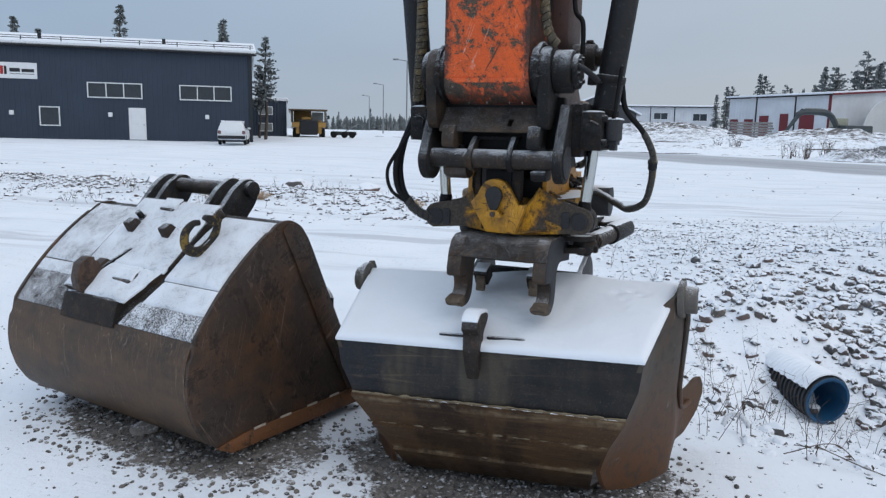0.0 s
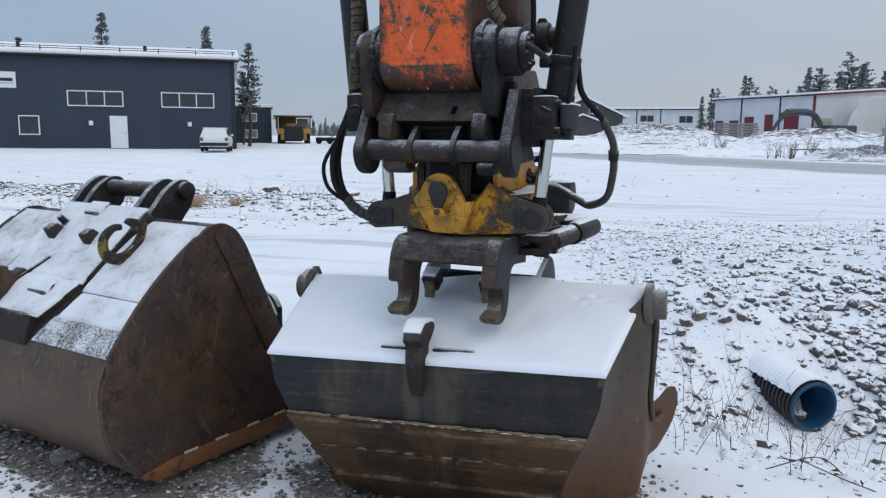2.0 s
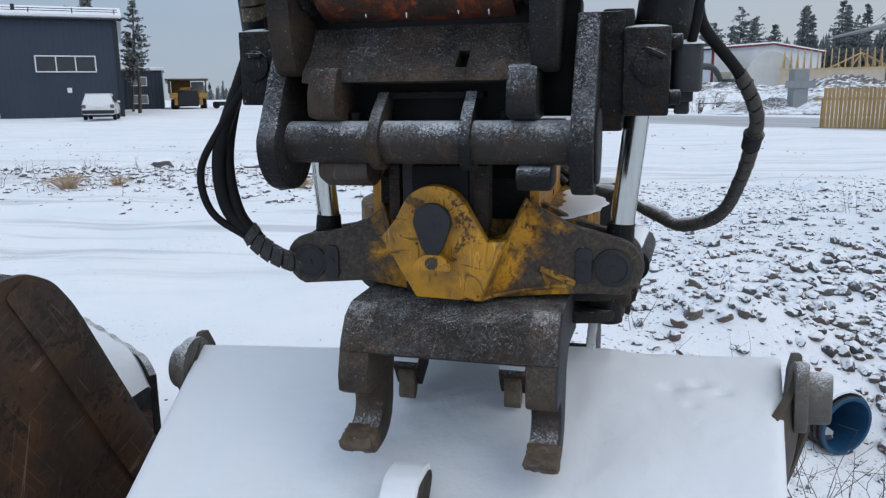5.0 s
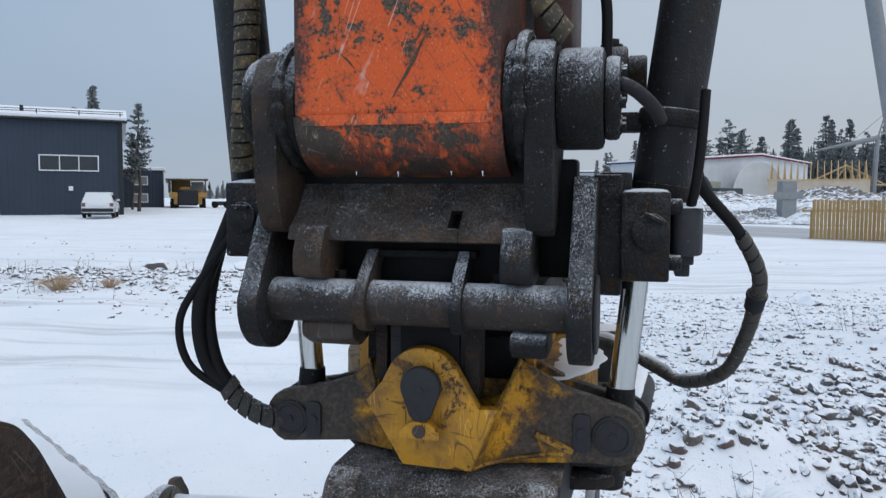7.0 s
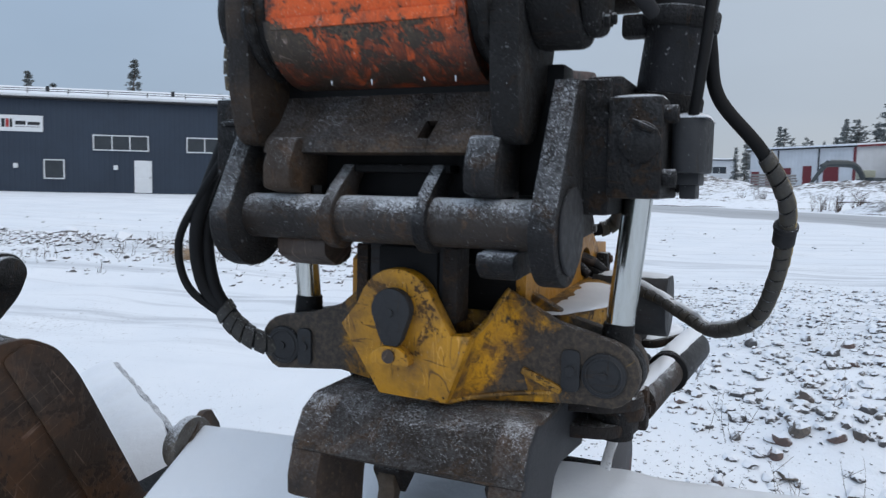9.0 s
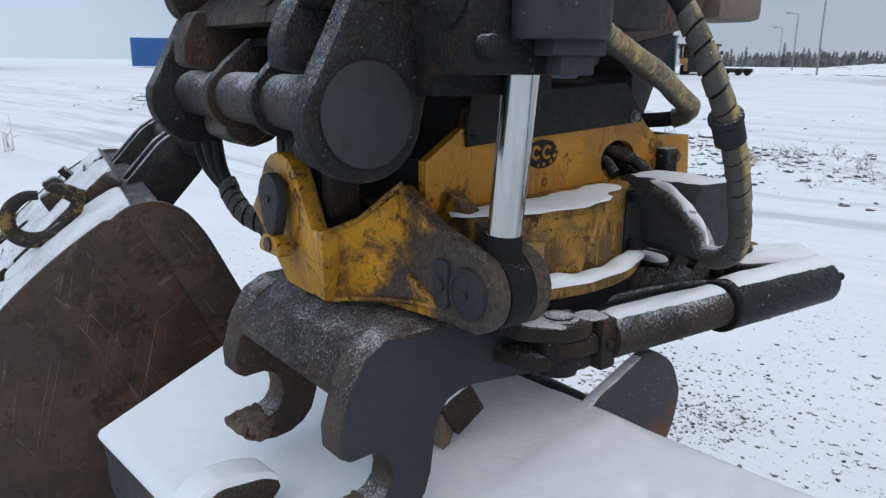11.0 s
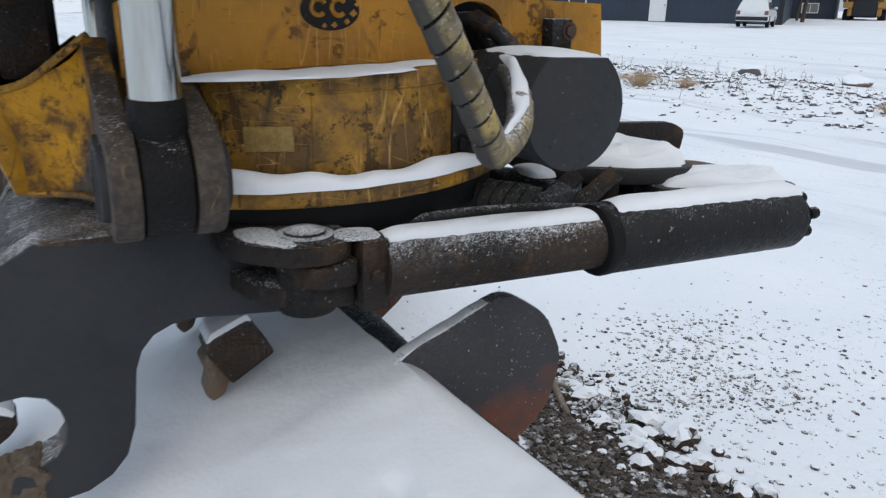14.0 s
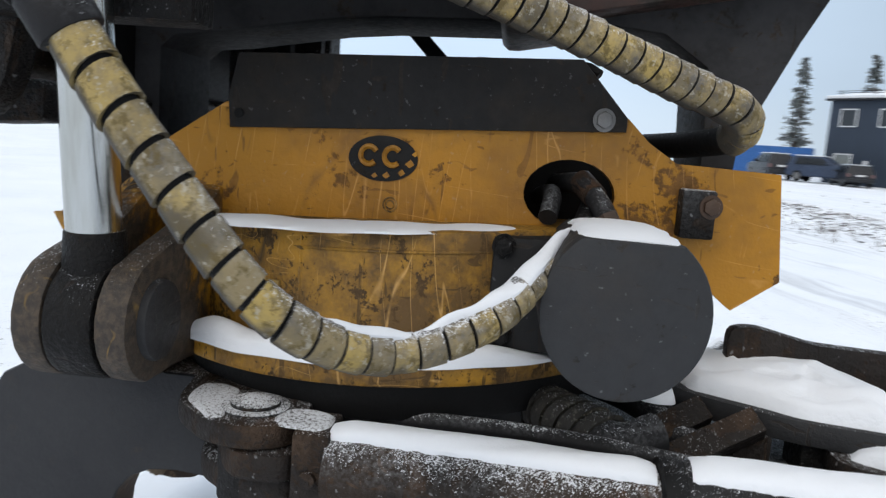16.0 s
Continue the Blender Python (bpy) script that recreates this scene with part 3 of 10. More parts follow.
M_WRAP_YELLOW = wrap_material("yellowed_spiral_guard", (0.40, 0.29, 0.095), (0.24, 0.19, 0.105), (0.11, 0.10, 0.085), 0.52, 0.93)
M_WRAP_DARK = wrap_material("grimy_spiral_guard", (0.055, 0.050, 0.042), (0.075, 0.066, 0.05), (0.03, 0.028, 0.028), 0.3)
M_WRAP_BROWN = wrap_material("brown_spiral_guard", (0.19, 0.13, 0.05), (0.10, 0.075, 0.04), (0.045, 0.038, 0.03), 0.12, 0.25)


# ---- ground ----
def ground_height(x, y):
    """The snowy yard: flat round the buckets, a shallow dip with a stony bank beyond it, then a slow rise towards the far lots."""
    x, y = np.asarray(x, float), np.asarray(y, float)
    r = np.hypot(x - 0.3, y - 3.5)
    z = 0.0165 * np.clip(r - 6, 0, 55) + 0.009 * np.clip(r - 61, 0, 90)
    z = z - 0.70 * np.exp(-(((x - 3.4) / 1.3) ** 2 + ((y - 6.1) / 1.3) ** 2))
    z = z + 0.40 * np.exp(-(((x - 3.10) / 0.6) ** 2 + ((y - 7.45) / 0.42) ** 2))
    z = z + 0.42 * np.exp(-(((x - 5.6) / 2.6) ** 2 + ((y - 9.8) / 1.6) ** 2))
    z = z + 0.26 * np.exp(-(((y - 17.5 + 0.18 * (x + 6)) / 1.7) ** 2)) * np.clip((1.5 - x) / 4.0, 0, 1)
    z = z + 0.072 * np.exp(-(((x + 1.6) / 1.25) ** 2 + ((y - 4.4) / 1.1) ** 2) ** 2)
    z = z + 0.022 * np.sin(x * 1.7 + 0.6 * y) * np.sin(y * 1.3 - 0.4 * x) * np.clip(r / 4, 0.15, 1.5)
    z = z + 0.010 * np.sin(x * 4.3 - 1.1 * y + 1.0) * np.sin(y * 3.9 + 0.8 * x)
    return z


def gz(x, y):
    return float(ground_height(x, y))


def ground_material():
    n = Nodes("snowy_gravel_ground")
    P = n.world()
    x, y, z = n.xyz(P)
    base = n.mix(n.ramp(n.noise(0.6, 4, 0.6, vec=P), 0.3, 0.7), (0.74, 0.78, 0.84), (0.81, 0.84, 0.89))
    grit = n.mix(n.noise(70, 4, 0.7, vec=P), (0.085, 0.079, 0.075), (0.26, 0.24, 0.225))
    grit = n.mix(n.ramp(n.noise(55, 4, 0.75, vec=P), 0.60, 0.67), grit, SNOW)
    cells = n.voronoi(48, vec=P, out=1)
    sep = n.node("ShaderNodeSeparateColor")
    n.nt.links.new(cells, sep.inputs[0])
    grit = n.mix(0.6, grit, n.mix(sep.outputs[0], (0.055, 0.052, 0.05), (0.23, 0.21, 0.195)))
    # distance from the bare gravel round the two buckets, as soft ovals
    def oval(cx, cy, rx, ry, ang):
        c, s = math.cos(radians(ang)), math.sin(radians(ang))
        dx, dy = n.math("SUBTRACT", x, cx), n.math("SUBTRACT", y, cy)
        a = n.math("DIVIDE", n.math("ADD", n.math("MULTIPLY", dx, c), n.math("MULTIPLY", dy, s)), rx)
        b = n.math("DIVIDE", n.math("SUBTRACT", n.math("MULTIPLY", dy, c), n.math("MULTIPLY", dx, s)), ry)
        return n.math("ADD", n.math("MULTIPLY", a, a), n.math("MULTIPLY", b, b))
    d = n.math("MINIMUM", oval(-1.36, 4.27, 0.88, 0.53, -30), oval(0.48, 3.90, 0.86, 0.64, -16))
    d = n.math("MINIMUM", d, oval(0.46, 5.40, 0.60, 0.27, -22))
    edge = n.math("ADD", n.math("MULTIPLY", n.math("SUBTRACT", n.noise(5, 5, 0.7, vec=P), 0.5), 1.5), n.math("MULTIPLY", n.math("SUBTRACT", n.noise(38, 3, 0.7, vec=P), 0.5), 0.9))
    bare = n.ramp(n.math("ADD", d, edge), 0.95, 1.12, 1.0, 0.0)
    # grit that shows through thin snow
    thin = n.noise(0.35, 3, 0.6, vec=P)
    speck = n.noise(26, 4, 0.75, vec=P)
    near_thin = n.ramp(n.math("ADD", speck, n.math("MULTIPLY", thin, 0.35)), 0.81, 0.885)
    # wheel tracks and the grey road
    road = n.math("ADD", y, n.math("MULTIPLY", x, 1.45))
    rd = n.math("ABSOLUTE", n.math("SUBTRACT", road, 60.4))
    rut = n.noise(0.5, 4, 0.6, vec=n.turned(P, -55.4), stretch=(0.12, 1.6, 1))
    right = n.ramp(x, -8.0, 6.0)
    onroad = n.math("MULTIPLY", n.math("MULTIPLY", n.ramp(n.math("ADD", rd, n.math("MULTIPLY", rut, 3.0)), 7.6, 9.4, 1.0, 0.0), right), n.ramp(rut, 0.25, 0.6, 0.55, 1.0))
    tracks = n.noise(1.1, 6, 0.72, vec=n.turned(P, -8), stretch=(0.10, 1.2, 1), distort=0.4)
    tr = n.math("MULTIPLY", n.ramp(tracks, 0.50, 0.62), n.math("MULTIPLY", n.ramp(y, 8.5, 11), n.ramp(y, 16, 26, 1.0, 0.35)))
    color = n.mix(n.math("MULTIPLY", tr, 0.62), base, (0.44, 0.465, 0.51))
    color = n.mix(n.math("MULTIPLY", onroad, 0.85), color, (0.29, 0.30, 0.32))
    color = n.mix(n.math("MULTIPLY", near_thin, 0.8), color, grit)
    color = n.mix(bare, color, grit)
    h = n.math("ADD", n.math("MULTIPLY", n.noise(14, 5, 0.65, vec=P), 1.0), n.math("MULTIPLY", n.noise(60, 3, 0.7, vec=P), 0.35))
    h = n.math("ADD", h, n.math("MULTIPLY", tracks, 1.2))
    n.bump(h, 0.45, 0.03)
    return n.done(color, 0.85, 0.0, 0.25)


M_GROUND = ground_material()


def graded(lo, hi, far, step):
    core = list(np.arange(lo, hi + 1e-6, step))
    left, d = [], step
    p = lo
    while p > -far:
        d *= 1.16
        p -= d
        left.append(p)
    right, d = [], step
    p = hi
    while p < far:
        d *= 1.16
        p += d
        right.append(p)
    return np.array(left[::-1] + core + right)


def build_ground():
    xs, ys = graded(-5, 7.5, 2500, 0.09), graded(1.0, 13, 2500, 0.09)
    X, Y = np.meshgrid(xs, ys)
    Z = ground_height(X, Y)
    verts = np.stack([X.ravel(), Y.ravel(), Z.ravel()], 1)
    w, h = len(xs), len(ys)
    i = np.arange(w * h).reshape(h, w)
    faces = np.stack([i[:-1, :-1].ravel(), i[:-1, 1:].ravel(), i[1:, 1:].ravel(), i[1:, :-1].ravel()], 1)
    ob = mesh_object("ground", verts.tolist(), faces.tolist(), M_GROUND, smooth=True)
    return tagged(ob, "snow-covered gravel yard with wheel tracks and bare patches", "ground", kind="structure")


ground = build_ground()


# ---- the rusty digging bucket: x along its width, y from its rounded back to its mouth ----
def bucket_profile():
    """The round back of the bucket, from the top front corner down to the sole's lip."""
    pts = [(-0.005, 0.70), (-0.045, 0.61), (-0.062, 0.50), (-0.055, 0.39), (-0.02, 0.27), (0.05, 0.165), (0.15, 0.09), (0.24, 0.055), (0.60, 0.035), (1.27, 0.02)]
    return pts


def shell_between(bm, outer, x0, x1, thick=0.022, cols=10):
    """A bent plate of even thickness along a profile of (y, z) points."""
    P = [Vector((0, a, b)) for a, b in outer]
    inner = []
    for i, p in enumerate(P):
        t = (P[min(i + 1, len(P) - 1)] - P[max(i - 1, 0)]).normalized()
        nrm = Vector((0, -t.z, t.y))
        inner.append(p + nrm * thick)
    loop = P + inner[::-1]
    prev = None
    for c in range(cols + 1):
        x = x0 + (x1 - x0) * c / cols
        ring = [bm.verts.new((x, q.y, q.z)) for q in loop]
        if prev:
            k = len(ring)
            for j in range(k):
                bm.faces.new((prev[j], prev[(j + 1) % k], ring[(j + 1) % k], ring[j]))
        else:
            first = ring
        prev = ring
    n = len(P)
    for ring in (first, prev):
        for j in range(n - 1):
            bm.faces.new((ring[j], ring[j + 1], ring[2 * n - 2 - j], ring[2 * n - 1 - j]))
    return bm


def top_bow(s):
    """How far the digging bucket's sloping top swells out of its chord."""
    return 0.045 * math.sin(math.pi * min(1.0, max(0.0, s / 0.776))) ** 0.8


def top_point(s, extra=0.0):
    o = top_bow(s) + extra
    return 0.734 * s - 0.679 * o, 0.703 + 0.679 * s + 0.734 * o


def digging_bucket():
    org = Vector((-1.730, 3.955, 0.062))
    b = thing("digging_bucket", "rust-brown steel digging bucket dusted with snow on gravel", "bucket", Matrix.Translation(org) @ Matrix.Rotation(radians(-30), 4, "Z") @ Matrix.Scale(0.965, 4))
    H, HL = 0.79, 0.85
    prof = bucket_profile()
    fine = [(q.y, q.z) for q in spline([(0, *p) for p in prof], 5)]
    bm = bmesh.new()
    shell_between(bm, fine, -HL, H, 0.022, 14)
    part("shell", bm, M_RUST_GRAIN, b, "brown rusty rounded back plate")
    # sides: heavy plates with a doubled front strip
    side = [top_point(0.776 * k / 12, 0.012) for k in range(12)] + rounded([(0.545, 1.228), (0.60, 1.258), (0.68, 1.262), (0.76, 1.222), (0.82, 1.14), (0.86, 1.06), (1.10, 0.56), (1.29, 0.075), (1.28, 0.02), (0.24, 0.05), (0.14, 0.09), (0.04, 0.17), (-0.025, 0.28), (-0.058, 0.40), (-0.062, 0.5), (-0.045, 0.61)], 0.03)
    strip = rounded([(0.60, 1.21), (0.67, 1.25), (0.75, 1.215), (0.81, 1.135), (0.85, 1.05), (1.09, 0.56), (1.275, 0.085), (1.17, 0.12), (0.93, 0.56), (0.70, 1.02)], 0.02)
    foot = rounded([(1.26, 0.035), (0.20, 0.055), (0.10, 0.11), (0.30, 0.135), (1.22, 0.13)], 0.01)
    for sg in (1, -1):
        bm = bmesh.new()
        a, z = (H - 0.004, H + 0.022) if sg > 0 else (-HL - 0.022, -HL + 0.004)
        prism(bm, side, 0, a, z, 0.006)
        part("side_plate", bm, M_RUST, b)
        bm = bmesh.new()
        a, z = (H + 0.022, H + 0.032) if sg > 0 else (-HL - 0.032, -HL - 0.022)
        prism(bm, strip, 0, a, z, 0.003)
        part("edge_strip", bm, M_RUST, b)
        bm = bmesh.new()
        prism(bm, foot, 0, a, z + 0.004 * sg if sg > 0 else z, 0.003)
        f = part("foot_strip", bm, M_RUST_BRIGHT, b, "bright rust wear strip")
        bm = bmesh.new()
        for y in (0.36, 0.56, 0.78, 0.98):
            block(bm, (sg * (H + 0.030), y, 0.133), (sg * (H + 0.038), y + 0.085, 0.146), 0.003) if sg > 0 else block(bm, (-HL - 0.038, y, 0.133), (-HL - 0.030, y + 0.085, 0.146), 0.003)
        pieces("weld_seam", bm, M_WELD, b, "pale stitch weld")
    # top: sloping plate from the round back to the hinge
    bm = bmesh.new()
    shell_between(bm, [top_point(0.776 * k / 12) for k in range(13)] + [(0.68, 1.25)], -HL, H, -0.02, 6)
    part("top_plate", bm, M_BROWN, b)
    bm = bmesh.new()
    shell_between(bm, [(1.27, 0.03), (1.33, 0.015)], -HL - 0.03, H + 0.03, 0.03, 4)
    part("cutting_edge", bm, M_RUST_BRIGHT, b)
    # raised hitch plate down the middle
    d = Vector((0, 0.57, 0.527)).normalized()
    nrm = Vector((0, -d.z, d.y))
    T = Matrix(((1, 0, 0, 0), (0, d.y, nrm.y, 0.0), (0, d.z, nrm.z, 0.705), (0, 0, 0, 1)))   # local: x, along the slope, out of it
    plate = rounded([(-0.31, 0.085), (0.13, 0.085), (0.19, 0.115), (0.29, 0.26), (0.335, 0.36), (0.375, 0.82), (-0.34, 0.84), (-0.39, 0.345)], 0.03)
    bm = bmesh.new()
    prism(bm, plate, 2, 0.0, 0.070, 0.010)
    bm.transform(T)
    part("hitch_plate", bm, M_BROWN_FROST, b)
    bm = bmesh.new()
    prism(bm, [(0.11, 0.066), (0.11, -0.03), (-0.03, -0.03), (-0.035, 0.0), (0.07, 0.066)], 0, -0.345, 0.155, 0.008)
    bm.transform(T)
    part("front_stiffener", bm, M_BROWN, b)
    # ears and pins at the hinge
    ear = rounded([(0.46, 1.06), (0.70, 1.04), (0.93, 1.30), (0.965, 1.39), (0.92, 1.45), (0.85, 1.455), (0.76, 1.40)], 0.035, 5)
    for x in (-0.50, -0.38, 0.10, 0.24):
        bm = bmesh.new()
        prism(bm, ear, 0, x - 0.022, x + 0.022, 0.006)
        part("ear_plate", bm, M_BLACK_FROST, b)
    bm = bmesh.new()
    rod(bm, (-0.37, 0.86, 1.385), (0.10, 0.86, 1.385), 0.048, seg=28)
    part("hinge_pin", bm, M_BROWN_FROST, b)
    for x0, x1 in ((-0.56, -0.52), (0.262, 0.30)):
        bm = bmesh.new()
        rod(bm, (x0, 0.88, 1.39), (x1, 0.88, 1.39), 0.052, seg=28, bevel=0.006)
        part("pin_boss", bm, M_BLACK_FROST, b)
    # lifting hook: an open yellow ring on a foot
    def slope_at(a, o):
        return Vector((0.0, 0.333 + 0.734 * a - 0.679 * (o + 0.030), 1.016 + 0.679 * a + 0.734 * (o + 0.030)))
    ring = spline([slope_at(*q) for q in ((0.255, 0.070), (0.20, 0.035), (0.12, 0.018), (0.045, 0.035), (0.002, 0.085), (0.004, 0.140), (0.05, 0.180), (0.115, 0.178), (0.150, 0.150))], 6)
    bm = bmesh.new()
    tube(bm, ring, lambda f: 0.020 + 0.009 * math.sin(math.pi * min(1.0, f * 1.1)) - 0.02 * max(0.0, f - 0.8), 12)
    for v in bm.verts:
        v.co.x = v.co.x * 0.75 + 0.47
    hook = part("lifting_hook", bm, M_HOOK, b, "worn yellow lifting hook")
    bm = bmesh.new()
    prism(bm, rounded([(q.y, q.z) for q in (slope_at(0.0, 0.0), slope_at(0.15, 0.0), slope_at(0.13, 0.04), slope_at(0.05, 0.05))], 0.01), 0, 0.455, 0.485, 0.006)
    part("foot", bm, M_BLACK_FROST, hook)
    bm = bmesh.new()
    prism(bm, rounded([(q.y, q.z) for q in (slope_at(0.262, 0.050), slope_at(0.248, 0.100), slope_at(0.212, 0.150), slope_at(0.180, 0.148), slope_at(0.205, 0.045))], 0.012), 0, 0.452, 0.490, 0.008)
    part("latch", bm, M_HOOK, hook)
    # stops, cover plates and the front claw on the hitch plate
    for x, y in ((-0.20, 0.60), (0.135, 0.59)):
        bm = bmesh.new()
        prism(bm, rounded([(y - 0.05, 0.065), (y + 0.04, 0.065), (y + 0.03, 0.125), (y - 0.03, 0.14)], 0.012), 0, x - 0.03, x + 0.03, 0.007)
        bm.transform(T)
        part("stop_block", bm, M_BROWN_FROST, b)
    bm = bmesh.new()
    bolt(bm, (-0.19, 0.67, 0.070), (0, 0, 1), 0.02, 0.06)
    bm.transform(T)
    part("bolt", bm, M_BLACK_FROST, b)
    for x0, x1, y0, y1 in ((-0.10, 0.05, 0.745, 0.835), (-0.02, 0.16, 0.215, 0.30)):
        bm = bmesh.new()
        prism(bm, rounded([(x0, y0), (x1 - 0.02, y0 - 0.01), (x1, y1 - 0.03), (x1 - 0.02, y1), (x0 + 0.01, y1)], 0.012), 2, 0.068, 0.088, 0.005)
        bm.transform(T)
        part("cover_plate", bm, M_BROWN_FROST, b)
    claw = rounded([(0.10, 0.055), (0.34, 0.055), (0.33, 0.10), (0.27, 0.112), (0.285, 0.135), (0.272, 0.15), (0.285, 0.17), (0.262, 0.195), (0.20, 0.205), (0.13, 0.16), (0.09, 0.10)], 0.006)
    bm = bmesh.new()
    prism(bm, claw, 0, -0.235, -0.165, 0.007)
    bm.transform(T)
    part("claw", bm, M_RUST, b)
    bm = bmesh.new()
    prism(bm, rounded([(-0.335, 0.098), (-0.185, 0.098), (-0.185, 0.205), (-0.245, 0.235), (-0.345, 0.225)], 0.02), 2, 0.066, 0.112, 0.012)
    bm.transform(T)
    part("corner_block", bm, M_BROWN_FROST, b, "raised corner block under snow")
    bm = bmesh.new()
    prism(bm, [(-0.18, 0.27), (-0.165, 0.26), (-0.05, 0.43), (-0.065, 0.44)], 2, 0.068, 0.092, 0.003)
    bm.transform(T)
    part("guide_bar", bm, M_BLACK_FROST, b)
    return b, T


n = Nodes("rusty_back_plate")
_streak = n.noise(7, 6, 0.65, stretch=(0.35, 1, 1))
_fine = n.noise(70, 5, 0.75, stretch=(1, 0.3, 0.3))
_c = n.mix(n.ramp(_streak, 0.3, 0.7), (0.026, 0.0145, 0.009), (0.098, 0.048, 0.020))
_c = n.mix(n.ramp(_fine, 0.45, 0.7), _c, (0.105, 0.070, 0.040))
_c = n.mix(n.ramp(n.noise(3.5, 5, 0.7), 0.48, 0.72), _c, (0.022, 0.015, 0.011))
_c = n.mix(n.math("MULTIPLY", lines(n, 26, (0.0, 0.07, 0.0), 0.014, 4.0, 0.46, 0.58, along=(1.0, 1.0, 0.05)), 0.7), _c, (0.24, 0.17, 0.10))
n.bump(n.math("ADD", _fine, _streak), 0.3, 0.005)
M_RUST_GRAIN = n.done(_c, n.ramp(_fine, 0.3, 0.7, 0.42, 0.66), 0.15)
M_HOOK = painted("blackened_yellow_paint", (0.22, 0.14, 0.026), (0.03, 0.026, 0.023), wear=0.85, dirt=(0.02, 0.017, 0.014), dirty=0.5, rough=0.6, scale=11, frost=0.12)
M_WELD = plain("pale_weld", (0.42, 0.36, 0.30), 0.6, 0.2, 0.2, 40, 0.2)
bucket_a, SLOPE_A = digging_bucket()


# ---- the wide grading bucket: x along its width, y towards its mouth ----
def grading_bucket():
    m = Matrix.Translation((0.335, 3.445, 0.0)) @ Matrix.Rotation(radians(-16), 4, "Z") @ Matrix.Rotation(radians(-1.9), 4, "Y")
    b = thing("grading_bucket", "wide dark steel grading bucket with a snow-covered top, standing on gravel", "bucket", m)
    # rows of the back: half width, y, z
    rows = [(0.725, 0.0, 0.79), (0.705, 0.0, 0.66), (0.655, 0.025, 0.52), (0.575, 0.085, 0.36), (0.50, 0.17, 0.205), (0.47, 0.27, 0.075), (0.50, 0.45, 0.03), (0.66, 1.15, 0.03)]
    def band(name, i0, i1, mat, label="", thick=0.016):
        bm = bmesh.new()
        prev = None
        cols = 12
        for k, (w, y, z) in enumerate(rows[i0:i1 + 1]):
            if i0 >= 2 and k == 0:
                y -= 0.020     # each lower plate overlaps the one above as a small ledge
            ring = [bm.verts.new((w * (2 * c / cols - 1), y, z)) for c in range(cols + 1)]
            if prev:
                for j in range(cols):
                    bm.faces.new((prev[j], prev[j + 1], ring[j + 1], ring[j]))
            prev = ring
        bmesh.ops.recalc_face_normals(bm, faces=bm.faces)
        bmesh.ops.solidify(bm, geom=list(bm.faces), thickness=thick)
        return part(name, bm, mat, b, label)
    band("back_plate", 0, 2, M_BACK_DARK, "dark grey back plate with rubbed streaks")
    band("lower_plate", 2, 3, M_BACK_BROWN, "brown muddy plate")
    band("lower_plate", 3, 4, M_BACK_BROWN)
    band("sole_plate", 4, 7, M_BACK_BROWN)
    for i in (2, 3, 4):
        w, y, z = rows[i]
        bm = bmesh.new()
        line = [Vector((w * (2 * k / 60 - 1), y - 0.014, z + 0.004 + 0.002 * math.sin(k * 2.1))) for k in range(61)]
        tube(bm, line, lambda f: 0.006 + 0.009 * noise.noise(Vector((f * 26, i * 3.0, 0))), 6)
        part("weld_bead", bm, M_WELD_BROWN, b)
    # side plates: outline in (y, z), the half width follows the flare

    def plate_span(y):
        hi = float(np.interp(y, [-0.004, 0.58, 0.62, 0.66, 0.70, 0.735, 0.76, 0.82, 0.93, 1.04, 1.10, 1.16, 1.25, 1.30, 1.332], [0.805, 1.0, 1.045, 1.062, 1.058, 1.0, 0.86, 0.64, 0.44, 0.345, 0.325, 0.33, 0.362, 0.352, 0.30]))
        lo = float(np.interp(y, [-0.004, 0.0, 0.02, 0.08, 0.165, 0.26, 0.40, 0.90, 1.16, 1.29, 1.332], [0.78, 0.66, 0.52, 0.36, 0.20, 0.07, 0.03, 0.03, 0.05, 0.14, 0.24]))
        return lo, hi

    def half(y, z):
        w0 = float(np.interp(z, [0.03, 0.075, 0.205, 0.36, 0.52, 0.66, 0.79, 1.08], [0.47, 0.47, 0.50, 0.575, 0.655, 0.705, 0.725, 0.75]))
        w1 = float(np.interp(y, [0.0, 0.4, 0.66, 0.80, 1.07, 1.33], [0.70, 0.80, 0.848, 0.845, 0.865, 0.98])) - 0.12 * max(0.0, 0.25 - z)
        k = min(1.0, max(0.0, y / 0.72))
        k = k * k * (3 - 2 * k)
        return w0 * (1 - k) + w1 * k
    def skew(x, y, z):
        """Draws the outer end's upper rear corner forward, as the bucket is bent."""
        if x <= 0:
            return (x, y, z)
        k = min(1.0, max(0.0, (y - 0.36) / 0.25)) * min(1.0, max(0.0, (z - 0.45) / 0.4)) * min(1.0, x / 0.8)
        return (x + 0.030 * k, y - 0.125 * k, z + 0.004 * k)

    def skewed(bm):
        for v in bm.verts:
            v.co = Vector(skew(*v.co))

    for sg in (1, -1):
        # columns of the plate between its upper and lower outline
        ys = [-0.004 + 1.336 * i / 40 for i in range(41)]
        bm = bmesh.new()
        layers = []
        for off in (0.0, -0.02):
            grid = []
            for y in ys:
                lo, hi = plate_span(y)
                grid.append([bm.verts.new((sg * (half(y, lo + (hi - lo) * j / 12) + off), y, lo + (hi - lo) * j / 12)) for j in range(13)])
            for i in range(40):
                for j in range(12):
                    bm.faces.new((grid[i][j], grid[i + 1][j], grid[i + 1][j + 1], grid[i][j + 1]))
            layers.append(grid)
        g0, g1 = layers
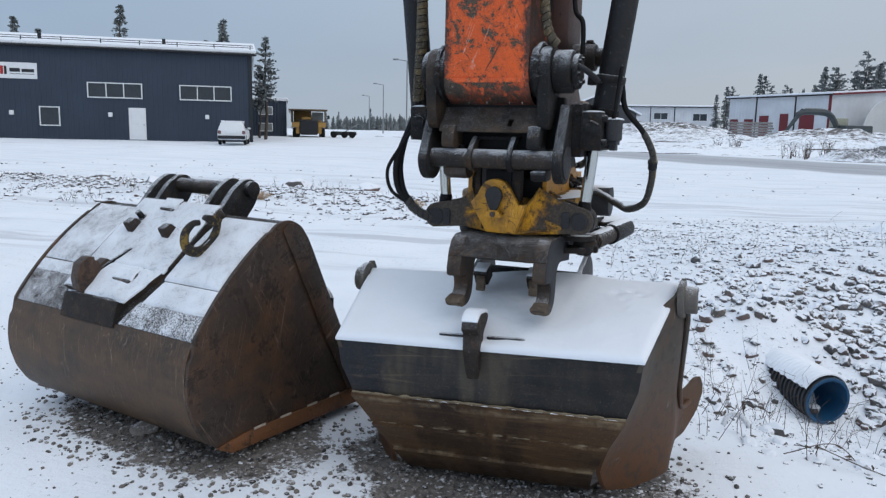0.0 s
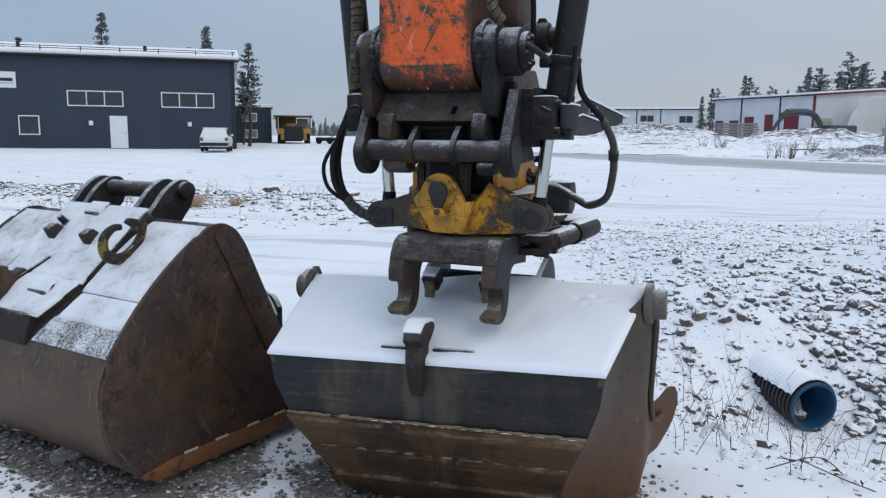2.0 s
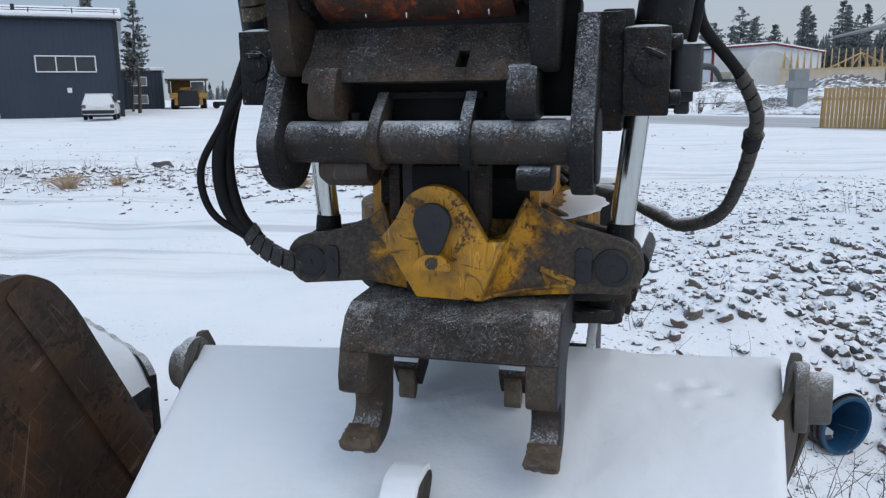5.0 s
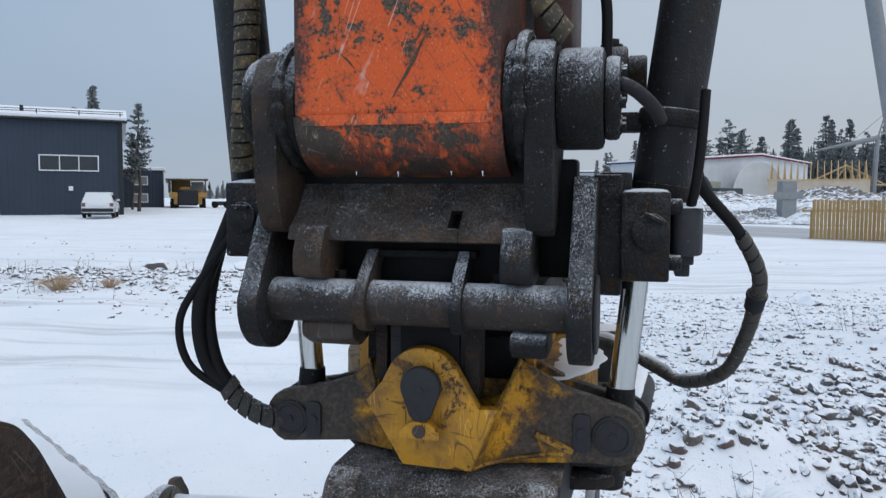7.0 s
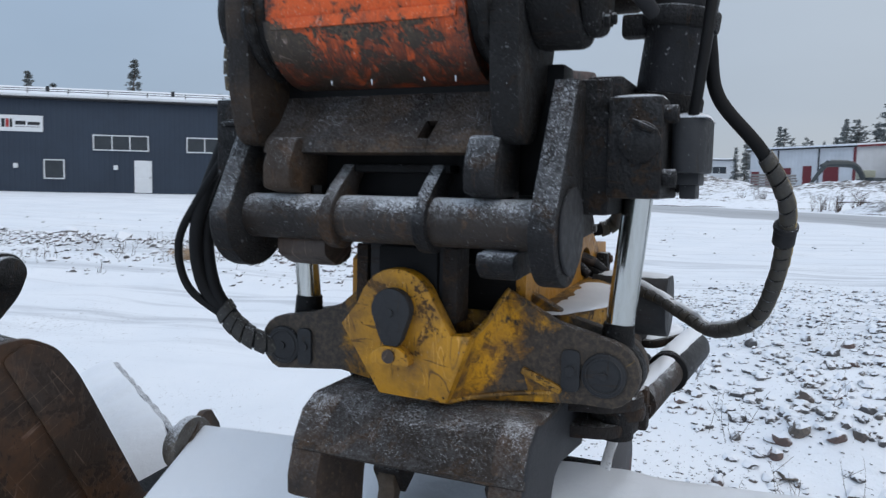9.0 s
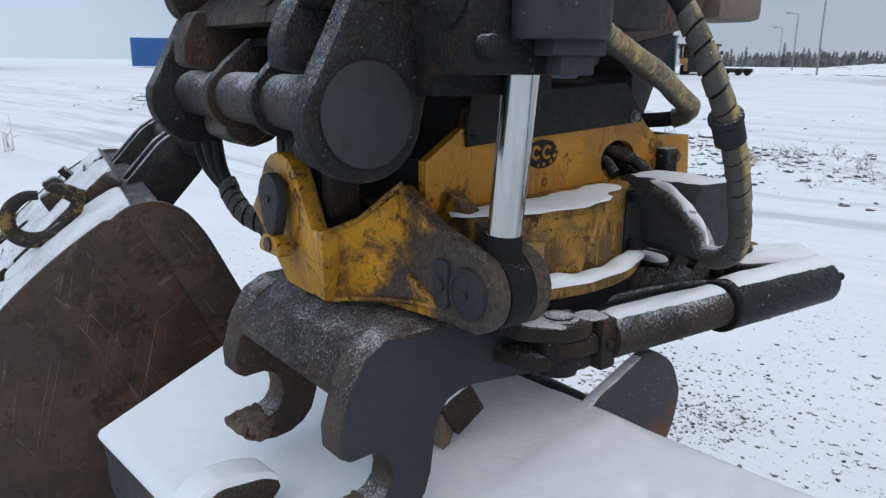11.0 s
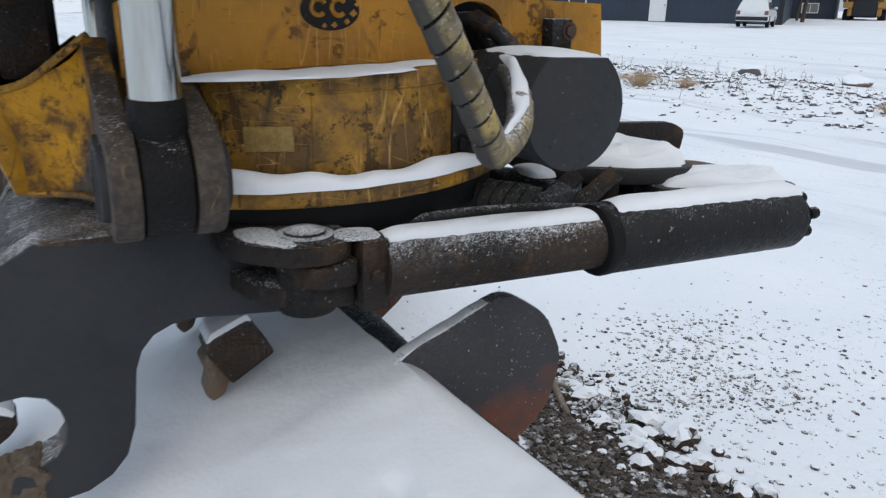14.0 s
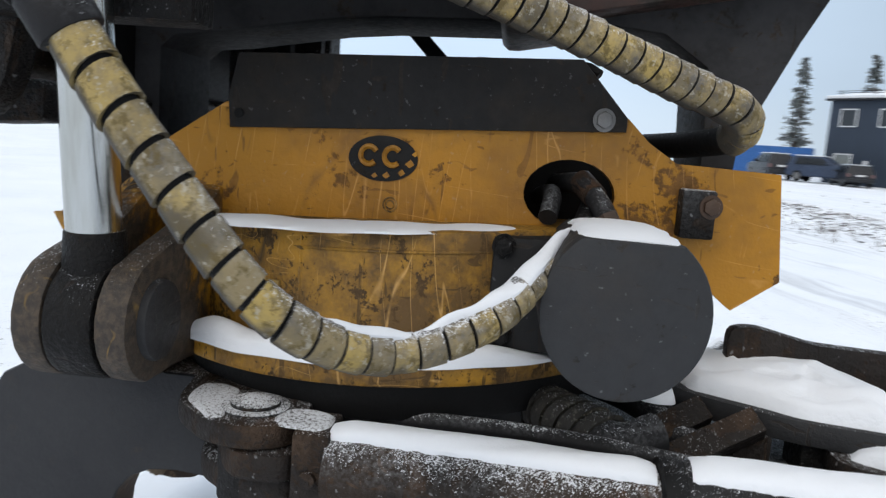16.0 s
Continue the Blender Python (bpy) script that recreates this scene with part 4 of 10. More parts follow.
        ring0 = [g0[i][0] for i in range(41)] + [g0[40][j] for j in range(1, 13)] + [g0[i][12] for i in range(39, -1, -1)] + [g0[0][j] for j in range(11, 0, -1)]
        ring1 = [g1[i][0] for i in range(41)] + [g1[40][j] for j in range(1, 13)] + [g1[i][12] for i in range(39, -1, -1)] + [g1[0][j] for j in range(11, 0, -1)]
        for i in range(len(ring0)):
            j = (i + 1) % len(ring0)
            bm.faces.new((ring0[i], ring0[j], ring1[j], ring1[i]))
        skewed(bm)
        part("side_plate", bm, M_SIDE, b, "grey-brown side plate rusting at the foot")
        # doubled rear rim with the pin boss
        bm = bmesh.new()
        rim = [(0.60, 1.03), (0.66, 0.90), (0.69, 0.76), (0.75, 0.56), (0.85, 0.38), (0.98, 0.27), (1.14, 0.25)]
        line = spline([(sg * (half(y, z) + 0.012), y, z) for y, z in rim], 6)
        tube(bm, line, 0.014, 8)
        skewed(bm)
        part("rim", bm, M_SIDE, b)
        bm = bmesh.new()
        w = half(0.66, 1.0)
        rod(bm, (sg * (w - 0.03), 0.61, 0.97), (sg * (w + (0.058 if sg > 0 else 0.042)), 0.61, 0.97), 0.066, seg=28, bevel=0.008)
        skewed(bm)
        part("pin_boss", bm, M_BOSS, b, "round frosted pin boss")
        bm = bmesh.new()
        rod(bm, (sg * (w - 0.028), 0.605, 0.972), (sg * (w + 0.004), 0.605, 0.972), 0.090, seg=32, bevel=0.006)
        skewed(bm)
        part("boss_flange", bm, M_BOSS, b)
    bm = bmesh.new()
    prev = None
    for w, y, z in ((0.725, -0.002, 0.792), (0.84, 0.66, 1.008)):
        ring = [bm.verts.new((w * (2 * c / 8 - 1), y, z)) for c in range(9)]
        if prev:
            for j in range(8):
                bm.faces.new((prev[j], prev[j + 1], ring[j + 1], ring[j]))
        prev = ring
    bmesh.ops.recalc_face_normals(bm, faces=bm.faces)
    bmesh.ops.solidify(bm, geom=list(bm.faces), thickness=0.02)
    part("top_plate", bm, M_BROWN, b)
    # the front claw that the hitch pin drops over
    claw = rounded([(-0.03, 0.655), (-0.005, 0.66), (0.02, 0.78), (0.028, 0.85), (0.035, 0.868), (0.060, 0.880), (0.100, 0.906), (0.112, 0.922), (0.106, 0.938), (0.075, 0.953), (-0.01, 0.962), (-0.060, 0.936), (-0.076, 0.895), (-0.045, 0.872), (-0.06, 0.80), (-0.05, 0.70)], 0.012)
    bm = bmesh.new()
    prism(bm, claw, 0, -0.068, 0.010, 0.008)
    for v in bm.verts:
        v.co.x = -0.029 + (v.co.x + 0.029) * (0.62 + 0.38 * min(1.0, max(0.0, (v.co.z - 0.66) / 0.16)))
    claw_part = part("claw", bm, M_BROWN_FROST, b)
    bm = bmesh.new()
    prism(bm, rounded([(-0.064, 0.930), (-0.012, 0.958), (0.074, 0.949), (0.104, 0.934), (0.110, 0.942), (0.094, 0.960), (0.045, 0.974), (-0.010, 0.978), (-0.050, 0.962), (-0.074, 0.938)], 0.010), 0, -0.066, 0.008, 0.007)
    part("snow_cap", bm, M_SNOW, claw_part)
    # hitch ears that stand behind the top plate, cut to the machine's own direction
    for x in (0.30, -0.26):
        bm = bmesh.new()
        prism(bm, rounded([(0.42, 1.00), (0.49, 1.075), (0.66, 1.147), (0.735, 1.10), (0.772, 1.02), (0.75, 0.93), (0.64, 0.84), (0.50, 0.82)], 0.03, 4), 0, x - 0.014, x + 0.014, 0.004)
        bm.transform(m.inverted() @ ARM_FRAME)
        part("hitch_ear", bm, M_EAR_PLATE, b, "dark ear plate rusting at its foot")
    bm = bmesh.new()
    rod(bm, (-0.25, 0.50, 1.03), (0.29, 0.50, 1.03), 0.04, seg=24)
    bm.transform(m.inverted() @ ARM_FRAME)
    part("ear_shaft", bm, M_BLACK, b)
    # two stub posts that stand on the top plate
    for x in (-0.15, 0.125):
        bm = bmesh.new()
        prism(bm, rounded([(0.236, 1.062), (0.246, 1.082), (0.302, 1.106), (0.340, 1.045), (0.272, 1.004)], 0.006), 0, x - 0.034, x + 0.034, 0.004)
        bm.transform(m.inverted() @ ARM_FRAME)
        post = part("stub_post", bm, M_BROWN_FROST, b, "square stub post tipped with snow")
        bm = bmesh.new()
        prism(bm, rounded([(0.244, 1.060), (0.272, 1.010), (0.262, 0.985), (0.244, 0.975), (0.232, 0.990), (0.240, 1.020), (0.230, 1.045)], 0.006), 0, x - 0.020, x + 0.022, 0.005)
        bm.transform(m.inverted() @ ARM_FRAME)
        part("stub_pin", bm, M_TIP_RUST, post)
        bm = bmesh.new()
        prism(bm, rounded([(0.238, 1.076), (0.246, 1.092), (0.300, 1.115), (0.308, 1.102), (0.296, 1.100), (0.246, 1.079)], 0.004), 0, x - 0.033, x + 0.031, 0.004)
        bm.transform(m.inverted() @ ARM_FRAME)
        part("snow_tip", bm, M_SNOW, post)
    for x0, x1 in ((-0.21, -0.075), (0.02, 0.20)):
        bm = bmesh.new()
        block(bm, (x0, 0.035, 0.80), (x1, 0.06, 0.845), 0.006)
        part("stop_bar", bm, M_BLACK_FROST, b)
    return b


ARM_FRAME = Matrix.Translation((0.361, 3.582, 0.0)) @ Matrix.Rotation(radians(-20), 4, "Z")


M_BOSS = painted("pale_boss_steel", (0.13, 0.118, 0.105), (0.20, 0.17, 0.14), wear=0.4, dirt=(0.07, 0.06, 0.05), dirty=0.4, rough=0.6, frost=0.7, scale=10, spec=0.3, crust=0.4)


def ear_plate_material():
    n = Nodes("ear_plate_steel")
    z = n.xyz(n.pos())[2]
    low = n.ramp(n.math("ADD", z, n.math("MULTIPLY", n.noise(9, 4, 0.7), -0.22)), 0.78, 0.86)
    col = n.mix(low, (0.16, 0.05, 0.022), (0.040, 0.038, 0.042))
    sp = n.noise(240, 2, 0.5)
    col = n.mix(n.ramp(sp, 0.70, 0.74), col, (0.5, 0.52, 0.55))
    col, f = frosted(n, col, 0.35)
    return n.done(col, 0.6, 0.0, 0.4)


M_EAR_PLATE = ear_plate_material()
M_TIP_RUST = painted("rubbed_stub_pin", (0.15, 0.105, 0.07), (0.25, 0.20, 0.15), wear=0.5, dirt=(0.05, 0.035, 0.025), dirty=0.45, rough=0.6, scale=22, metal_under=0.5)


def back_material(name, a, b, c, band=0.5, slate=False):
    n = Nodes(name)
    big = n.noise(2.2, 3, 0.5, stretch=(2.2, 1, 0.6))
    streak = n.noise(14, 5, 0.7, stretch=(1.0, 1.0, 0.3))
    hor = n.noise(11, 5, 0.7, stretch=(0.25, 1.0, 1.6))
    fine = n.noise(120, 4, 0.7)
    col = n.mix(n.ramp(big, 0.46, 0.54), a, b)
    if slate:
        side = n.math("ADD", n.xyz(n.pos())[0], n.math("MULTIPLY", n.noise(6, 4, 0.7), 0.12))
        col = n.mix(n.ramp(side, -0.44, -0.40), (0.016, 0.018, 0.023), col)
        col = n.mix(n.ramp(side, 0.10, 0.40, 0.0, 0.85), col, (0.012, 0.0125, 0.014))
    col = n.mix(n.ramp(n.math("ADD", n.math("MULTIPLY", streak, 0.5), n.math("MULTIPLY", hor, 0.5)), 0.5, 0.64, 0, band), col, c)
    col = n.mix(n.ramp(fine, 0.58, 0.68, 0, 0.7), col, tuple(min(1, x * 1.9) for x in c))
    col = n.mix(n.ramp(n.noise(4, 5, 0.7), 0.52, 0.72), col, tuple(x * 0.5 for x in a))
    col = n.mix(n.math("MULTIPLY", lines(n, 12, (0.0, 0.06, 0.0), 0.016, 3.0, 0.47, 0.6, (0.7, 1, 1)), 0.7), col, tuple(min(1, x * 1.8) for x in c))
    col = n.mix(n.math("MULTIPLY", lines(n, 16, (0.0, -0.10, 0.0), 0.02, 2.2, 0.47, 0.6), 0.8), col, tuple(x * 0.45 for x in a))
    drag = n.noise(9, 5, 0.65, stretch=(0.13, 1.0, 2.6), distort=0.5)
    if not slate:
        col = n.mix(n.ramp(drag, 0.54, 0.68, 0, 0.5), col, c)
        col = n.mix(n.ramp(drag, 0.34, 0.48, 0.5, 0.0), col, tuple(x * 0.5 for x in a))
        z = n.math("ADD", n.xyz(n.pos())[2], n.math("MULTIPLY", n.math("SUBTRACT", hor, 0.5), 0.10))
        for level in (0.50, 0.36, 0.205):
            near = n.ramp(n.math("ABSOLUTE", n.math("SUBTRACT", z, level)), 0.003, 0.020, 0.85, 0.0)
            col = n.mix(n.math("MULTIPLY", near, n.ramp(n.noise(5, 4, 0.7, stretch=(1.5, 1, 1)), 0.44, 0.62)), col, (0.19, 0.14, 0.085))
    n.bump(n.math("ADD", n.math("MULTIPLY", fine, 0.6), n.math("ADD", hor, drag)), 0.35, 0.008)
    return n.done(col, n.ramp(streak, 0.3, 0.7, 0.46, 0.70), 0.05, 0.28)


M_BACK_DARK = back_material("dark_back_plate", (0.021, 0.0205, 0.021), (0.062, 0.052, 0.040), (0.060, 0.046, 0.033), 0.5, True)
M_BACK_BROWN = back_material("muddy_brown_plate", (0.030, 0.0165, 0.0095), (0.062, 0.033, 0.0155), (0.092, 0.054, 0.025), 0.45)
M_WELD_BROWN = plain("muddy_weld", (0.17, 0.135, 0.090), 0.7, 0.0, 0.5, 30, 0.3)


def side_material():
    n = Nodes("side_plate_steel")
    x, y, z = n.xyz(n.pos())
    k = n.noise(6, 5, 0.7)
    low = n.ramp(n.math("ADD", z, n.math("MULTIPLY", k, -0.5)), -0.05, 0.45)
    col = n.mix(low, (0.088, 0.037, 0.013), (0.060, 0.048, 0.038))
    col = n.mix(n.ramp(n.noise(9, 5, 0.7, stretch=(1, 1, 0.35)), 0.5, 0.68, 0.0, 0.8), col, (0.085, 0.044, 0.022))
    col = n.mix(n.ramp(n.noise(17, 5, 0.7), 0.5, 0.7), col, (0.036, 0.028, 0.023))
    col = n.mix(n.math("MULTIPLY", lines(n, 18, (0.4, 0.0, 0.0), 0.012, 3.5, 0.5, 0.6, along=(1.0, 1.0, 0.05)), 0.6), col, (0.17, 0.14, 0.11))
    n.bump(n.noise(50, 4, 0.7), 0.25, 0.004)
    return n.done(col, 0.6, 0.1, 0.4)


M_SIDE = side_material()
bucket_b = grading_bucket()


# ---- the excavator's arm end: x to its side, y away, z up, the tilt axis above the origin ----
ARM = Matrix.Translation((0.361, 3.582, 0.0)) @ Matrix.Rotation(radians(-20), 4, "Z")


def excavator_arm():
    a = thing("excavator_arm", "scratched orange excavator dipper arm with grimy end boss", "excavator arm", ARM)
    # orange box section, its lower end rolled round the boss
    prof = rounded([(-0.112, 2.75), (-0.112, 2.03)], 0) + [(0.02 - 0.132 * math.cos(w), 2.03 - 0.132 * math.sin(w)) for w in [radians(8 * i) for i in range(1, 14)]] + [(0.15, 1.94), (0.30, 2.15), (0.36, 2.75)]
    bm = bmesh.new()
    prism(bm, prof, 0, -0.222, 0.168, 0.006)
    part("box_section", bm, M_ORANGE, a)
    arc = [(0.02 - 0.136 * math.cos(w), 2.03 - 0.136 * math.sin(w)) for w in [radians(12 + 7.2 * i) for i in range(0, 15)]]
    arc += [(0.02 - 0.125 * math.cos(w), 2.03 - 0.125 * math.sin(w)) for w in [radians(12 + 7.2 * i) for i in range(14, -1, -1)]]
    bm = bmesh.new()
    prism(bm, arc, 0, -0.224, 0.170, 0.002)
    part("end_wrap", bm, M_ORANGE_DIRTY, a, "grease-blackened wrap plate")
    bm = bmesh.new()
    prism(bm, [(-0.118, 1.985), (-0.112, 1.985), (-0.108, 2.005), (-0.114, 2.005)], 0, -0.205, 0.155, 0.001)
    part("weld_bead", bm, M_ORANGE, a)
    for p, q, w in (((0.036, 2.150), (-0.030, 2.032), 0.0055), ((0.030, 2.166), (0.012, 2.128), 0.0035), ((-0.13, 2.115), (-0.10, 2.085), 0.0035)):
        d = (Vector(q) - Vector(p)).normalized()
        e = Vector((-d.y, d.x))
        line = [Vector(p) + (Vector(q) - Vector(p)) * (k / 8) for k in range(9)]
        edge = [l + e * w * math.sin(math.pi * min(0.95, max(0.05, k / 8))) * (0.8 + 0.4 * (k % 2)) for k, l in enumerate(line)]
        bm = bmesh.new()
        prism(bm, [tuple(l) for l in line] + [tuple(l) for l in edge[::-1]], 1, -0.1135, -0.1115, 0.0)
        part("gouge", bm, M_GOUGE, a, "dark scratch through the paint", smooth=False)
    # pin boss on both sides
    for x0, x1, r in ((-0.262, -0.222, 0.112), (0.168, 0.205, 0.112)):
        bm = bmesh.new()
        rod(bm, (x0, 0.0, 2.035), (x1, 0.0, 2.035), r, seg=36, bevel=0.008)
        part("boss", bm, M_HUB_FROST, a)
        bm = bmesh.new()
        ring = [Vector(((x0 + x1) / 2 + (0.012 if x0 > 0 else -0.012), 0.0 + (r + 0.004) * math.cos(w), 2.035 + (r + 0.004) * math.sin(w))) for w in [2 * math.pi * k / 120 for k in range(121)]]
        tube(bm, ring, lambda f: 0.012 + 0.0045 * noise.noise(Vector((9 * math.cos(6.283 * f), 9 * math.sin(6.283 * f), x0 * 9))), 8, False)
        part("seal_ring", bm, M_HUB_FROST, a, "seal ring lumpy with rime")
    for k, x in enumerate((-0.13, -0.045, 0.06, 0.12)):
        bm = bmesh.new()
        rod(bm, (x, -0.03, 1.908), (x + 0.001, -0.03, 1.897 - 0.003 * (k % 2)), 0.0025, 0.0005, seg=8)
        part("icicle", bm, M_ICE, a, "small icicle")
    # link bars and side plate behind the box section
    bm = bmesh.new()
    prism(bm, rounded([(0.16, 2.75), (0.16, 2.20), (0.24, 2.04), (0.34, 2.04), (0.42, 2.2), (0.42, 2.75)], 0.03), 0, 0.185, 0.265, 0.01)
    part("bucket_link", bm, M_LINK_RED, a, "dark red worn link bar")
    bm = bmesh.new()
    prism(bm, rounded([(0.16, 2.75), (0.16, 2.20), (0.24, 2.04), (0.34, 2.04), (0.42, 2.2), (0.42, 2.75)], 0.03), 0, -0.30, -0.235, 0.01)
    part("bucket_link", bm, M_LINK_RED, a)
    bm = bmesh.new()
    rod(bm, (0.265, 0.28, 2.12), (0.375, 0.28, 2.12), 0.062, seg=28, bevel=0.008)
    rod(bm, (0.375, 0.28, 2.12), (0.415, 0.28, 2.12), 0.042, seg=24, bevel=0.006)
    bolt(bm, (0.34, 0.28, 2.182), (0, 0, 1), 0.018, 0.016)
    part("link_pin", bm, M_BROWN_FROST, a)
    return a


M_GOUGE = plain("bared_brown_steel", (0.075, 0.05, 0.035), 0.7, 0.1, 0.4, 60, 0.2)
M_LINK_RED = painted("dark_red_link", (0.075, 0.035, 0.028), (0.05, 0.04, 0.035), wear=0.5, dirty=0.5, rough=0.6, frost=0.15)


def quick_coupler():
    q = thing("tilt_coupler_head", "black greasy steel coupler head with frosted cross bar", "coupler", ARM)
    # curved ear arms that grip the pin outside the dipper
    arm_prof = rounded([(-0.115, 2.06), (-0.105, 1.95), (-0.10, 1.86), (-0.075, 1.785), (-0.01, 1.785), (0.03, 1.84), (0.10, 1.94), (0.115, 2.03), (0.085, 2.115), (0.0, 2.15), (-0.08, 2.125)], 0.04, 4)
    for x0, x1, mat in ((-0.312, -0.262, M_EAR), (0.207, 0.258, M_HUB_FROST)):
        bm = bmesh.new()
        prism(bm, arm_prof, 0, x0, x1, 0.008)
        part("ear_arm", bm, mat, q, "brown frosted ear arm")
    bm = bmesh.new()
    rod(bm, (0.258, 0.0, 2.035), (0.340, 0.0, 2.035), 0.092, seg=36, bevel=0.01)
    part("pin_hub", bm, M_HUB_FROST, q)
    bm = bmesh.new()
    rod(bm, (0.340, 0.0, 2.035), (0.368, 0.0, 2.035), 0.075, seg=32, bevel=0.008)
    for k in range(6):
        w = radians(60 * k + 15)
        bolt(bm, (0.368, 0.055 * math.cos(w), 2.035 + 0.055 * math.sin(w)), (1, 0, 0), 0.010, 0.010)
    part("hub_cap", bm, M_HUB_FROST, q)
    bm = bmesh.new()
    rod(bm, (-0.345, 0.0, 2.035), (-0.312, 0.0, 2.035), 0.098, seg=36, bevel=0.012)
    part("pin_hub", bm, M_HUB_FROST, q)
    # sloping front plate with its slot, between the arms
    bm = bmesh.new()
    slope = [(0.035, 1.905), (-0.012, 1.83), (-0.055, 1.795), (-0.062, 1.772), (-0.03, 1.768), (0.02, 1.80), (0.06, 1.90)]
    prism(bm, slope, 0, -0.262, 0.058, 0.003)
    prism(bm, slope, 0, 0.080, 0.207, 0.003)
    prism(bm, [(0.035, 1.905), (-0.012, 1.83), (-0.0, 1.822), (0.06, 1.90)], 0, 0.058, 0.080, 0.0)
    prism(bm, [(-0.055, 1.795), (-0.062, 1.772), (-0.03, 1.768), (-0.045, 1.797)], 0, 0.058, 0.080, 0.0)
    part("front_plate", bm, M_SLOPE, q, "brown frosted sloping plate with a slot")
    bm = bmesh.new()
    block(bm, (-0.262, 0.02, 1.88), (0.207, 0.06, 1.925), 0.004)
    part("dark_rail", bm, M_RUBBER, q)
    # hanging stop lugs
    for x0, x1, mat in ((-0.235, -0.175, M_EAR), (0.165, 0.222, M_BLACK_FROST)):
        bm = bmesh.new()
        prism(bm, rounded([(-0.075, 1.80), (-0.10, 1.75), (-0.10, 1.705), (-0.05, 1.695), (0.03, 1.70), (0.03, 1.80)], 0.012), 0, x0, x1, 0.007)
        part("stop_lug", bm, mat, q)
    bm = bmesh.new()
    block(bm, (-0.105, -0.01, 1.738), (0.105, 0.05, 1.752), 0.003)
    part("inner_plate", bm, M_BLACK, q)
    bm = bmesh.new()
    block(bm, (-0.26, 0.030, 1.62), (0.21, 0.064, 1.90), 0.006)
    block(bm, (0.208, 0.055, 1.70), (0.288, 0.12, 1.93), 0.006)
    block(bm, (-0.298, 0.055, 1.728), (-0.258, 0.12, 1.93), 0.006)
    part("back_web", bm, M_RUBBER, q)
    # link plates and the cross bar with its two collars
    lobe = [(-0.035 + 0.093 * math.cos(w), 1.645 + 0.093 * math.sin(w)) for w in [radians(170 + 10.5 * i) for i in range(0, 17)]]
    lobe += [(0.072, 1.70), (0.10, 1.78), (0.10, 1.89), (0.0, 1.895), (-0.025, 1.85), (-0.11, 1.69)]
    for x0, x1, seed in ((-0.338, -0.296, 0), (0.286, 0.330, 1)):
        bm = bmesh.new()
        prism(bm, lobe, 0, x0, x1, 0.006)
        part("link_plate", bm, M_BLACK_FROST, q)
    bm = bmesh.new()
    rod(bm, (0.330, -0.035, 1.645), (0.337, -0.035, 1.645), 0.072, seg=36, bevel=0.003)
    part("pin_cover", bm, M_HITCH, q)
    bm = bmesh.new()
    rod(bm, (-0.296, -0.04, 1.652), (0.286, -0.04, 1.652), 0.043, seg=32)
    part("cross_bar", bm, M_BAR, q, "frosted round cross bar")
    collar = [(-0.04 + 0.056 * math.cos(w), 1.652 + 0.056 * math.sin(w)) for w in [radians(150 + 14 * i) for i in range(0, 19)]]
    collar += [(0.01, 1.715), (0.03, 1.74), (0.03, 1.752), (-0.01, 1.752), (-0.055, 1.715)]
    for x, mat in ((-0.103, M_BROWN_FROST), (0.083, M_BLACK_FROST)):
        bm = bmesh.new()
        prism(bm, collar, 0, x - 0.012, x + 0.012, 0.003)
        part("bar_collar", bm, mat, q)
    bm = bmesh.new()
    for x in (-0.165, 0.155):
        bolt(bm, (x, -0.02, 1.69), (0, 0, 1), 0.015, 0.022)
    pieces("bar_bolt", bm, M_BLACK, q)
    bm = bmesh.new()
    prism(bm, rounded([(-0.05, 1.615), (0.05, 1.615), (0.05, 1.57), (0.0, 1.555), (-0.05, 1.58)], 0.012), 0, -0.24, -0.13, 0.008)
    part("left_pawl", bm, M_RUST, q, "rusty pawl under the bar")
    bm = bmesh.new()
    prism(bm, rounded([(-0.07, 1.605), (0.04, 1.615), (0.04, 1.565), (-0.05, 1.558), (-0.075, 1.58)], 0.012), 0, 0.180, 0.248, 0.008)
    part("right_pawl", bm, M_BLACK_FROST, q)
    # cylinder trunnion blocks
    bm = bmesh.new()
    block(bm, (0.372, 0.03, 1.700), (0.460, 0.245, 1.868), 0.006)
    part("trunnion_block", bm, M_BLACK_FROST, q, "frost-grained square trunnion block")
    bm = bmesh.new()
    block(bm, (0.318, 0.044, 1.67), (0.374, 0.27, 1.90), 0.006)
    block(bm, (0.33, 0.05, 1.86), (0.39, 0.20, 1.905), 0.006)
    part("side_frame", bm, M_BLACK_FROST, q)
    bm = bmesh.new()
    rod(bm, (0.426, 0.030, 1.793), (0.426, 0.022, 1.793), 0.034, seg=28, bevel=0.002)
    block(bm, (0.411, 0.012, 1.813), (0.451, 0.026, 1.823), 0.004, m=Matrix.Translation((0.431, 0, 1.818)) @ Matrix.Rotation(radians(25), 4, "Y") @ Matrix.Translation((-0.431, 0, -1.818)))
    pieces("trunnion_cap", bm, M_BLACK_FROST, q)
    bm = bmesh.new()
    prism(bm, rounded([(0.466, 0.085), (0.518, 0.092), (0.530, 0.17), (0.510, 0.245), (0.466, 0.25)], 0.02), 2, 1.745, 1.838, 0.006)
    block(bm, (0.472, 0.13, 1.725), (0.510, 0.23, 1.748), 0.004)
    block(bm, (0.476, 0.15, 1.70), (0.504, 0.215, 1.728), 0.004)
    part("end_cap", bm, M_MOTOR, q, "smooth dark grey end cap")
    bm = bmesh.new()
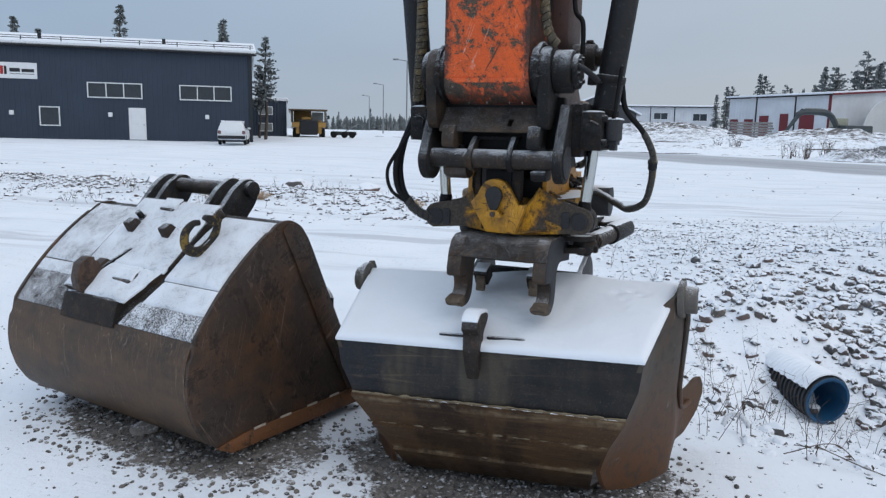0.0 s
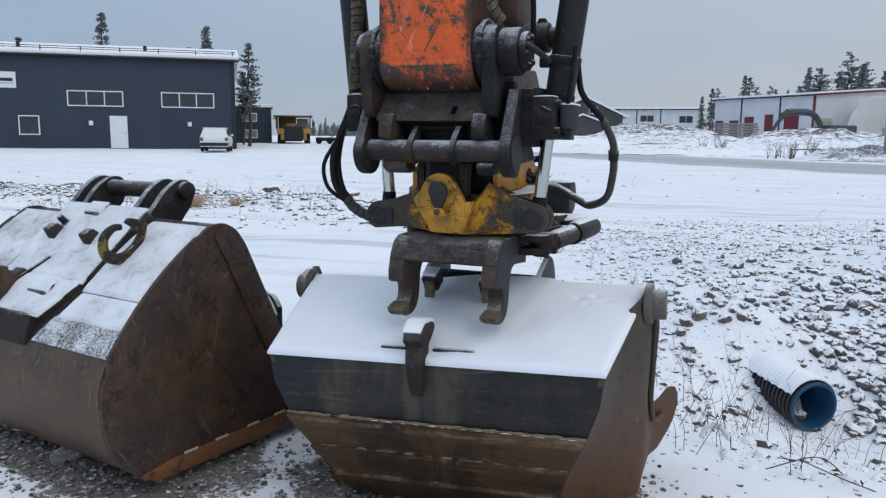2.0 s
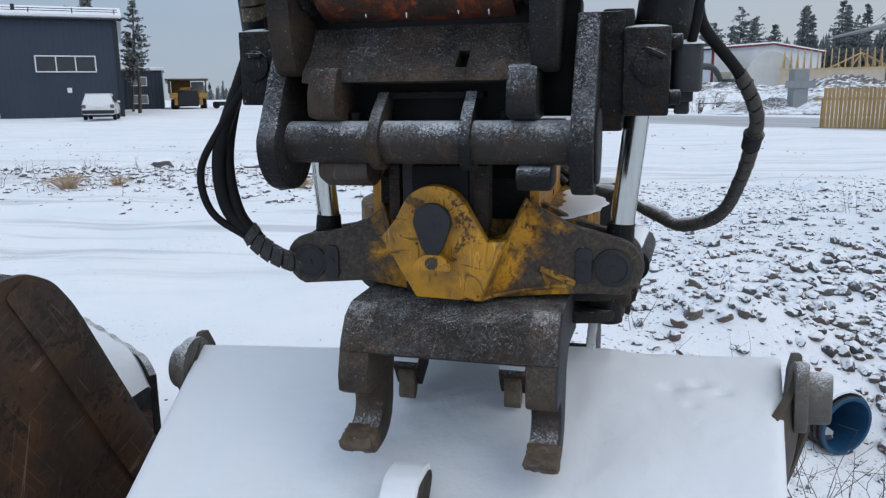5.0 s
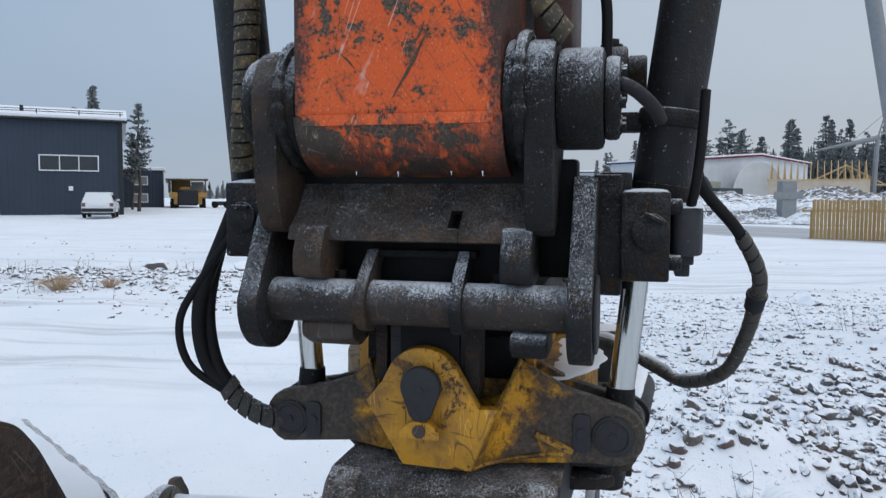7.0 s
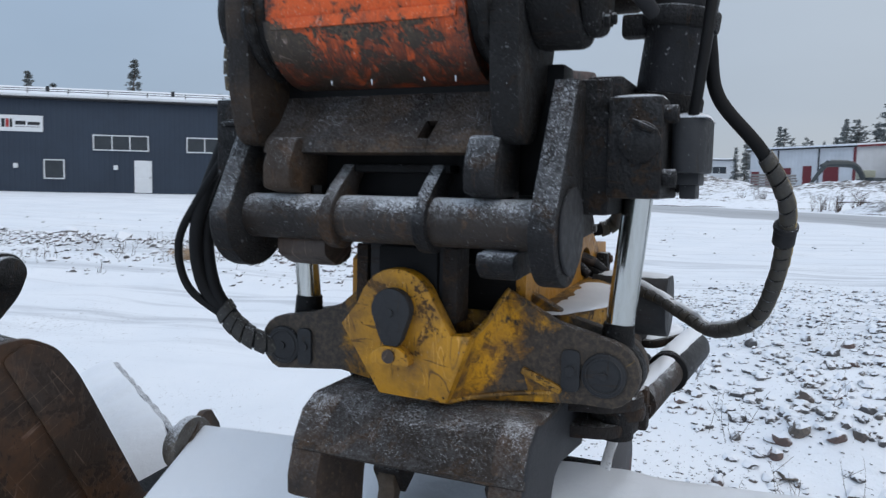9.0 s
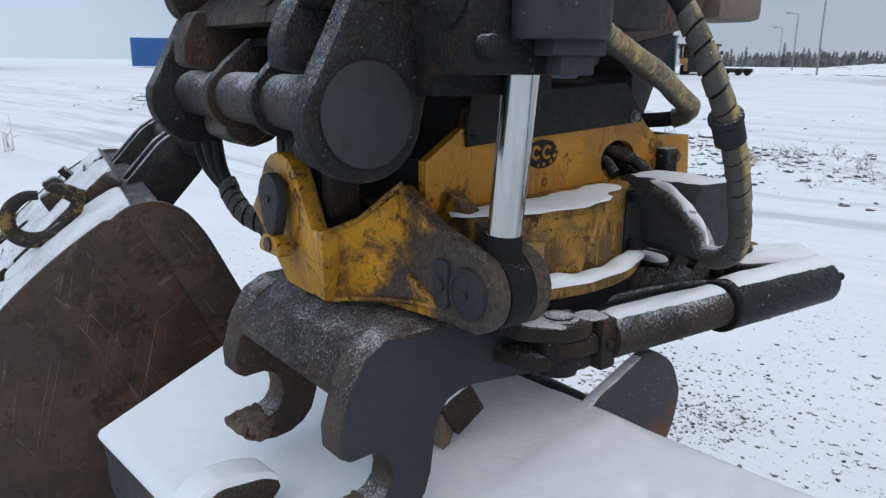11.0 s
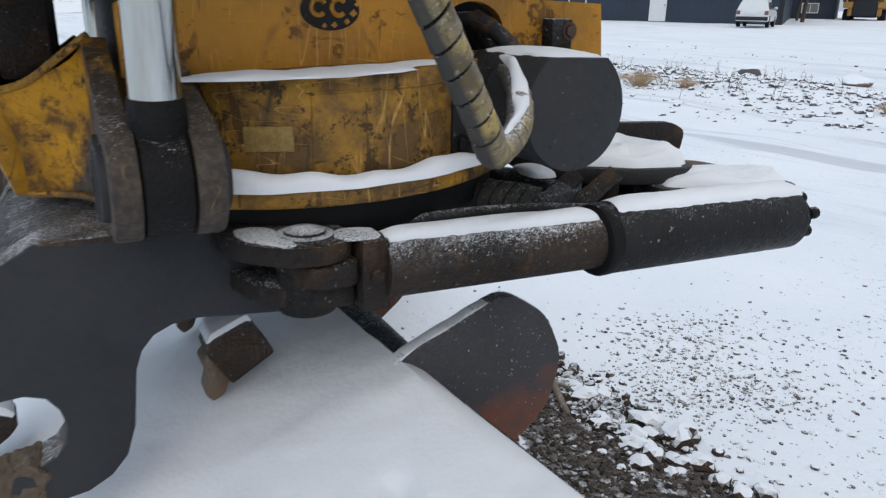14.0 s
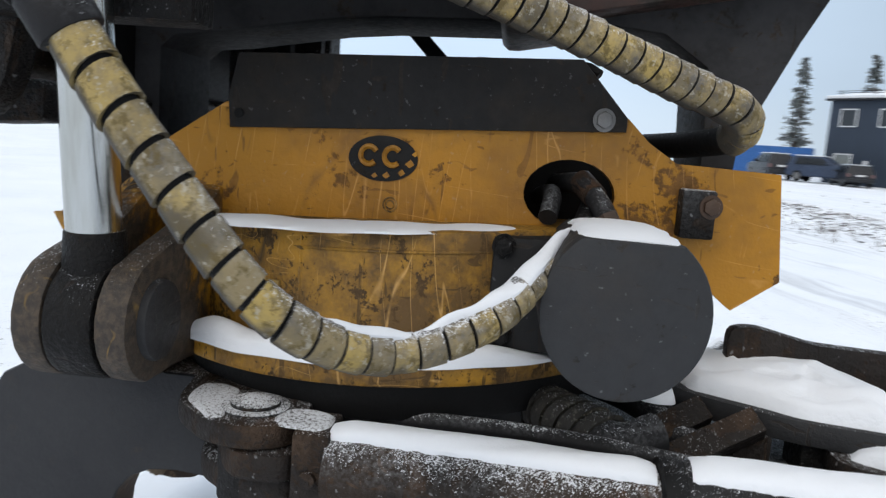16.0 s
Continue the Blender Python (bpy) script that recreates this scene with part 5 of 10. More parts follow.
    for y, z in ((0.055, 1.735), (0.055, 1.84), (0.225, 1.735), (0.235, 1.725)):
        rod(bm, (0.458, y, z), (0.482, y, z), 0.015, seg=18, bevel=0.003)
        rod(bm, (0.479, y, z), (0.4825, y, z), 0.008, seg=6)
    pieces("socket_bolt", bm, M_BLACK_FROST, q)
    bm = bmesh.new()
    block(bm, (-0.445, 0.02, 1.728), (-0.362, 0.22, 1.885), 0.006)
    part("trunnion_block", bm, M_BLACK_FROST, q)
    bm = bmesh.new()
    prism(bm, rounded([(-0.395, 1.886), (-0.335, 1.905), (-0.335, 1.68), (-0.361, 1.68), (-0.361, 1.87), (-0.395, 1.87)], 0.004), 1, 0.03, 0.21, 0.004)
    part("side_frame", bm, M_BLACK_FROST, q)
    bm = bmesh.new()
    rod(bm, (-0.405, 0.020, 1.812), (-0.405, 0.012, 1.812), 0.032, seg=28, bevel=0.002)
    block(bm, (-0.425, 0.004, 1.828), (-0.385, 0.016, 1.838), 0.004)
    rod(bm, (-0.456, 0.10, 1.742), (-0.44, 0.10, 1.742), 0.015, seg=18, bevel=0.003)
    pieces("trunnion_cap", bm, M_BLACK_FROST, q)
    # bridge over the rotator: front leg, beam with an arched cut, rear leg
    bridge = [(0.040, 1.90), (0.040, 1.44), (0.07, 1.42), (0.095, 1.46), (0.100, 1.58), (0.101, 1.676), (0.119, 1.692), (0.172, 1.698), (0.326, 1.724), (0.40, 1.731), (0.60, 1.737), (0.68, 1.739), (0.762, 1.730), (0.818, 1.692), (0.823, 1.60), (0.823, 1.46), (0.835, 1.42), (0.86, 1.46), (0.87, 1.60), (0.93, 1.73), (1.02, 1.90)]
    bm = bmesh.new()
    prism(bm, bridge, 0, -0.085, 0.085, 0.008)
    part("bridge", bm, M_BRIDGE, q, "dark arched bridge over the rotator")
    bm = bmesh.new()
    block(bm, (-0.318, 0.09, 1.775), (0.318, 0.60, 1.90), 0.012)
    part("cross_head", bm, M_BRIDGE, q)
    bm = bmesh.new()
    prism(bm, rounded([(0.55, 1.72), (0.96, 1.80), (1.05, 1.95), (0.95, 2.05), (0.55, 2.0)], 0.03), 0, -0.14, 0.14, 0.012)
    part("rear_knuckle", bm, M_LINK_RED, q)
    bm = bmesh.new()
    block(bm, (0.02, 1.02, 1.82), (0.16, 1.20, 1.96), 0.02)
    part("rear_pad", bm, M_TAN, q, "tan weathered pad")
    bm = bmesh.new()
    prism(bm, [(0.427, 1.714), (0.467, 1.714), (0.405, 1.775), (0.368, 1.775)], 0, -0.320, -0.285, 0.003)
    part("brace", bm, M_RUBBER, q)
    bm = bmesh.new()
    block(bm, (-0.315, 0.140, 1.60), (-0.285, 0.166, 1.79), 0.003)
    part("brace", bm, M_RUBBER, q)
    return q


M_SLOPE = painted("brown_slope_steel", (0.062, 0.043, 0.030), (0.14, 0.090, 0.054), wear=0.50, dirt=(0.012, 0.010, 0.0095), dirty=0.62, rough=0.6, frost=0.34, scale=9, specks=0.3, spec=0.25, crust=0.8)
M_EAR = painted("brown_black_ear", (0.052, 0.035, 0.024), (0.110, 0.066, 0.039), wear=0.50, dirt=(0.009, 0.008, 0.0075), dirty=0.52, rough=0.6, frost=0.42, scale=10, specks=0.3, spec=0.25, crust=0.8)
M_BAR = painted("frosted_bar_steel", (0.034, 0.026, 0.021), (0.105, 0.066, 0.042), wear=0.48, dirt=(0.012, 0.0105, 0.010), dirty=0.4, rough=0.5, frost=0.74, scale=12, specks=0.3, spec=0.25, crust=0.5)
M_BRIDGE = painted("shaded_black_frame", (0.038, 0.0375, 0.040), (0.055, 0.044, 0.036), wear=0.35, dirt=(0.009, 0.0085, 0.0085), dirty=0.4, rough=0.65, scale=10, spec=0.2)
M_TAN = plain("tan_weathered_steel", (0.17, 0.135, 0.105), 0.7, 0, 0.25, 8, 0.2, frost=0.3)
arm_end = excavator_arm()
coupler = quick_coupler()


def tilt_cylinders():
    for sg, x0, x1, px, lean in ((1, 0.376, 0.404, 0.446, 0.128), (-1, -0.318, -0.340, -0.452, -0.10)):
        c = thing("tilt_cylinder", "black hydraulic tilt cylinder with a bright chrome rod", "hydraulic cylinder", ARM, "tilt cylinders")
        y0 = 0.177
        bm = bmesh.new()
        rod(bm, (x0, y0, 1.452), (x1, y0, 1.72), 0.0265, seg=32)
        part("rod", bm, M_CHROME, c, "bright chrome rod")
        bm = bmesh.new()
        rod(bm, (x0 - 0.003, y0, 1.40), (x0, y0, 1.465), 0.033, 0.029, seg=28, bevel=0.003)
        rod(bm, (x0 - 0.010 * sg, y0 - 0.025, 1.374), (x0 - 0.010 * sg, y0 + 0.025, 1.374), 0.062, seg=32, bevel=0.005)
        part("rod_eye", bm, M_BLACK, c, "greasy rod eye")
        d = Vector((lean, 0, 1)).normalized()
        p = Vector((px, y0, 1.872))
        bm = bmesh.new()
        rod(bm, p, p + d * 0.547, 0.058, seg=36, bevel=0.006)
        part("tube", bm, M_TUBE, c)
        if sg > 0:
            bm = bmesh.new()
            rod(bm, p + d * 0.125, p + d * 0.16, 0.066, seg=36, bevel=0.006)
            block(bm, p + d * 0.13 + Vector((-0.10, -0.02, -0.012)), p + d * 0.13 + Vector((-0.055, 0.02, 0.028)), 0.006)
            part("clamp_band", bm, M_BLACK_FROST, c)
        bm = bmesh.new()
        rod(bm, p - d * 0.02, p + d * 0.012, 0.062, seg=36, bevel=0.005)
        part("gland", bm, M_BLACK, c)


M_TUBE = painted("black_cylinder_tube", (0.0165, 0.017, 0.0195), (0.040, 0.035, 0.032), wear=0.30, dirt=(0.011, 0.0105, 0.0105), dirty=0.4, rough=0.48, frost=0.22, scale=9, specks=0.45, spec=0.22, crust=0.5)
tilt_cylinders()


def tiltrotator():
    r = thing("tiltrotator", "worn yellow and black tiltrotator with snow on its ledges", "tiltrotator", ARM)
    # front: hexagon with a round head, standing proud of the ear beam
    head = [(0.079 * math.cos(w), 1.483 + 0.079 * math.sin(w)) for w in [radians(35 + 13 * i) for i in range(0, 10)]]
    prof = [(-0.118, 1.449), (-0.052, 1.312), (0.090, 1.308), (0.152, 1.450), (0.112, 1.447)] + head + [(-0.085, 1.49)]
    bm = bmesh.new()
    prism(bm, prof, 1, -0.012, 0.022, 0.006)
    for v in bm.verts:
        v.co.y += 0.30 * max(0.0, 1.425 - v.co.z)
    part("front_plate", bm, M_YELLOW, r, "bright worn yellow hexagonal plate")
    # tapering hood from the hexagon back to the beam
    bm = bmesh.new()
    f = [(-0.115, 0.005, 1.445), (-0.052, 0.038, 1.314), (0.090, 0.038, 1.310), (0.150, 0.005, 1.447)]
    k = [(-0.160, 0.122, 1.500), (-0.115, 0.122, 1.330), (0.262, 0.124, 1.330), (0.174, 0.124, 1.516)]
    grid = []
    for i in range(9):
        w = i / 8
        row = []
        for p, q in zip(f, k):
            p, q = Vector(p), Vector(q)
            mid = Vector((p.x * 0.75 + q.x * 0.25, q.y, p.z * 0.55 + q.z * 0.45))
            row.append(bm.verts.new(p * (1 - w) ** 2 + mid * 2 * w * (1 - w) + q * w * w))
        grid.append(row)
    for r0, r1 in zip(grid, grid[1:]):
        for i in range(3):
            bm.faces.new((r0[i], r0[i + 1], r1[i + 1], r1[i]))
    bmesh.ops.recalc_face_normals(bm, faces=bm.faces)
    bmesh.ops.solidify(bm, geom=list(bm.faces), thickness=0.008)
    part("hood", bm, M_HOOD, r, "yellow flared hood")
    bm = bmesh.new()
    block(bm, (-0.042, -0.006, -0.0075), (0.042, 0.006, 0.0075), 0.004, m=Matrix.Translation((0.245, 0.120, 1.352)) @ Matrix.Rotation(radians(22), 4, "Y"))
    part("grip_bar", bm, M_YELLOW_GRIMY, r, "scraped yellow bar")
    bm = bmesh.new()
    line = spline([(0.150, 0.004, 1.448), (0.153, 0.055, 1.461), (0.164, 0.10, 1.495), (0.173, 0.130, 1.518)], 5)
    tube(bm, line, 0.005, 8)
    line = spline([(0.090, 0.038, 1.310), (0.115, 0.075, 1.312), (0.18, 0.108, 1.320), (0.27, 0.126, 1.330)], 5)
    tube(bm, line, 0.005, 8)
    line = spline([(-0.116, 0.003, 1.446), (-0.123, 0.06, 1.458), (-0.146, 0.105, 1.484), (-0.159, 0.128, 1.50)], 5)
    tube(bm, line, 0.005, 8)
    pieces("edge_rib", bm, M_YELLOW_GRIMY, r)
    # front and rear ear plates
    ear = [(-0.345 + 0.062 * math.cos(w), 1.362 + 0.062 * math.sin(w)) for w in [radians(100 + 17 * i) for i in range(0, 10)]]
    ear += [(-0.20, 1.318), (-0.06, 1.296), (0.10, 1.292), (0.22, 1.306), (0.32, 1.314)]
    ear += [(0.363 + 0.064 * math.cos(w), 1.375 + 0.064 * math.sin(w)) for w in [radians(-75 + 17 * i) for i in range(0, 10)]]
    ear += [(0.27, 1.465), (0.175, 1.515), (0.13, 1.44), (0.0, 1.40), (-0.10, 1.44), (-0.155, 1.50), (-0.20, 1.462), (-0.27, 1.438)]
    for y0, y1, mat in ((0.121, 0.151, M_EARPLATE), (0.204, 0.236, M_EARPLATE)):
        bm = bmesh.new()
        prism(bm, ear, 1, y0, y1, 0.005)
        part("ear_plate", bm, mat, r, "yellow ear plate blackened with grease")
    for x, z, kx in ((-0.345, 1.358, 0.055), (0.363, 1.375, -0.062)):
        bm = bmesh.new()
        rod(bm, (x, 0.112, z), (x, 0.245, z), 0.042, seg=32, bevel=0.005)
        tube(bm, [Vector((x + 0.033 * math.cos(w), 0.112, z + 0.033 * math.sin(w))) for w in [2 * math.pi * k / 32 for k in range(33)]], 0.003, 6, False)
        rod(bm, (x, 0.108, z), (x, 0.113, z), 0.008, seg=12)
        part("ear_pin", bm, M_HITCH, r, "dark grey pin end with a raised ring")
        bm = bmesh.new()
        prism(bm, rounded([(x + kx - 0.018, z - 0.038), (x + kx + 0.018, z - 0.038), (x + kx + 0.018, z + 0.042), (x + kx - 0.018, z + 0.042)], 0.014, 4), 1, 0.114, 0.128, 0.003)
        rod(bm, (x + kx, 0.110, z + 0.002), (x + kx, 0.116, z + 0.002), 0.010, seg=16)
        part("pin_keeper", bm, M_HITCH, r)
    # tilt pin cover and its keeper lug on the front plate
    cov = [(0.040 * math.cos(w), 1.487 + 0.040 * math.sin(w)) for w in [radians(-10 + 12.5 * i) for i in range(0, 17)]]
    cov += [(-0.022, 1.432), (-0.012, 1.42), (0.014, 1.42), (0.022, 1.432)]
    bm = bmesh.new()
    prism(bm, cov, 1, -0.034, -0.012, 0.004)
    rod(bm, (0.0, -0.037, 1.482), (0.0, -0.030, 1.482), 0.007, seg=14)
    part("pin_cover", bm, M_HITCH, r, "dark grey pin cover")
    bm = bmesh.new()
    prism(bm, rounded([(-0.042, 1.385), (0.042, 1.385), (0.040, 1.402), (0.018, 1.42), (-0.018, 1.42), (-0.040, 1.402)], 0.008), 1, -0.036, -0.010, 0.004)
    part("keeper_lug", bm, M_YELLOW, r)
    bm = bmesh.new()
    rod(bm, (0.0, -0.040, 1.402), (0.0, -0.034, 1.402), 0.013, seg=20)
    part("keeper_bolt", bm, M_RUST, r)
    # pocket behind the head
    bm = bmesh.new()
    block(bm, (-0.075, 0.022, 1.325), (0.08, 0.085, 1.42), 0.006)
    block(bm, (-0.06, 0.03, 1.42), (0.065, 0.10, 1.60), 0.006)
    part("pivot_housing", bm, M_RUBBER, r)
    bm = bmesh.new()
    block(bm, (0.075, 0.03, 1.46), (0.105, 0.09, 1.60), 0.004)
    block(bm, (-0.115, 0.04, 1.48), (-0.09, 0.10, 1.60), 0.004)
    pieces("guide_bar", bm, M_BROWN, r)
    # rotator side plates with the hose window
    def plate_with_window(bm, x0, x1):
        outer = [(0.155, 1.455), (0.64, 1.458), (0.74, 1.46), (0.80, 1.455), (0.884, 1.392), (0.938, 1.430), (0.924, 1.553), (0.80, 1.557), (0.765, 1.578), (0.737, 1.604), (0.70, 1.604), (0.235, 1.592), (0.155, 1.541)]
        hole = [(0.674 + 0.056 * math.cos(w), 1.512 + 0.041 * math.sin(w)) for w in [2 * math.pi * i / 24 for i in range(24)]]
        for x in (x0, x1):
            vo = [bm.verts.new((x, *p)) for p in outer]
            vh = [bm.verts.new((x, *p)) for p in hole]
            eo = [bm.edges.new((vo[i], vo[(i + 1) % len(vo)])) for i in range(len(vo))]
            eh = [bm.edges.new((vh[i], vh[(i + 1) % len(vh)])) for i in range(len(vh))]
            bmesh.ops.triangle_fill(bm, use_beauty=True, use_dissolve=False, edges=eo + eh)
            if x == x0:
                first = (vo, vh)
            else:
                for a, b in ((first[0], vo), (first[1], vh)):
                    for i in range(len(a)):
                        j = (i + 1) % len(a)
                        bm.faces.new((a[i], a[j], b[j], b[i]))
    for x0, x1 in ((0.150, 0.170), (-0.170, -0.150)):
        bm = bmesh.new()
        plate_with_window(bm, x0, x1)
        part("side_plate", bm, M_YELLOW_CLEAN, r, "amber yellow side plate with an oval hose window", smooth=False)
    bm = bmesh.new()
    block(bm, (-0.176, 0.90, 1.43), (0.176, 0.925, 1.553), 0.004)
    block(bm, (-0.176, 0.155, 1.455), (0.176, 0.185, 1.545), 0.004)
    pieces("end_plate", bm, M_BLACK, r)
    # folded black cover above
    bm = bmesh.new()
    prism(bm, [(0.243, 1.562), (0.735, 1.588), (0.735, 1.604), (0.676, 1.666), (0.252, 1.650), (0.240, 1.60)], 0, 0.170, 0.178, 0.002)
    prism(bm, [(0.243, 1.562), (0.735, 1.588), (0.735, 1.604), (0.676, 1.666), (0.252, 1.650), (0.240, 1.60)], 0, -0.178, -0.170, 0.002)
    prism(bm, [(0.252, 1.644), (0.676, 1.660), (0.676, 1.666), (0.252, 1.650)], 0, -0.170, 0.170, 0.0)
    part("cover", bm, M_COVER, r, "folded matt black cover plate")
    bm = bmesh.new()
    prism(bm, [(0.160, 1.528), (0.242, 1.580), (0.256, 1.630), (0.250, 1.644), (0.236, 1.588), (0.160, 1.538)], 0, -0.150, 0.150, 0.002)
    part("front_panel", bm, M_COVER, r, "sloping matt black front panel")
    bm = bmesh.new()
    bolt(bm, (0.178, 0.707, 1.600), (1, 0, 0), 0.010, 0.010)
    part("cover_bolt", bm, M_BOLT, r, "bright bolt")
    bm = bmesh.new()
    rod(bm, (0.176, 0.255, 1.579), (0.1795, 0.255, 1.579), 0.006, seg=14)
    part("bolt_hole", bm, M_RUBBER, r)
    bm = bmesh.new()
    block(bm, (0.02, 0.54, 1.657), (0.12, 0.66, 1.672), 0.005)
    block(bm, (0.06, 0.49, 1.657), (0.09, 0.55, 1.666), 0.003)
    tube(bm, spline([(0.07, 0.66, 1.664), (0.08, 0.69, 1.672), (0.09, 0.71, 1.662)], 5), 0.006, 8)
    part("sensor", bm, M_COVER, r, "small black sensor box")
    # emblem: a dark oval with paler marks
    bm = bmesh.new()
    prism(bm, [(0.440 + 0.044 * math.cos(w), 1.538 + 0.027 * math.sin(w)) for w in [2 * math.pi * i / 36 for i in range(36)]], 0, 0.170, 0.1716, 0.0)
    emblem = part("emblem", bm, M_COVER, r, "dark oval emblem")
    bm = bmesh.new()
    for cy, w0 in ((0.422, 30), (0.452, 40)):
        ring = [Vector((0.1722, cy + 0.0105 * math.cos(radians(w)), 1.541 + 0.0105 * math.sin(radians(w)))) for w in range(w0, 326, 11)]
        tube(bm, ring, 0.0036, 6, True)
    for cy, cz, q in ((0.474, 1.533, 0.006), (0.464, 1.522, 0.005), (0.445, 1.518, 0.005), (0.430, 1.517, 0.004), (0.480, 1.545, 0.004)):
        prism(bm, [(cy - q, cz), (cy, cz - q * 0.7), (cy + q, cz), (cy + q * 0.2, cz + q)], 0, 0.1714, 0.1726, 0.0)
    pieces("emblem_mark", bm, M_YELLOW_CLEAN, emblem)
    bm = bmesh.new()
    for q in (0.0085, 0.005):
        tube(bm, [Vector((0.1705, 0.452 + q * math.cos(w), 1.484 + q * math.sin(w))) for w in [2 * math.pi * i / 20 for i in range(21)]], 0.0012, 5, False)
    part("casting_mark", bm, M_YELLOW_GRIMY, r)
    # round housing under it, with the flange
    C = (0.0, 0.455)
    def disc(name, rad, z0, z1, mat, label="", bevel=0.005):
        bm = bmesh.new()
        rod(bm, (C[0], C[1], z0), (C[0], C[1], z1), rad, seg=96, bevel=bevel)
        return part(name, bm, mat, r, label)
    disc("gear_housing", 0.316, 1.325, 1.462, M_YELLOW_GRIMY, "scuffed yellow round gear housing")
    disc("flange", 0.348, 1.302, 1.327, M_YELLOW_GRIMY, "yellow flange smeared with grease")
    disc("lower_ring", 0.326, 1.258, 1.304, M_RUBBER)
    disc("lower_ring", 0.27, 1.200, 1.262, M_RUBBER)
    bm = bmesh.new()
    for w, z0, z1 in [(-16, 1.345, 1.452)]:
        w = radians(w)
        rod(bm, (C[0] + 0.300 * math.cos(w), C[1] + 0.300 * math.sin(w), z0), (C[0] + 0.300 * math.cos(w), C[1] + 0.300 * math.sin(w), z1), 0.0018, seg=6)
    tube(bm, [Vector((C[0] + 0.3005 * math.cos(radians(w)), C[1] + 0.3005 * math.sin(radians(w)), 1.440)) for w in range(-16, 32, 3)], 0.0018, 6)
    pieces("panel_bead", bm, M_YELLOW_GRIMY, r)
    bm = bmesh.new()
    w = radians(-27)
    Rm = Matrix.Translation((C[0] + 0.301 * math.cos(w), C[1] + 0.301 * math.sin(w), 1.385)) @ Matrix.Rotation(w, 4, "Z")
    block(bm, (-0.002, -0.033, -0.016), (0.003, 0.033, 0.016), 0.002, m=Rm)
    for yy in (-0.022, -0.008, 0.005, 0.018):
        block(bm, (0.002, yy - 0.005, -0.006), (0.0045, yy + 0.004, 0.007), 0.001, m=Rm)
    part("type_plate", bm, M_TYPE, r, "scuffed type plate")
    # slewing motor
    cap = [(0.722 + 0.083 * math.cos(radians(w)), 1.418 + 0.083 * math.sin(radians(w))) for w in range(-235, 56, 6)]
    bm = bmesh.new()
    prism(bm, cap, 0, 0.215, 0.402, 0.004)
    part("slewing_motor", bm, M_MOTOR, r, "dark grey round motor cap")
    bm = bmesh.new()
    block(bm, (0.200, 0.588, 1.345), (0.292, 0.69, 1.468), 0.006)
    part("motor_bracket", bm, M_COVER, r)
    bm = bmesh.new()
    for y, z in ((0.600, 1.458), (0.604, 1.362)):
        bolt(bm, (0.292, y, z), (1, 0, 0), 0.010, 0.009)
    pieces("bracket_bolt", bm, M_BLACK, r)
    bm = bmesh.new()
    block(bm, (0.170, 0.805, 1.475), (0.200, 0.845, 1.53), 0.004)
    part("hose_clamp", bm, M_BLACK_FROST, r)
    bm = bmesh.new()
    bolt(bm, (0.200, 0.838, 1.512), (1, 0, 0), 0.010, 0.007)
    part("clamp_bolt", bm, M_RUST, r)
    # hose ends in the window
    bm = bmesh.new()
    tube(bm, spline([(0.08, 0.66, 1.52), (0.17, 0.69, 1.525), (0.21, 0.71, 1.505), (0.225, 0.72, 1.487)], 6), 0.013, 10)
    tube(bm, spline([(0.08, 0.64, 1.50), (0.16, 0.655, 1.51), (0.20, 0.65, 1.485)], 6), 0.012, 10)
    pieces("hose_tail", bm, M_RUBBER_FROST, r)
    bm = bmesh.new()
    rod(bm, (0.222, 0.716, 1.492), (0.233, 0.728, 1.470), 0.017, seg=6)
    rod(bm, (0.165, 0.69, 1.528), (0.20, 0.705, 1.512), 0.015, seg=14)
    pieces("hose_nut", bm, M_RUST, r)
    bm = bmesh.new()
    block(bm, (-0.14, 0.60, 1.46), (0.10, 0.78, 1.56), 0.01)
    part("inner_valve", bm, M_RUBBER, r)
    for ob in r.children_recursive:
        if ob.name.split(".")[0] in REAR_OUT:
            for v in ob.data.vertices:
                v.co = rear(v.co, REAR_OUT[ob.name.split(".")[0]])
                if ob.name.split(".")[0] in ROUND_BODY:
                    v.co.z += 0.04 * (v.co.y - 0.34)
    return r


def rear(p, out=0.02):
    """The rotator's rear body stands a little high, to the outer side and short of its drawn length."""
    return Vector((p[0] + out * (1 if p[0] > 0 else -1), 0.27 + 0.945 * (p[1] - 0.27), p[2] + 0.013))


ROUND_BODY = ("gear_housing", "flange", "lower_ring", "panel_bead", "type_plate")
REAR_OUT = {"side_plate": 0.026, "end_plate": 0.0, "cover": 0.026, "front_panel": 0.022, "cover_bolt": 0.026, "bolt_hole": 0.026, "sensor": 0.0, "emblem": 0.026, "emblem_mark": 0.026, "casting_mark": 0.026,
            "gear_housing": 0.0, "flange": 0.0, "lower_ring": 0.0, "panel_bead": 0.016, "type_plate": 0.016, "slewing_motor": 0.0, "motor_bracket": 0.0, "bracket_bolt": 0.0,
            "hose_clamp": 0.026, "clamp_bolt": 0.026, "hose_tail": 0.01, "hose_nut": 0.01, "inner_valve": 0.0}


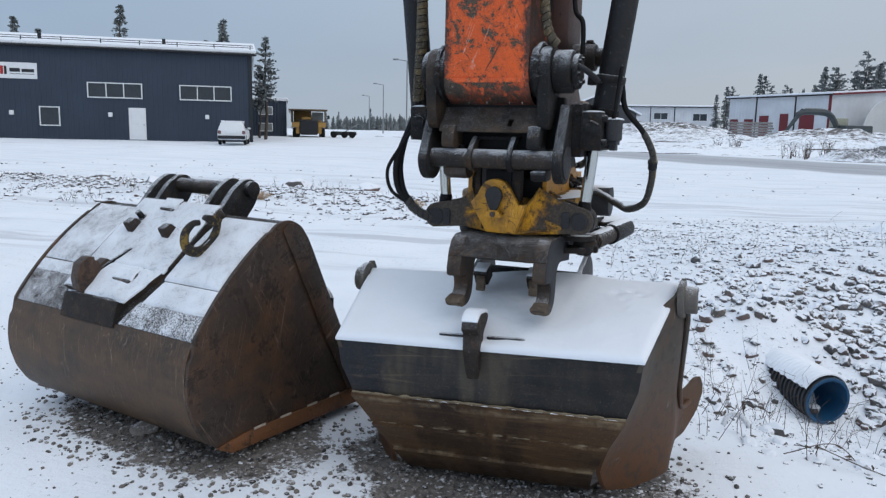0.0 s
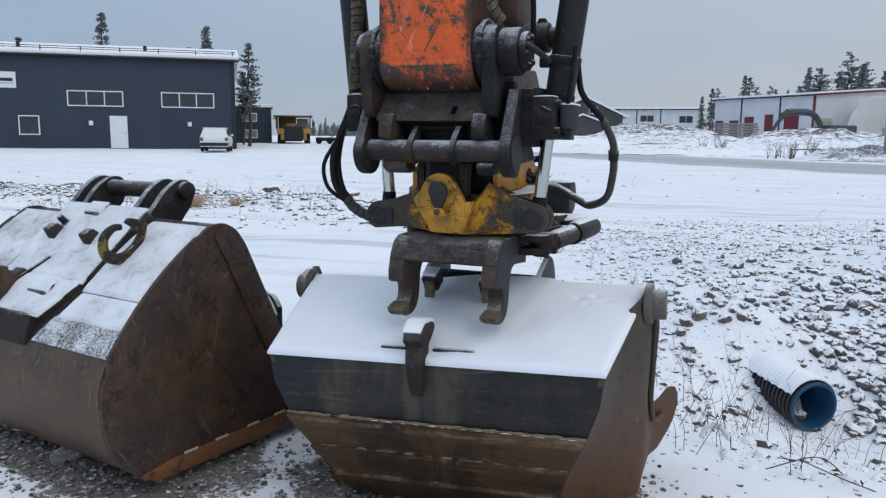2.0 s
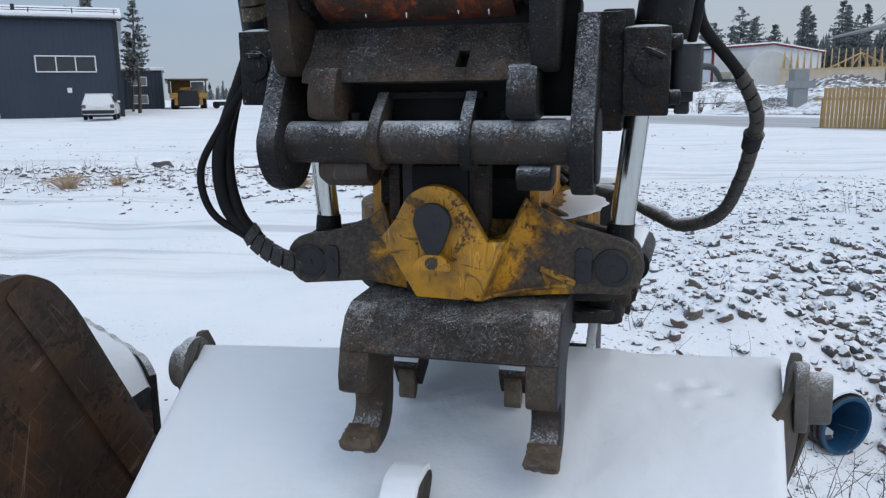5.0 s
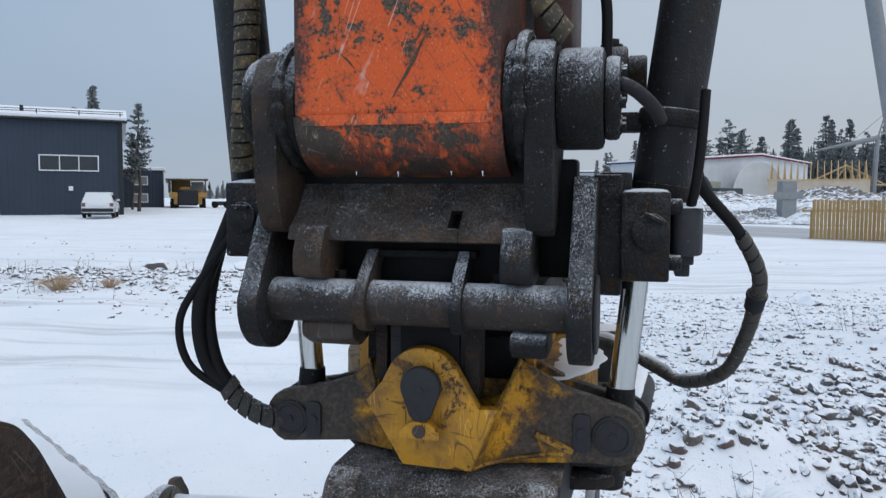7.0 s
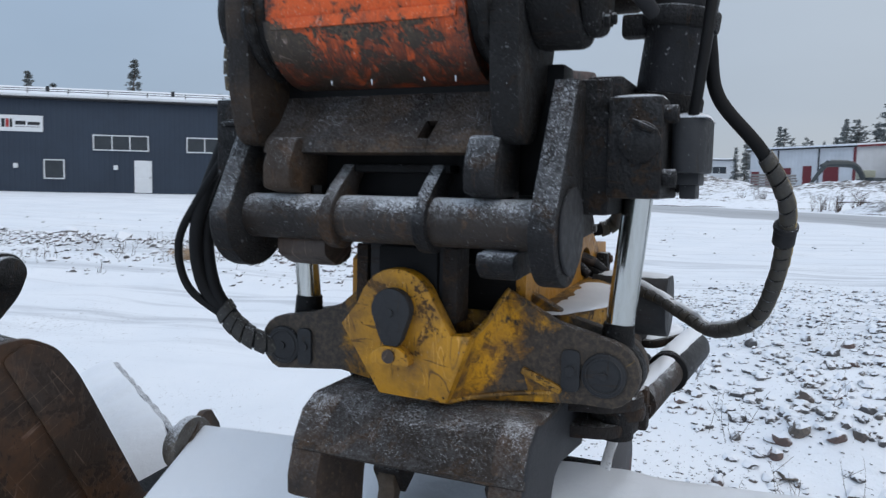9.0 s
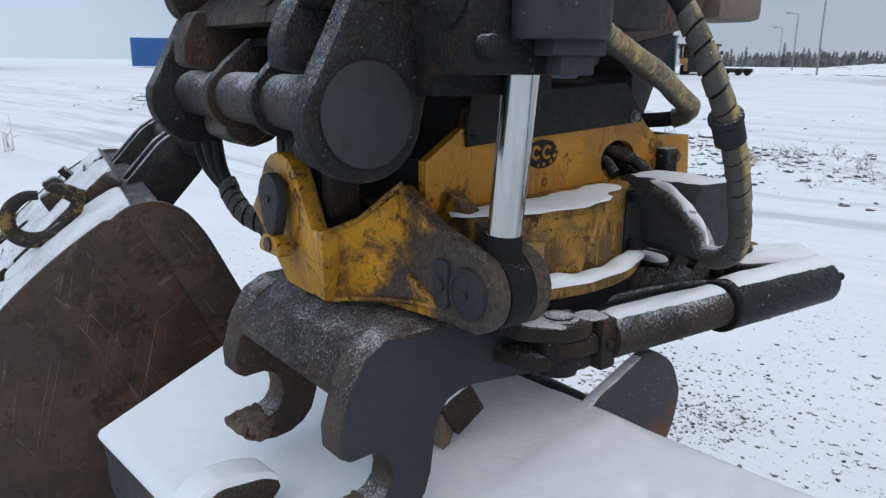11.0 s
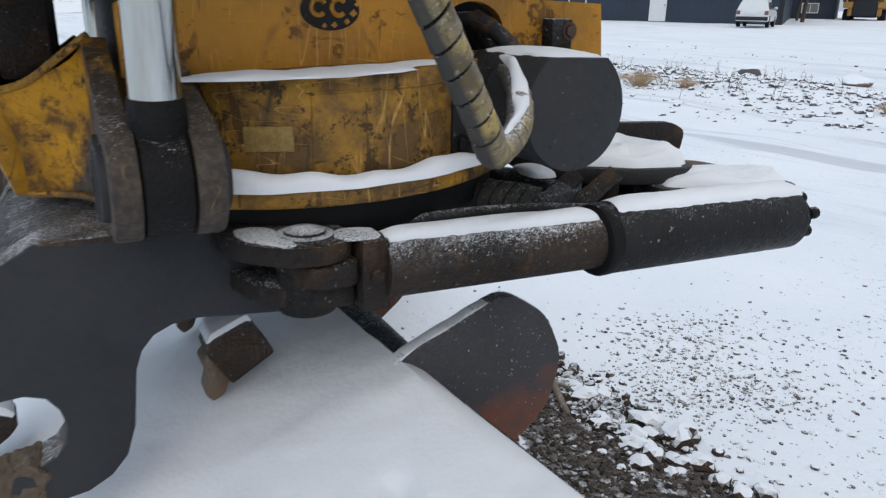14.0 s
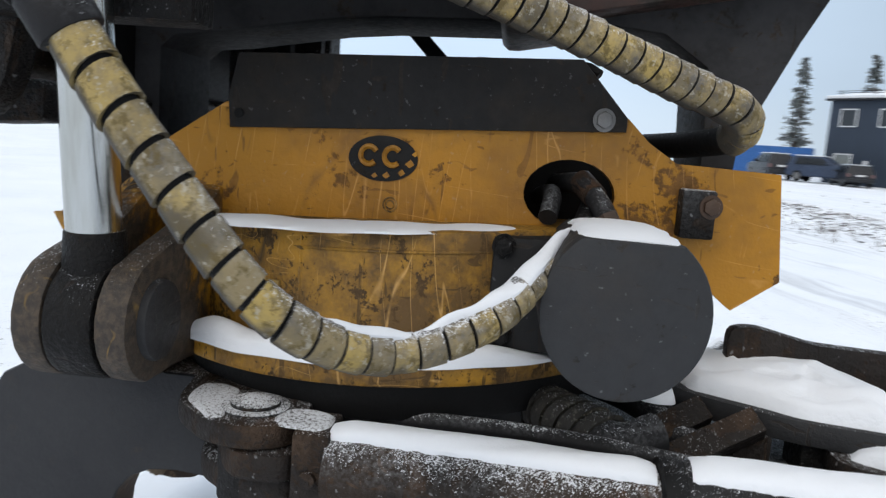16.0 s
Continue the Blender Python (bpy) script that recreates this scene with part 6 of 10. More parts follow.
def ear_beam_material(name="greasy_yellow_ear", reach=0.13, drop=0.0):
    """Yellow paint in the middle of the beam, scraped and greased black towards the pins."""
    n = Nodes(name)
    x, y, z = n.xyz(n.pos())
    big, fine = n.noise(11, 6, 0.7, distort=0.5), n.noise(90, 4, 0.7)
    far = n.math("ADD", n.math("ABSOLUTE", n.math("SUBTRACT", x, 0.03)), n.math("MULTIPLY", n.math("SUBTRACT", 1.44, z), drop))
    away = n.ramp(n.math("ADD", far, n.math("MULTIPLY", n.math("SUBTRACT", big, 0.5), 0.42)), reach, reach + 0.08)
    yellow = n.mix(n.ramp(big, 0.40, 0.60), (0.55, 0.262, 0.012), (0.20, 0.092, 0.016))
    yellow = n.mix(n.ramp(n.noise(38, 5, 0.75, distort=0.6), 0.50, 0.62, 0.0, 0.8), yellow, (0.10, 0.048, 0.014))
    black = n.mix(n.ramp(fine, 0.4, 0.65), (0.032, 0.027, 0.023), (0.078, 0.058, 0.042))
    col = n.mix(away, yellow, black)
    col = n.mix(n.math("MULTIPLY", lines(n, 26, (0.2, 0.8, 0.1), 0.012, 6.0, 0.48, 0.6), 0.8), col, (0.42, 0.25, 0.05))
    col = n.mix(n.ramp(n.noise(30, 5, 0.75), 0.55, 0.68), col, (0.03, 0.024, 0.02))
    col, f = frosted(n, col, 0.18)
    n.bump(n.math("ADD", fine, big), 0.5, 0.005)
    return n.done(col, 0.62, 0.0, 0.3)


M_EARPLATE = ear_beam_material("greasy_yellow_ear", 0.155)
M_HOOD = ear_beam_material("yellow_hood_paint", 0.165, 0.75)
M_BOLT = plain("zinc_bolt", (0.17, 0.17, 0.17), 0.5, 0.8, 0.3, 40, 0.1)
M_TYPE = plain("scuffed_type_plate", (0.26, 0.17, 0.055), 0.55, 0.1, 0.5, 60, 0.3)
rotator = tiltrotator()


def hook_material():
    """Grey painted outer face; the narrow front edges rusted brown and frosted."""
    n = Nodes("rusty_edged_hook_steel")
    x = n.xyz(n.pos())[0]
    big, fine = n.noise(9, 5, 0.7), n.noise(80, 4, 0.7)
    brown = n.mix(n.ramp(big, 0.35, 0.65), (0.022, 0.0165, 0.0135), (0.062, 0.039, 0.025))
    brown = n.mix(n.ramp(fine, 0.58, 0.72), brown, (0.12, 0.08, 0.05))
    brown, f = frosted(n, brown, 0.42)
    grey = n.mix(n.ramp(n.math("ADD", n.math("MULTIPLY", big, 0.6), n.math("MULTIPLY", fine, 0.4)), 0.35, 0.65), (0.022, 0.0235, 0.0275), (0.031, 0.0325, 0.036))
    grey = n.mix(n.ramp(n.noise(34, 5, 0.75), 0.62, 0.72, 0.0, 0.5), grey, (0.046, 0.036, 0.030))
    side = n.ramp(n.math("ADD", x, n.math("MULTIPLY", n.math("SUBTRACT", fine, 0.5), 0.006)), 0.2605, 0.2635)
    n.bump(n.math("ADD", fine, n.math("MULTIPLY", n.noise(190, 3, 0.6), 0.6)), 0.35, 0.004)
    return n.done(n.mix(side, brown, grey), 0.62, 0.0, 0.24)


SWING = Vector((0.374, 0.428, 1.243)), Vector((0.396, 0.755, 1.243)), Vector((0.422, 1.118, 1.243))


def bucket_hitch():
    h = thing("bucket_hitch", "dark steel bucket hitch with two open hooks", "hitch", ARM)
    hook = [(0.04, 1.288), (0.00, 1.266), (-0.03, 1.218), (-0.052, 1.145), (-0.050, 1.108), (-0.034, 1.098), (0.006, 1.100), (0.028, 1.092), (0.042, 1.072), (0.047, 1.048), (0.043, 1.026), (0.030, 1.009), (0.008, 0.999), (-0.018, 0.994), (-0.044, 0.990), (-0.053, 0.978), (-0.036, 0.962), (-0.010, 0.950), (0.025, 0.945), (0.062, 0.950), (0.092, 0.966), (0.113, 0.990), (0.126, 1.03), (0.131, 1.075), (0.135, 1.108), (0.144, 1.133), (0.160, 1.152), (0.184, 1.163), (0.215, 1.166), (0.38, 1.150), (0.40, 1.258), (0.30, 1.285)]
    for x0, x1 in ((-0.215, -0.145), (0.200, 0.268)):
        bm = bmesh.new()
        prism(bm, hook, 0, x0, x1, 0.007)
        part("hook", bm, M_HOOKS, h, "dark open hook worn at its tip")
        bm = bmesh.new()
        prism(bm, rounded([(-0.056, 0.982), (-0.038, 0.960), (-0.010, 0.949), (0.014, 0.952), (0.024, 0.985), (0.014, 1.004), (-0.020, 0.998), (-0.047, 0.993)], 0.01), 0, x0 - 0.002, x1 + 0.002, 0.006)
        bmesh.ops.subdivide_edges(bm, edges=bm.edges[:], cuts=4, use_grid_fill=True)
        bmesh.ops.triangulate(bm, faces=bm.faces[:])
        for v in bm.verts:
            v.co += noise.noise_vector(v.co * 55) * 0.006 + noise.noise_vector(v.co * 140) * 0.003
        part("hook_tip", bm, M_TIP, h, "hook tip caked with pale crusty mud")
    bm = bmesh.new()
    prism(bm, [(0.20, 1.292), (0.05, 1.290), (0.00, 1.262), (-0.03, 1.215), (-0.040, 1.198), (-0.03, 1.190), (0.03, 1.195), (0.20, 1.195)], 0, -0.214, 0.267, 0.006)
    part("cross_beam", bm, M_BEAM, h, "frost-speckled cross beam")
    bm = bmesh.new()
    block(bm, (-0.205, 0.15, 1.17), (0.26, 0.62, 1.285), 0.01)
    part("body", bm, M_HITCH, h)
    # lug, swing cylinder and its mounts on the outer side
    bm = bmesh.new()
    prism(bm, rounded([(0.255, 0.235), (0.345, 0.250), (0.395, 0.30), (0.405, 0.35), (0.385, 0.388), (0.33, 0.395), (0.255, 0.38)], 0.02), 2, 1.262, 1.288, 0.006)
    part("cylinder_lug", bm, M_BROWN, h)
    bm = bmesh.new()
    prism(bm, rounded([(0.255, 0.255), (0.34, 0.275), (0.385, 0.33), (0.39, 0.392), (0.255, 0.39)], 0.02), 2, 1.200, 1.228, 0.006)
    part("cylinder_lug", bm, M_BROWN, h)
    bm = bmesh.new()
    rod(bm, (0.347, 0.338, 1.19), (0.347, 0.338, 1.291), 0.037, seg=28, bevel=0.004)
    rod(bm, (0.347, 0.338, 1.289), (0.347, 0.338, 1.295), 0.026, seg=28, bevel=0.002)
    part("lug_pin", bm, M_BLACK_FROST, h)
    bm = bmesh.new()
    prism(bm, rounded([(0.295, 0.312), (0.36, 0.302), (0.404, 0.335), (0.402, 0.39), (0.34, 0.40), (0.295, 0.39)], 0.018), 2, 1.231, 1.260, 0.006)
    part("knuckle", bm, M_BROWN, h)
    bm = bmesh.new()
    block(bm, (0.335, 0.392, 1.194), (0.402, 0.430, 1.286), 0.006)
    rod(bm, (0.402, 0.410, 1.240), (0.407, 0.410, 1.240), 0.0085, seg=14)
    part("clevis", bm, M_BROWN, h)
    A, B, D = SWING
    bm = bmesh.new()
    rod(bm, A, B, 0.042, 0.041, seg=32)
    part("sleeve", bm, M_BROWN_FROST, h)
    bm = bmesh.new()
    rod(bm, B - Vector((0, 0.012, 0)), B + Vector((0, 0.012, 0)), 0.053, seg=32, bevel=0.006)
    part("collar", bm, M_RUBBER, h)
    bm = bmesh.new()
    rod(bm, B + Vector((0, 0.010, 0)), D, 0.052, 0.050, seg=36, bevel=0.006)
    part("cylinder_tube", bm, M_TUBE, h)
    bm = bmesh.new()
    rod(bm, D, D + Vector((0, 0.022, -0.002)), 0.038, 0.034, seg=24, bevel=0.006)
    for k in range(5):
        w = radians(72 * k + 20)
        rod(bm, D + Vector((0.028 * math.cos(w), 0.018, 0.028 * math.sin(w))), D + Vector((0.028 * math.cos(w), 0.036, 0.028 * math.sin(w))), 0.010, seg=10, bevel=0.002)
    pieces("end_nut", bm, M_BLACK, h)
    # low frame at the back with its plates, prongs and hose stubs
    def plate(name, pts, z0, z1, mat, label=""):
        bm = bmesh.new()
        prism(bm, rounded(pts, 0.03), 2, z0, z1, 0.006)
        part(name, bm, mat, h, label)
    plate("rear_frame", [(0.04, 0.62), (0.30, 0.66), (0.335, 0.80), (0.33, 0.93), (0.26, 0.99), (0.06, 0.95)], 1.222, 1.250, M_BLACK)
    plate("rear_tongue", [(0.06, 0.80), (0.22, 0.79), (0.295, 0.90), (0.318, 1.0), (0.295, 1.035), (0.12, 1.03)], 1.286, 1.313, M_HITCH, "smooth dark tongue plate")
    plate("outer_plate", [(0.22, 0.95), (0.335, 0.93), (0.39, 1.06), (0.41, 1.14), (0.39, 1.180), (0.33, 1.185), (0.24, 1.12)], 1.262, 1.286, M_BROWN, "brown plate end beside the cylinder")
    plate("rear_tab", [(0.13, 1.04), (0.235, 1.02), (0.25, 1.15), (0.22, 1.19), (0.15, 1.17)], 1.262, 1.284, M_RUST_BRIGHT, "orange-brown tab")
    for y0, y1, mat in ((0.845, 0.885, M_BROWN), (0.915, 0.945, M_BLACK), (0.965, 0.99, M_BROWN)):
        bm = bmesh.new()
        block(bm, (0.235, y0, 1.246), (0.285, y1, 1.288), 0.004)
        part("plate_leg", bm, mat, h)
    for p, q in (((0.29, 0.865, 1.305), (0.305, 0.765, 1.252)), ((0.25, 0.82, 1.30), (0.27, 0.735, 1.255))):
        bm = bmesh.new()
        rod(bm, p, q, 0.020, seg=4)
        part("slant_web", bm, M_BROWN, h, "slanting brown web")
    bm = bmesh.new()
    prism(bm, rounded([(0.86, 1.30), (1.08, 1.296), (1.122, 1.305), (1.130, 1.346), (1.095, 1.362), (0.96, 1.368), (0.89, 1.384), (0.86, 1.38)], 0.014), 0, 0.150, 0.172, 0.005)
    part("rear_fin", bm, M_BROWN, h, "dark brown upright fin")
    bm = bmesh.new()
    tube(bm, spline([(0.18, 0.60, 1.275), (0.27, 0.66, 1.285), (0.315, 0.715, 1.275), (0.30, 0.76, 1.285)], 6), 0.023, 12)
    tube(bm, spline([(0.10, 0.70, 1.28), (0.20, 0.76, 1.285), (0.28, 0.80, 1.265)], 6), 0.020, 12)
    tube(bm, spline([(0.30, 0.44, 1.270), (0.325, 0.56, 1.282), (0.335, 0.68, 1.280), (0.335, 0.79, 1.268)], 6), 0.010, 10)
    pieces("hose_stub", bm, M_RUBBER_FROST, h)
    bm = bmesh.new()
    wraps(bm, spline([(0.20, 0.612, 1.278), (0.27, 0.66, 1.285), (0.315, 0.715, 1.275)], 8), 0.027, 0.018)
    pieces("guard_turn", bm, M_WRAP_DARK, h, "", True)
    return h


M_BEAM = painted("frost_speckled_brown_steel", (0.034, 0.026, 0.021), (0.095, 0.060, 0.037), wear=0.5, dirt=(0.018, 0.0145, 0.012), dirty=0.45, rough=0.65, frost=0.34, scale=12, specks=0.2, spec=0.22, crust=0.8)
M_TIP = painted("mud_caked_hook_tip", (0.17, 0.13, 0.095), (0.22, 0.18, 0.14), wear=0.5, dirt=(0.06, 0.042, 0.03), dirty=0.5, rough=0.85, scale=22, metal_under=0.0, crust=0.8, spec=0.2)
M_HOOKS = hook_material()
hitch = bucket_hitch()


def hose(name, label, pts, r, wrap=None, pitch=0.03, inner=None, slant=0.35, ends=None):
    h = thing(name, label, "hydraulic hose", ARM)
    line = spline(pts, 12)
    bm = bmesh.new()
    tube(bm, resampled(line, 0.012), r * (0.8 if wrap else 1.0), 14)
    part("hose_body", bm, inner or M_RUBBER, h)
    if wrap:
        a, b = ends or (0.0, 1.0)
        k = len(line)
        sub = line[int(a * (k - 1)):int(b * (k - 1)) + 1]
        bm = bmesh.new()
        wraps(bm, sub, r, pitch, slant=slant)
        pieces("guard_turn", bm, wrap, h, "", True)
    return h


HOSE_MAIN = [(0.505, 0.205, 2.06), (0.512, 0.220, 1.965), (0.529, 0.236, 1.882), (0.605, 0.253, 1.788), (0.650, 0.268, 1.700), (0.652, 0.315, 1.630), (0.640, 0.370, 1.545), (0.606, 0.435, 1.452), (0.525, 0.500, 1.409), (0.458, 0.570, 1.424), (0.378, 0.618, 1.458), (0.279, 0.655, 1.478), (0.170, 0.682, 1.514)]
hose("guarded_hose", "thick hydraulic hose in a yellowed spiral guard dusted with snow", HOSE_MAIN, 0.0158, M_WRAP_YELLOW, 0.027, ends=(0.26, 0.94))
def hose_clip():
    c = thing("hose_clip", "small black clip round the guarded hose", "clip", ARM)
    for p, q, r in (((0.6515, 0.304, 1.645), (0.6490, 0.320, 1.620), 0.0205), ((0.6525, 0.296, 1.655), (0.6515, 0.302, 1.647), 0.0225)):
        bm = bmesh.new()
        rod(bm, p, q, r, seg=20, bevel=0.002)
        part("band", bm, M_RUBBER_FROST, c)


hose_clip()
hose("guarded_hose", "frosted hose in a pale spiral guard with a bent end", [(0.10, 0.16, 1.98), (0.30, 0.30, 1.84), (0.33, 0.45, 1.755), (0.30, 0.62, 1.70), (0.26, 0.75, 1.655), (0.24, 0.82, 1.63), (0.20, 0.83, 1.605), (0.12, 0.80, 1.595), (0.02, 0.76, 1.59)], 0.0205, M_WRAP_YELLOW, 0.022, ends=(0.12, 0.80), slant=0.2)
hose("guarded_hose", "brown spiral-guarded hose along the cylinder", [(-0.425, 0.06, 2.75), (-0.405, 0.05, 2.35), (-0.41, 0.05, 2.10), (-0.425, 0.06, 1.96), (-0.43, 0.08, 1.89)], 0.026, M_WRAP_BROWN, 0.030, slant=0.15)
hose("guarded_hose", "brown guarded hose that ends on the pin hub", [(0.18, -0.02, 2.75), (0.20, -0.03, 2.40), (0.225, -0.05, 2.22), (0.275, -0.045, 2.135)], 0.021, M_WRAP_BROWN, 0.030, slant=0.4)
hose("thin_hose", "thin black hydraulic hose", [(0.27, 0.20, 2.5), (0.29, 0.18, 2.32), (0.33, 0.16, 2.26), (0.335, 0.16, 2.12)], 0.011)
hose("thin_hose", "thin black grease hose along the pin hub", [(0.368, -0.05, 2.055), (0.395, -0.055, 2.04), (0.425, -0.02, 2.015), (0.44, 0.03, 1.995)], 0.0125, inner=M_RUBBER_FROST)
hose("thin_hose", "thin black hose beside the tilt cylinder", [(0.522, 0.11, 2.06), (0.515, 0.09, 1.96), (0.505, 0.09, 1.87), (0.49, 0.12, 1.80)], 0.0095)
hose("thin_hose", "slack black hydraulic hose", [(-0.435, 0.10, 1.90), (-0.475, 0.07, 1.78), (-0.535, 0.06, 1.62), (-0.53, 0.07, 1.49), (-0.47, 0.09, 1.415)], 0.016)
hose("thin_hose", "slack black hydraulic hose", [(-0.445, 0.10, 1.88), (-0.50, 0.09, 1.74), (-0.525, 0.08, 1.60), (-0.505, 0.08, 1.48), (-0.455, 0.09, 1.41)], 0.014)
hose("thin_hose", "slack thin black hose", [(-0.45, 0.06, 1.78), (-0.52, 0.05, 1.68), (-0.58, 0.05, 1.58), (-0.565, 0.06, 1.48), (-0.48, 0.08, 1.415)], 0.009)
hose("guarded_hose", "short hose bundle in a dark spiral guard", [(-0.485, 0.085, 1.435), (-0.46, 0.09, 1.40), (-0.41, 0.105, 1.365), (-0.36, 0.15, 1.345), (-0.27, 0.25, 1.34)], 0.024, M_WRAP_DARK, 0.026, ends=(0.0, 0.75))


# ---- the dark grey hall across the yard: x along its front from its right corner, y into it ----
HALL = Matrix.Translation((-15.74, 52.67, 0.0)) @ Matrix.Rotation(radians(17.5), 4, "Z")


def cladding_material(name, col, pitch=3.2, axis=0):
    n = Nodes(name)
    s = n.xyz(n.pos())
    tri = n.math("PINGPONG", n.math("MULTIPLY", s[axis], pitch), 0.5)
    dirt = n.noise(0.5, 4, 0.6)
    c = n.mix(n.ramp(dirt, 0.3, 0.7), col, tuple(x * 1.22 for x in col))
    n.bump(n.ramp(tri, 0.1, 0.2), 0.5, 0.03)
    return n.done(c, 0.55, 0.0, 0.3)


M_HALL = cladding_material("dark_grey_cladding", (0.025, 0.036, 0.055))
M_WHITE = plain("white_painted_frame", (0.66, 0.68, 0.70), 0.5, 0, 0.06, 3, 0.05)
M_GLASS = plain("dark_window_glass", (0.035, 0.042, 0.05), 0.12, 0, 0.2, 1.5, 0.0)
M_GLASS_PALE = plain("curtained_window_glass", (0.20, 0.22, 0.22), 0.15, 0, 0.25, 1.2, 0.0)
M_TRIM = plain("black_sheet_trim", (0.018, 0.020, 0.024), 0.45, 0, 0.1, 4, 0.05)


def window_at(parent, x, z0, z1, w, panes=1, glass=None, depth=0.0):
    win = part("window", bmesh.new(), None, parent)
    t = 0.07
    for a, b, c, d in ((x - w / 2, x + w / 2, z1 - t, z1), (x - w / 2, x + w / 2, z0, z0 + t), (x - w / 2, x - w / 2 + t, z0 + t, z1 - t), (x + w / 2 - t, x + w / 2, z0 + t, z1 - t)):
        bm = bmesh.new()
        block(bm, (a, depth - 0.10, c), (b, depth + 0.02, d), 0.008, 1)
        part("frame_bar", bm, M_WHITE, win)
    for i in range(panes):
        a = x - w / 2 + t + (w - 2 * t) * i / panes
        b = x - w / 2 + t + (w - 2 * t) * (i + 1) / panes
        if i:
            bm = bmesh.new()
            block(bm, (a - 0.03, depth - 0.09, z0 + t), (a + 0.03, depth + 0.02, z1 - t), 0.006, 1)
            part("frame_bar", bm, M_WHITE, win)
        bm = bmesh.new()
        block(bm, (a, depth - 0.04, z0 + t), (b, depth - 0.03, z1 - t), 0)
        part("pane", bm, glass or M_GLASS, win, smooth=False)


def grey_hall():
    h = thing("dark_hall", "long dark grey clad hall with white windows and snowy roof", "building", HALL)
    W, D, Z0, Z1 = 29.3, 22.0, 0.2, 6.75
    bm = bmesh.new()
    block(bm, (-W, 0, Z0), (0, 0.25, Z1 + 0.1), 0)
    part("front_wall", bm, M_HALL, h, smooth=False)
    bm = bmesh.new()
    prism(bm, [(0.25, Z0), (D, Z0), (D, Z1 + 0.1), (D / 2, Z1 + 1.6), (0.25, Z1 + 0.1)], 0, -0.25, 0, 0)
    part("gable_wall", bm, M_HALL, h, smooth=False)
    bm = bmesh.new()
    prism(bm, [(0.25, Z0), (D, Z0), (D, Z1 + 0.1), (D / 2, Z1 + 1.6), (0.25, Z1 + 0.1)], 0, -W, -W + 0.25, 0)
    part("gable_wall", bm, M_HALL, h, smooth=False)
    bm = bmesh.new()
    block(bm, (-W + 0.25, D - 0.25, Z0), (-0.25, D, Z1 + 0.1), 0)
    part("rear_wall", bm, M_HALL, h, smooth=False)
    bm = bmesh.new()
    prism(bm, [(-0.35, Z1 + 0.10), (D / 2, Z1 + 1.75), (D + 0.35, Z1 + 0.10), (D + 0.35, Z1 + 0.22), (D / 2, Z1 + 1.90), (-0.35, Z1 + 0.24)], 0, -W - 0.3, 0.3, 0)
    roof = part("roof", bm, M_SNOW, h, "snow-covered roof", smooth=False)
    bm = bmesh.new()
    for i in range(150):
        x = -W - 0.2 + (W + 0.4) * i / 149
        block(bm, (x - 0.05, -0.42, Z1 + 0.02), (x + 0.05, -0.36, Z1 + 0.20), 0)
    ridges = part("roof_ribbing", bm, M_WHITE, roof, smooth=False)
    ridges["kind"] = "stuff"
    # two-pipe snow guard above the eaves, on short posts
    bm = bmesh.new()
    for dz in (0.13, 0.26):
        rod(bm, (-W, 0.55, Z1 + 0.38 + dz), (0.1, 0.55, Z1 + 0.38 + dz), 0.022, seg=6)
    part("snow_guard_pipe", bm, M_TRIM, roof, smooth=False)
    for i in range(13):
        x = -W + 0.3 + (W - 0.4) * i / 12
        bm = bmesh.new()
        block(bm, (x - 0.03, 0.52, Z1 + 0.34), (x + 0.03, 0.58, Z1 + 0.68), 0)
        part("snow_guard_post", bm, M_TRIM, roof, smooth=False)
    bm = bmesh.new()
    block(bm, (-W - 0.3, -0.34, Z1 - 0.10), (0.32, -0.02, Z1 + 0.09), 0.02, 1)
    part("eaves_trim", bm, M_TRIM, h, smooth=False)
    bm = bmesh.new()
    rod(bm, (-W, -0.40, Z1 - 0.02), (0.2, -0.40, Z1 - 0.02), 0.07, seg=10)
    part("gutter", bm, M_TRIM, h)
    for x in (-0.12,):
        bm = bmesh.new()
        block(bm, (x - 0.1, -0.10, Z0), (x + 0.1, -0.002, Z1), 0.01, 1)
        part("downpipe", bm, M_TRIM, h)
    window_at(h, -3.11, 3.52, 4.54, 3.42, 3)
    window_at(h, -8.90, 3.52, 4.54, 3.42, 3)
    window_at(h, -12.95, 1.62, 2.88, 1.24, 1)
    window_at(h, -19.2, 4.85, 6.1, 1.2, 1, M_GLASS_PALE)
    window_at(h, -21.7, 4.85, 6.1, 1.2, 1, M_GLASS_PALE)
    window_at(h, -25.2, 4.85, 6.1, 1.2, 1)
    window_at(h, -27.9, 4.85, 6.1, 1.2, 1)
    window_at(h, -27.95, 1.85, 3.0, 1.25, 1, M_GLASS_PALE)
    door = part("door", bmesh.new(), None, h, "white door")
    bm = bmesh.new()
    block(bm, (-8.10, -0.10, 0.80), (-7.02, -0.005, 2.92), 0.01, 1)
    part("door_frame", bm, M_WHITE, door)
    for z0, z1 in ((0.95, 1.75), (1.85, 2.75)):
        bm = bmesh.new()
        block(bm, (-7.93, -0.125, z0), (-7.19, -0.10, z1), 0.01, 1)
        part("door_panel", bm, M_WHITE, door)
    bm = bmesh.new()
    rod(bm, (-7.13, -0.16, 1.80), (-7.13, -0.10, 1.80), 0.03, seg=10)
    part("door_handle", bm, M_TRIM, door)
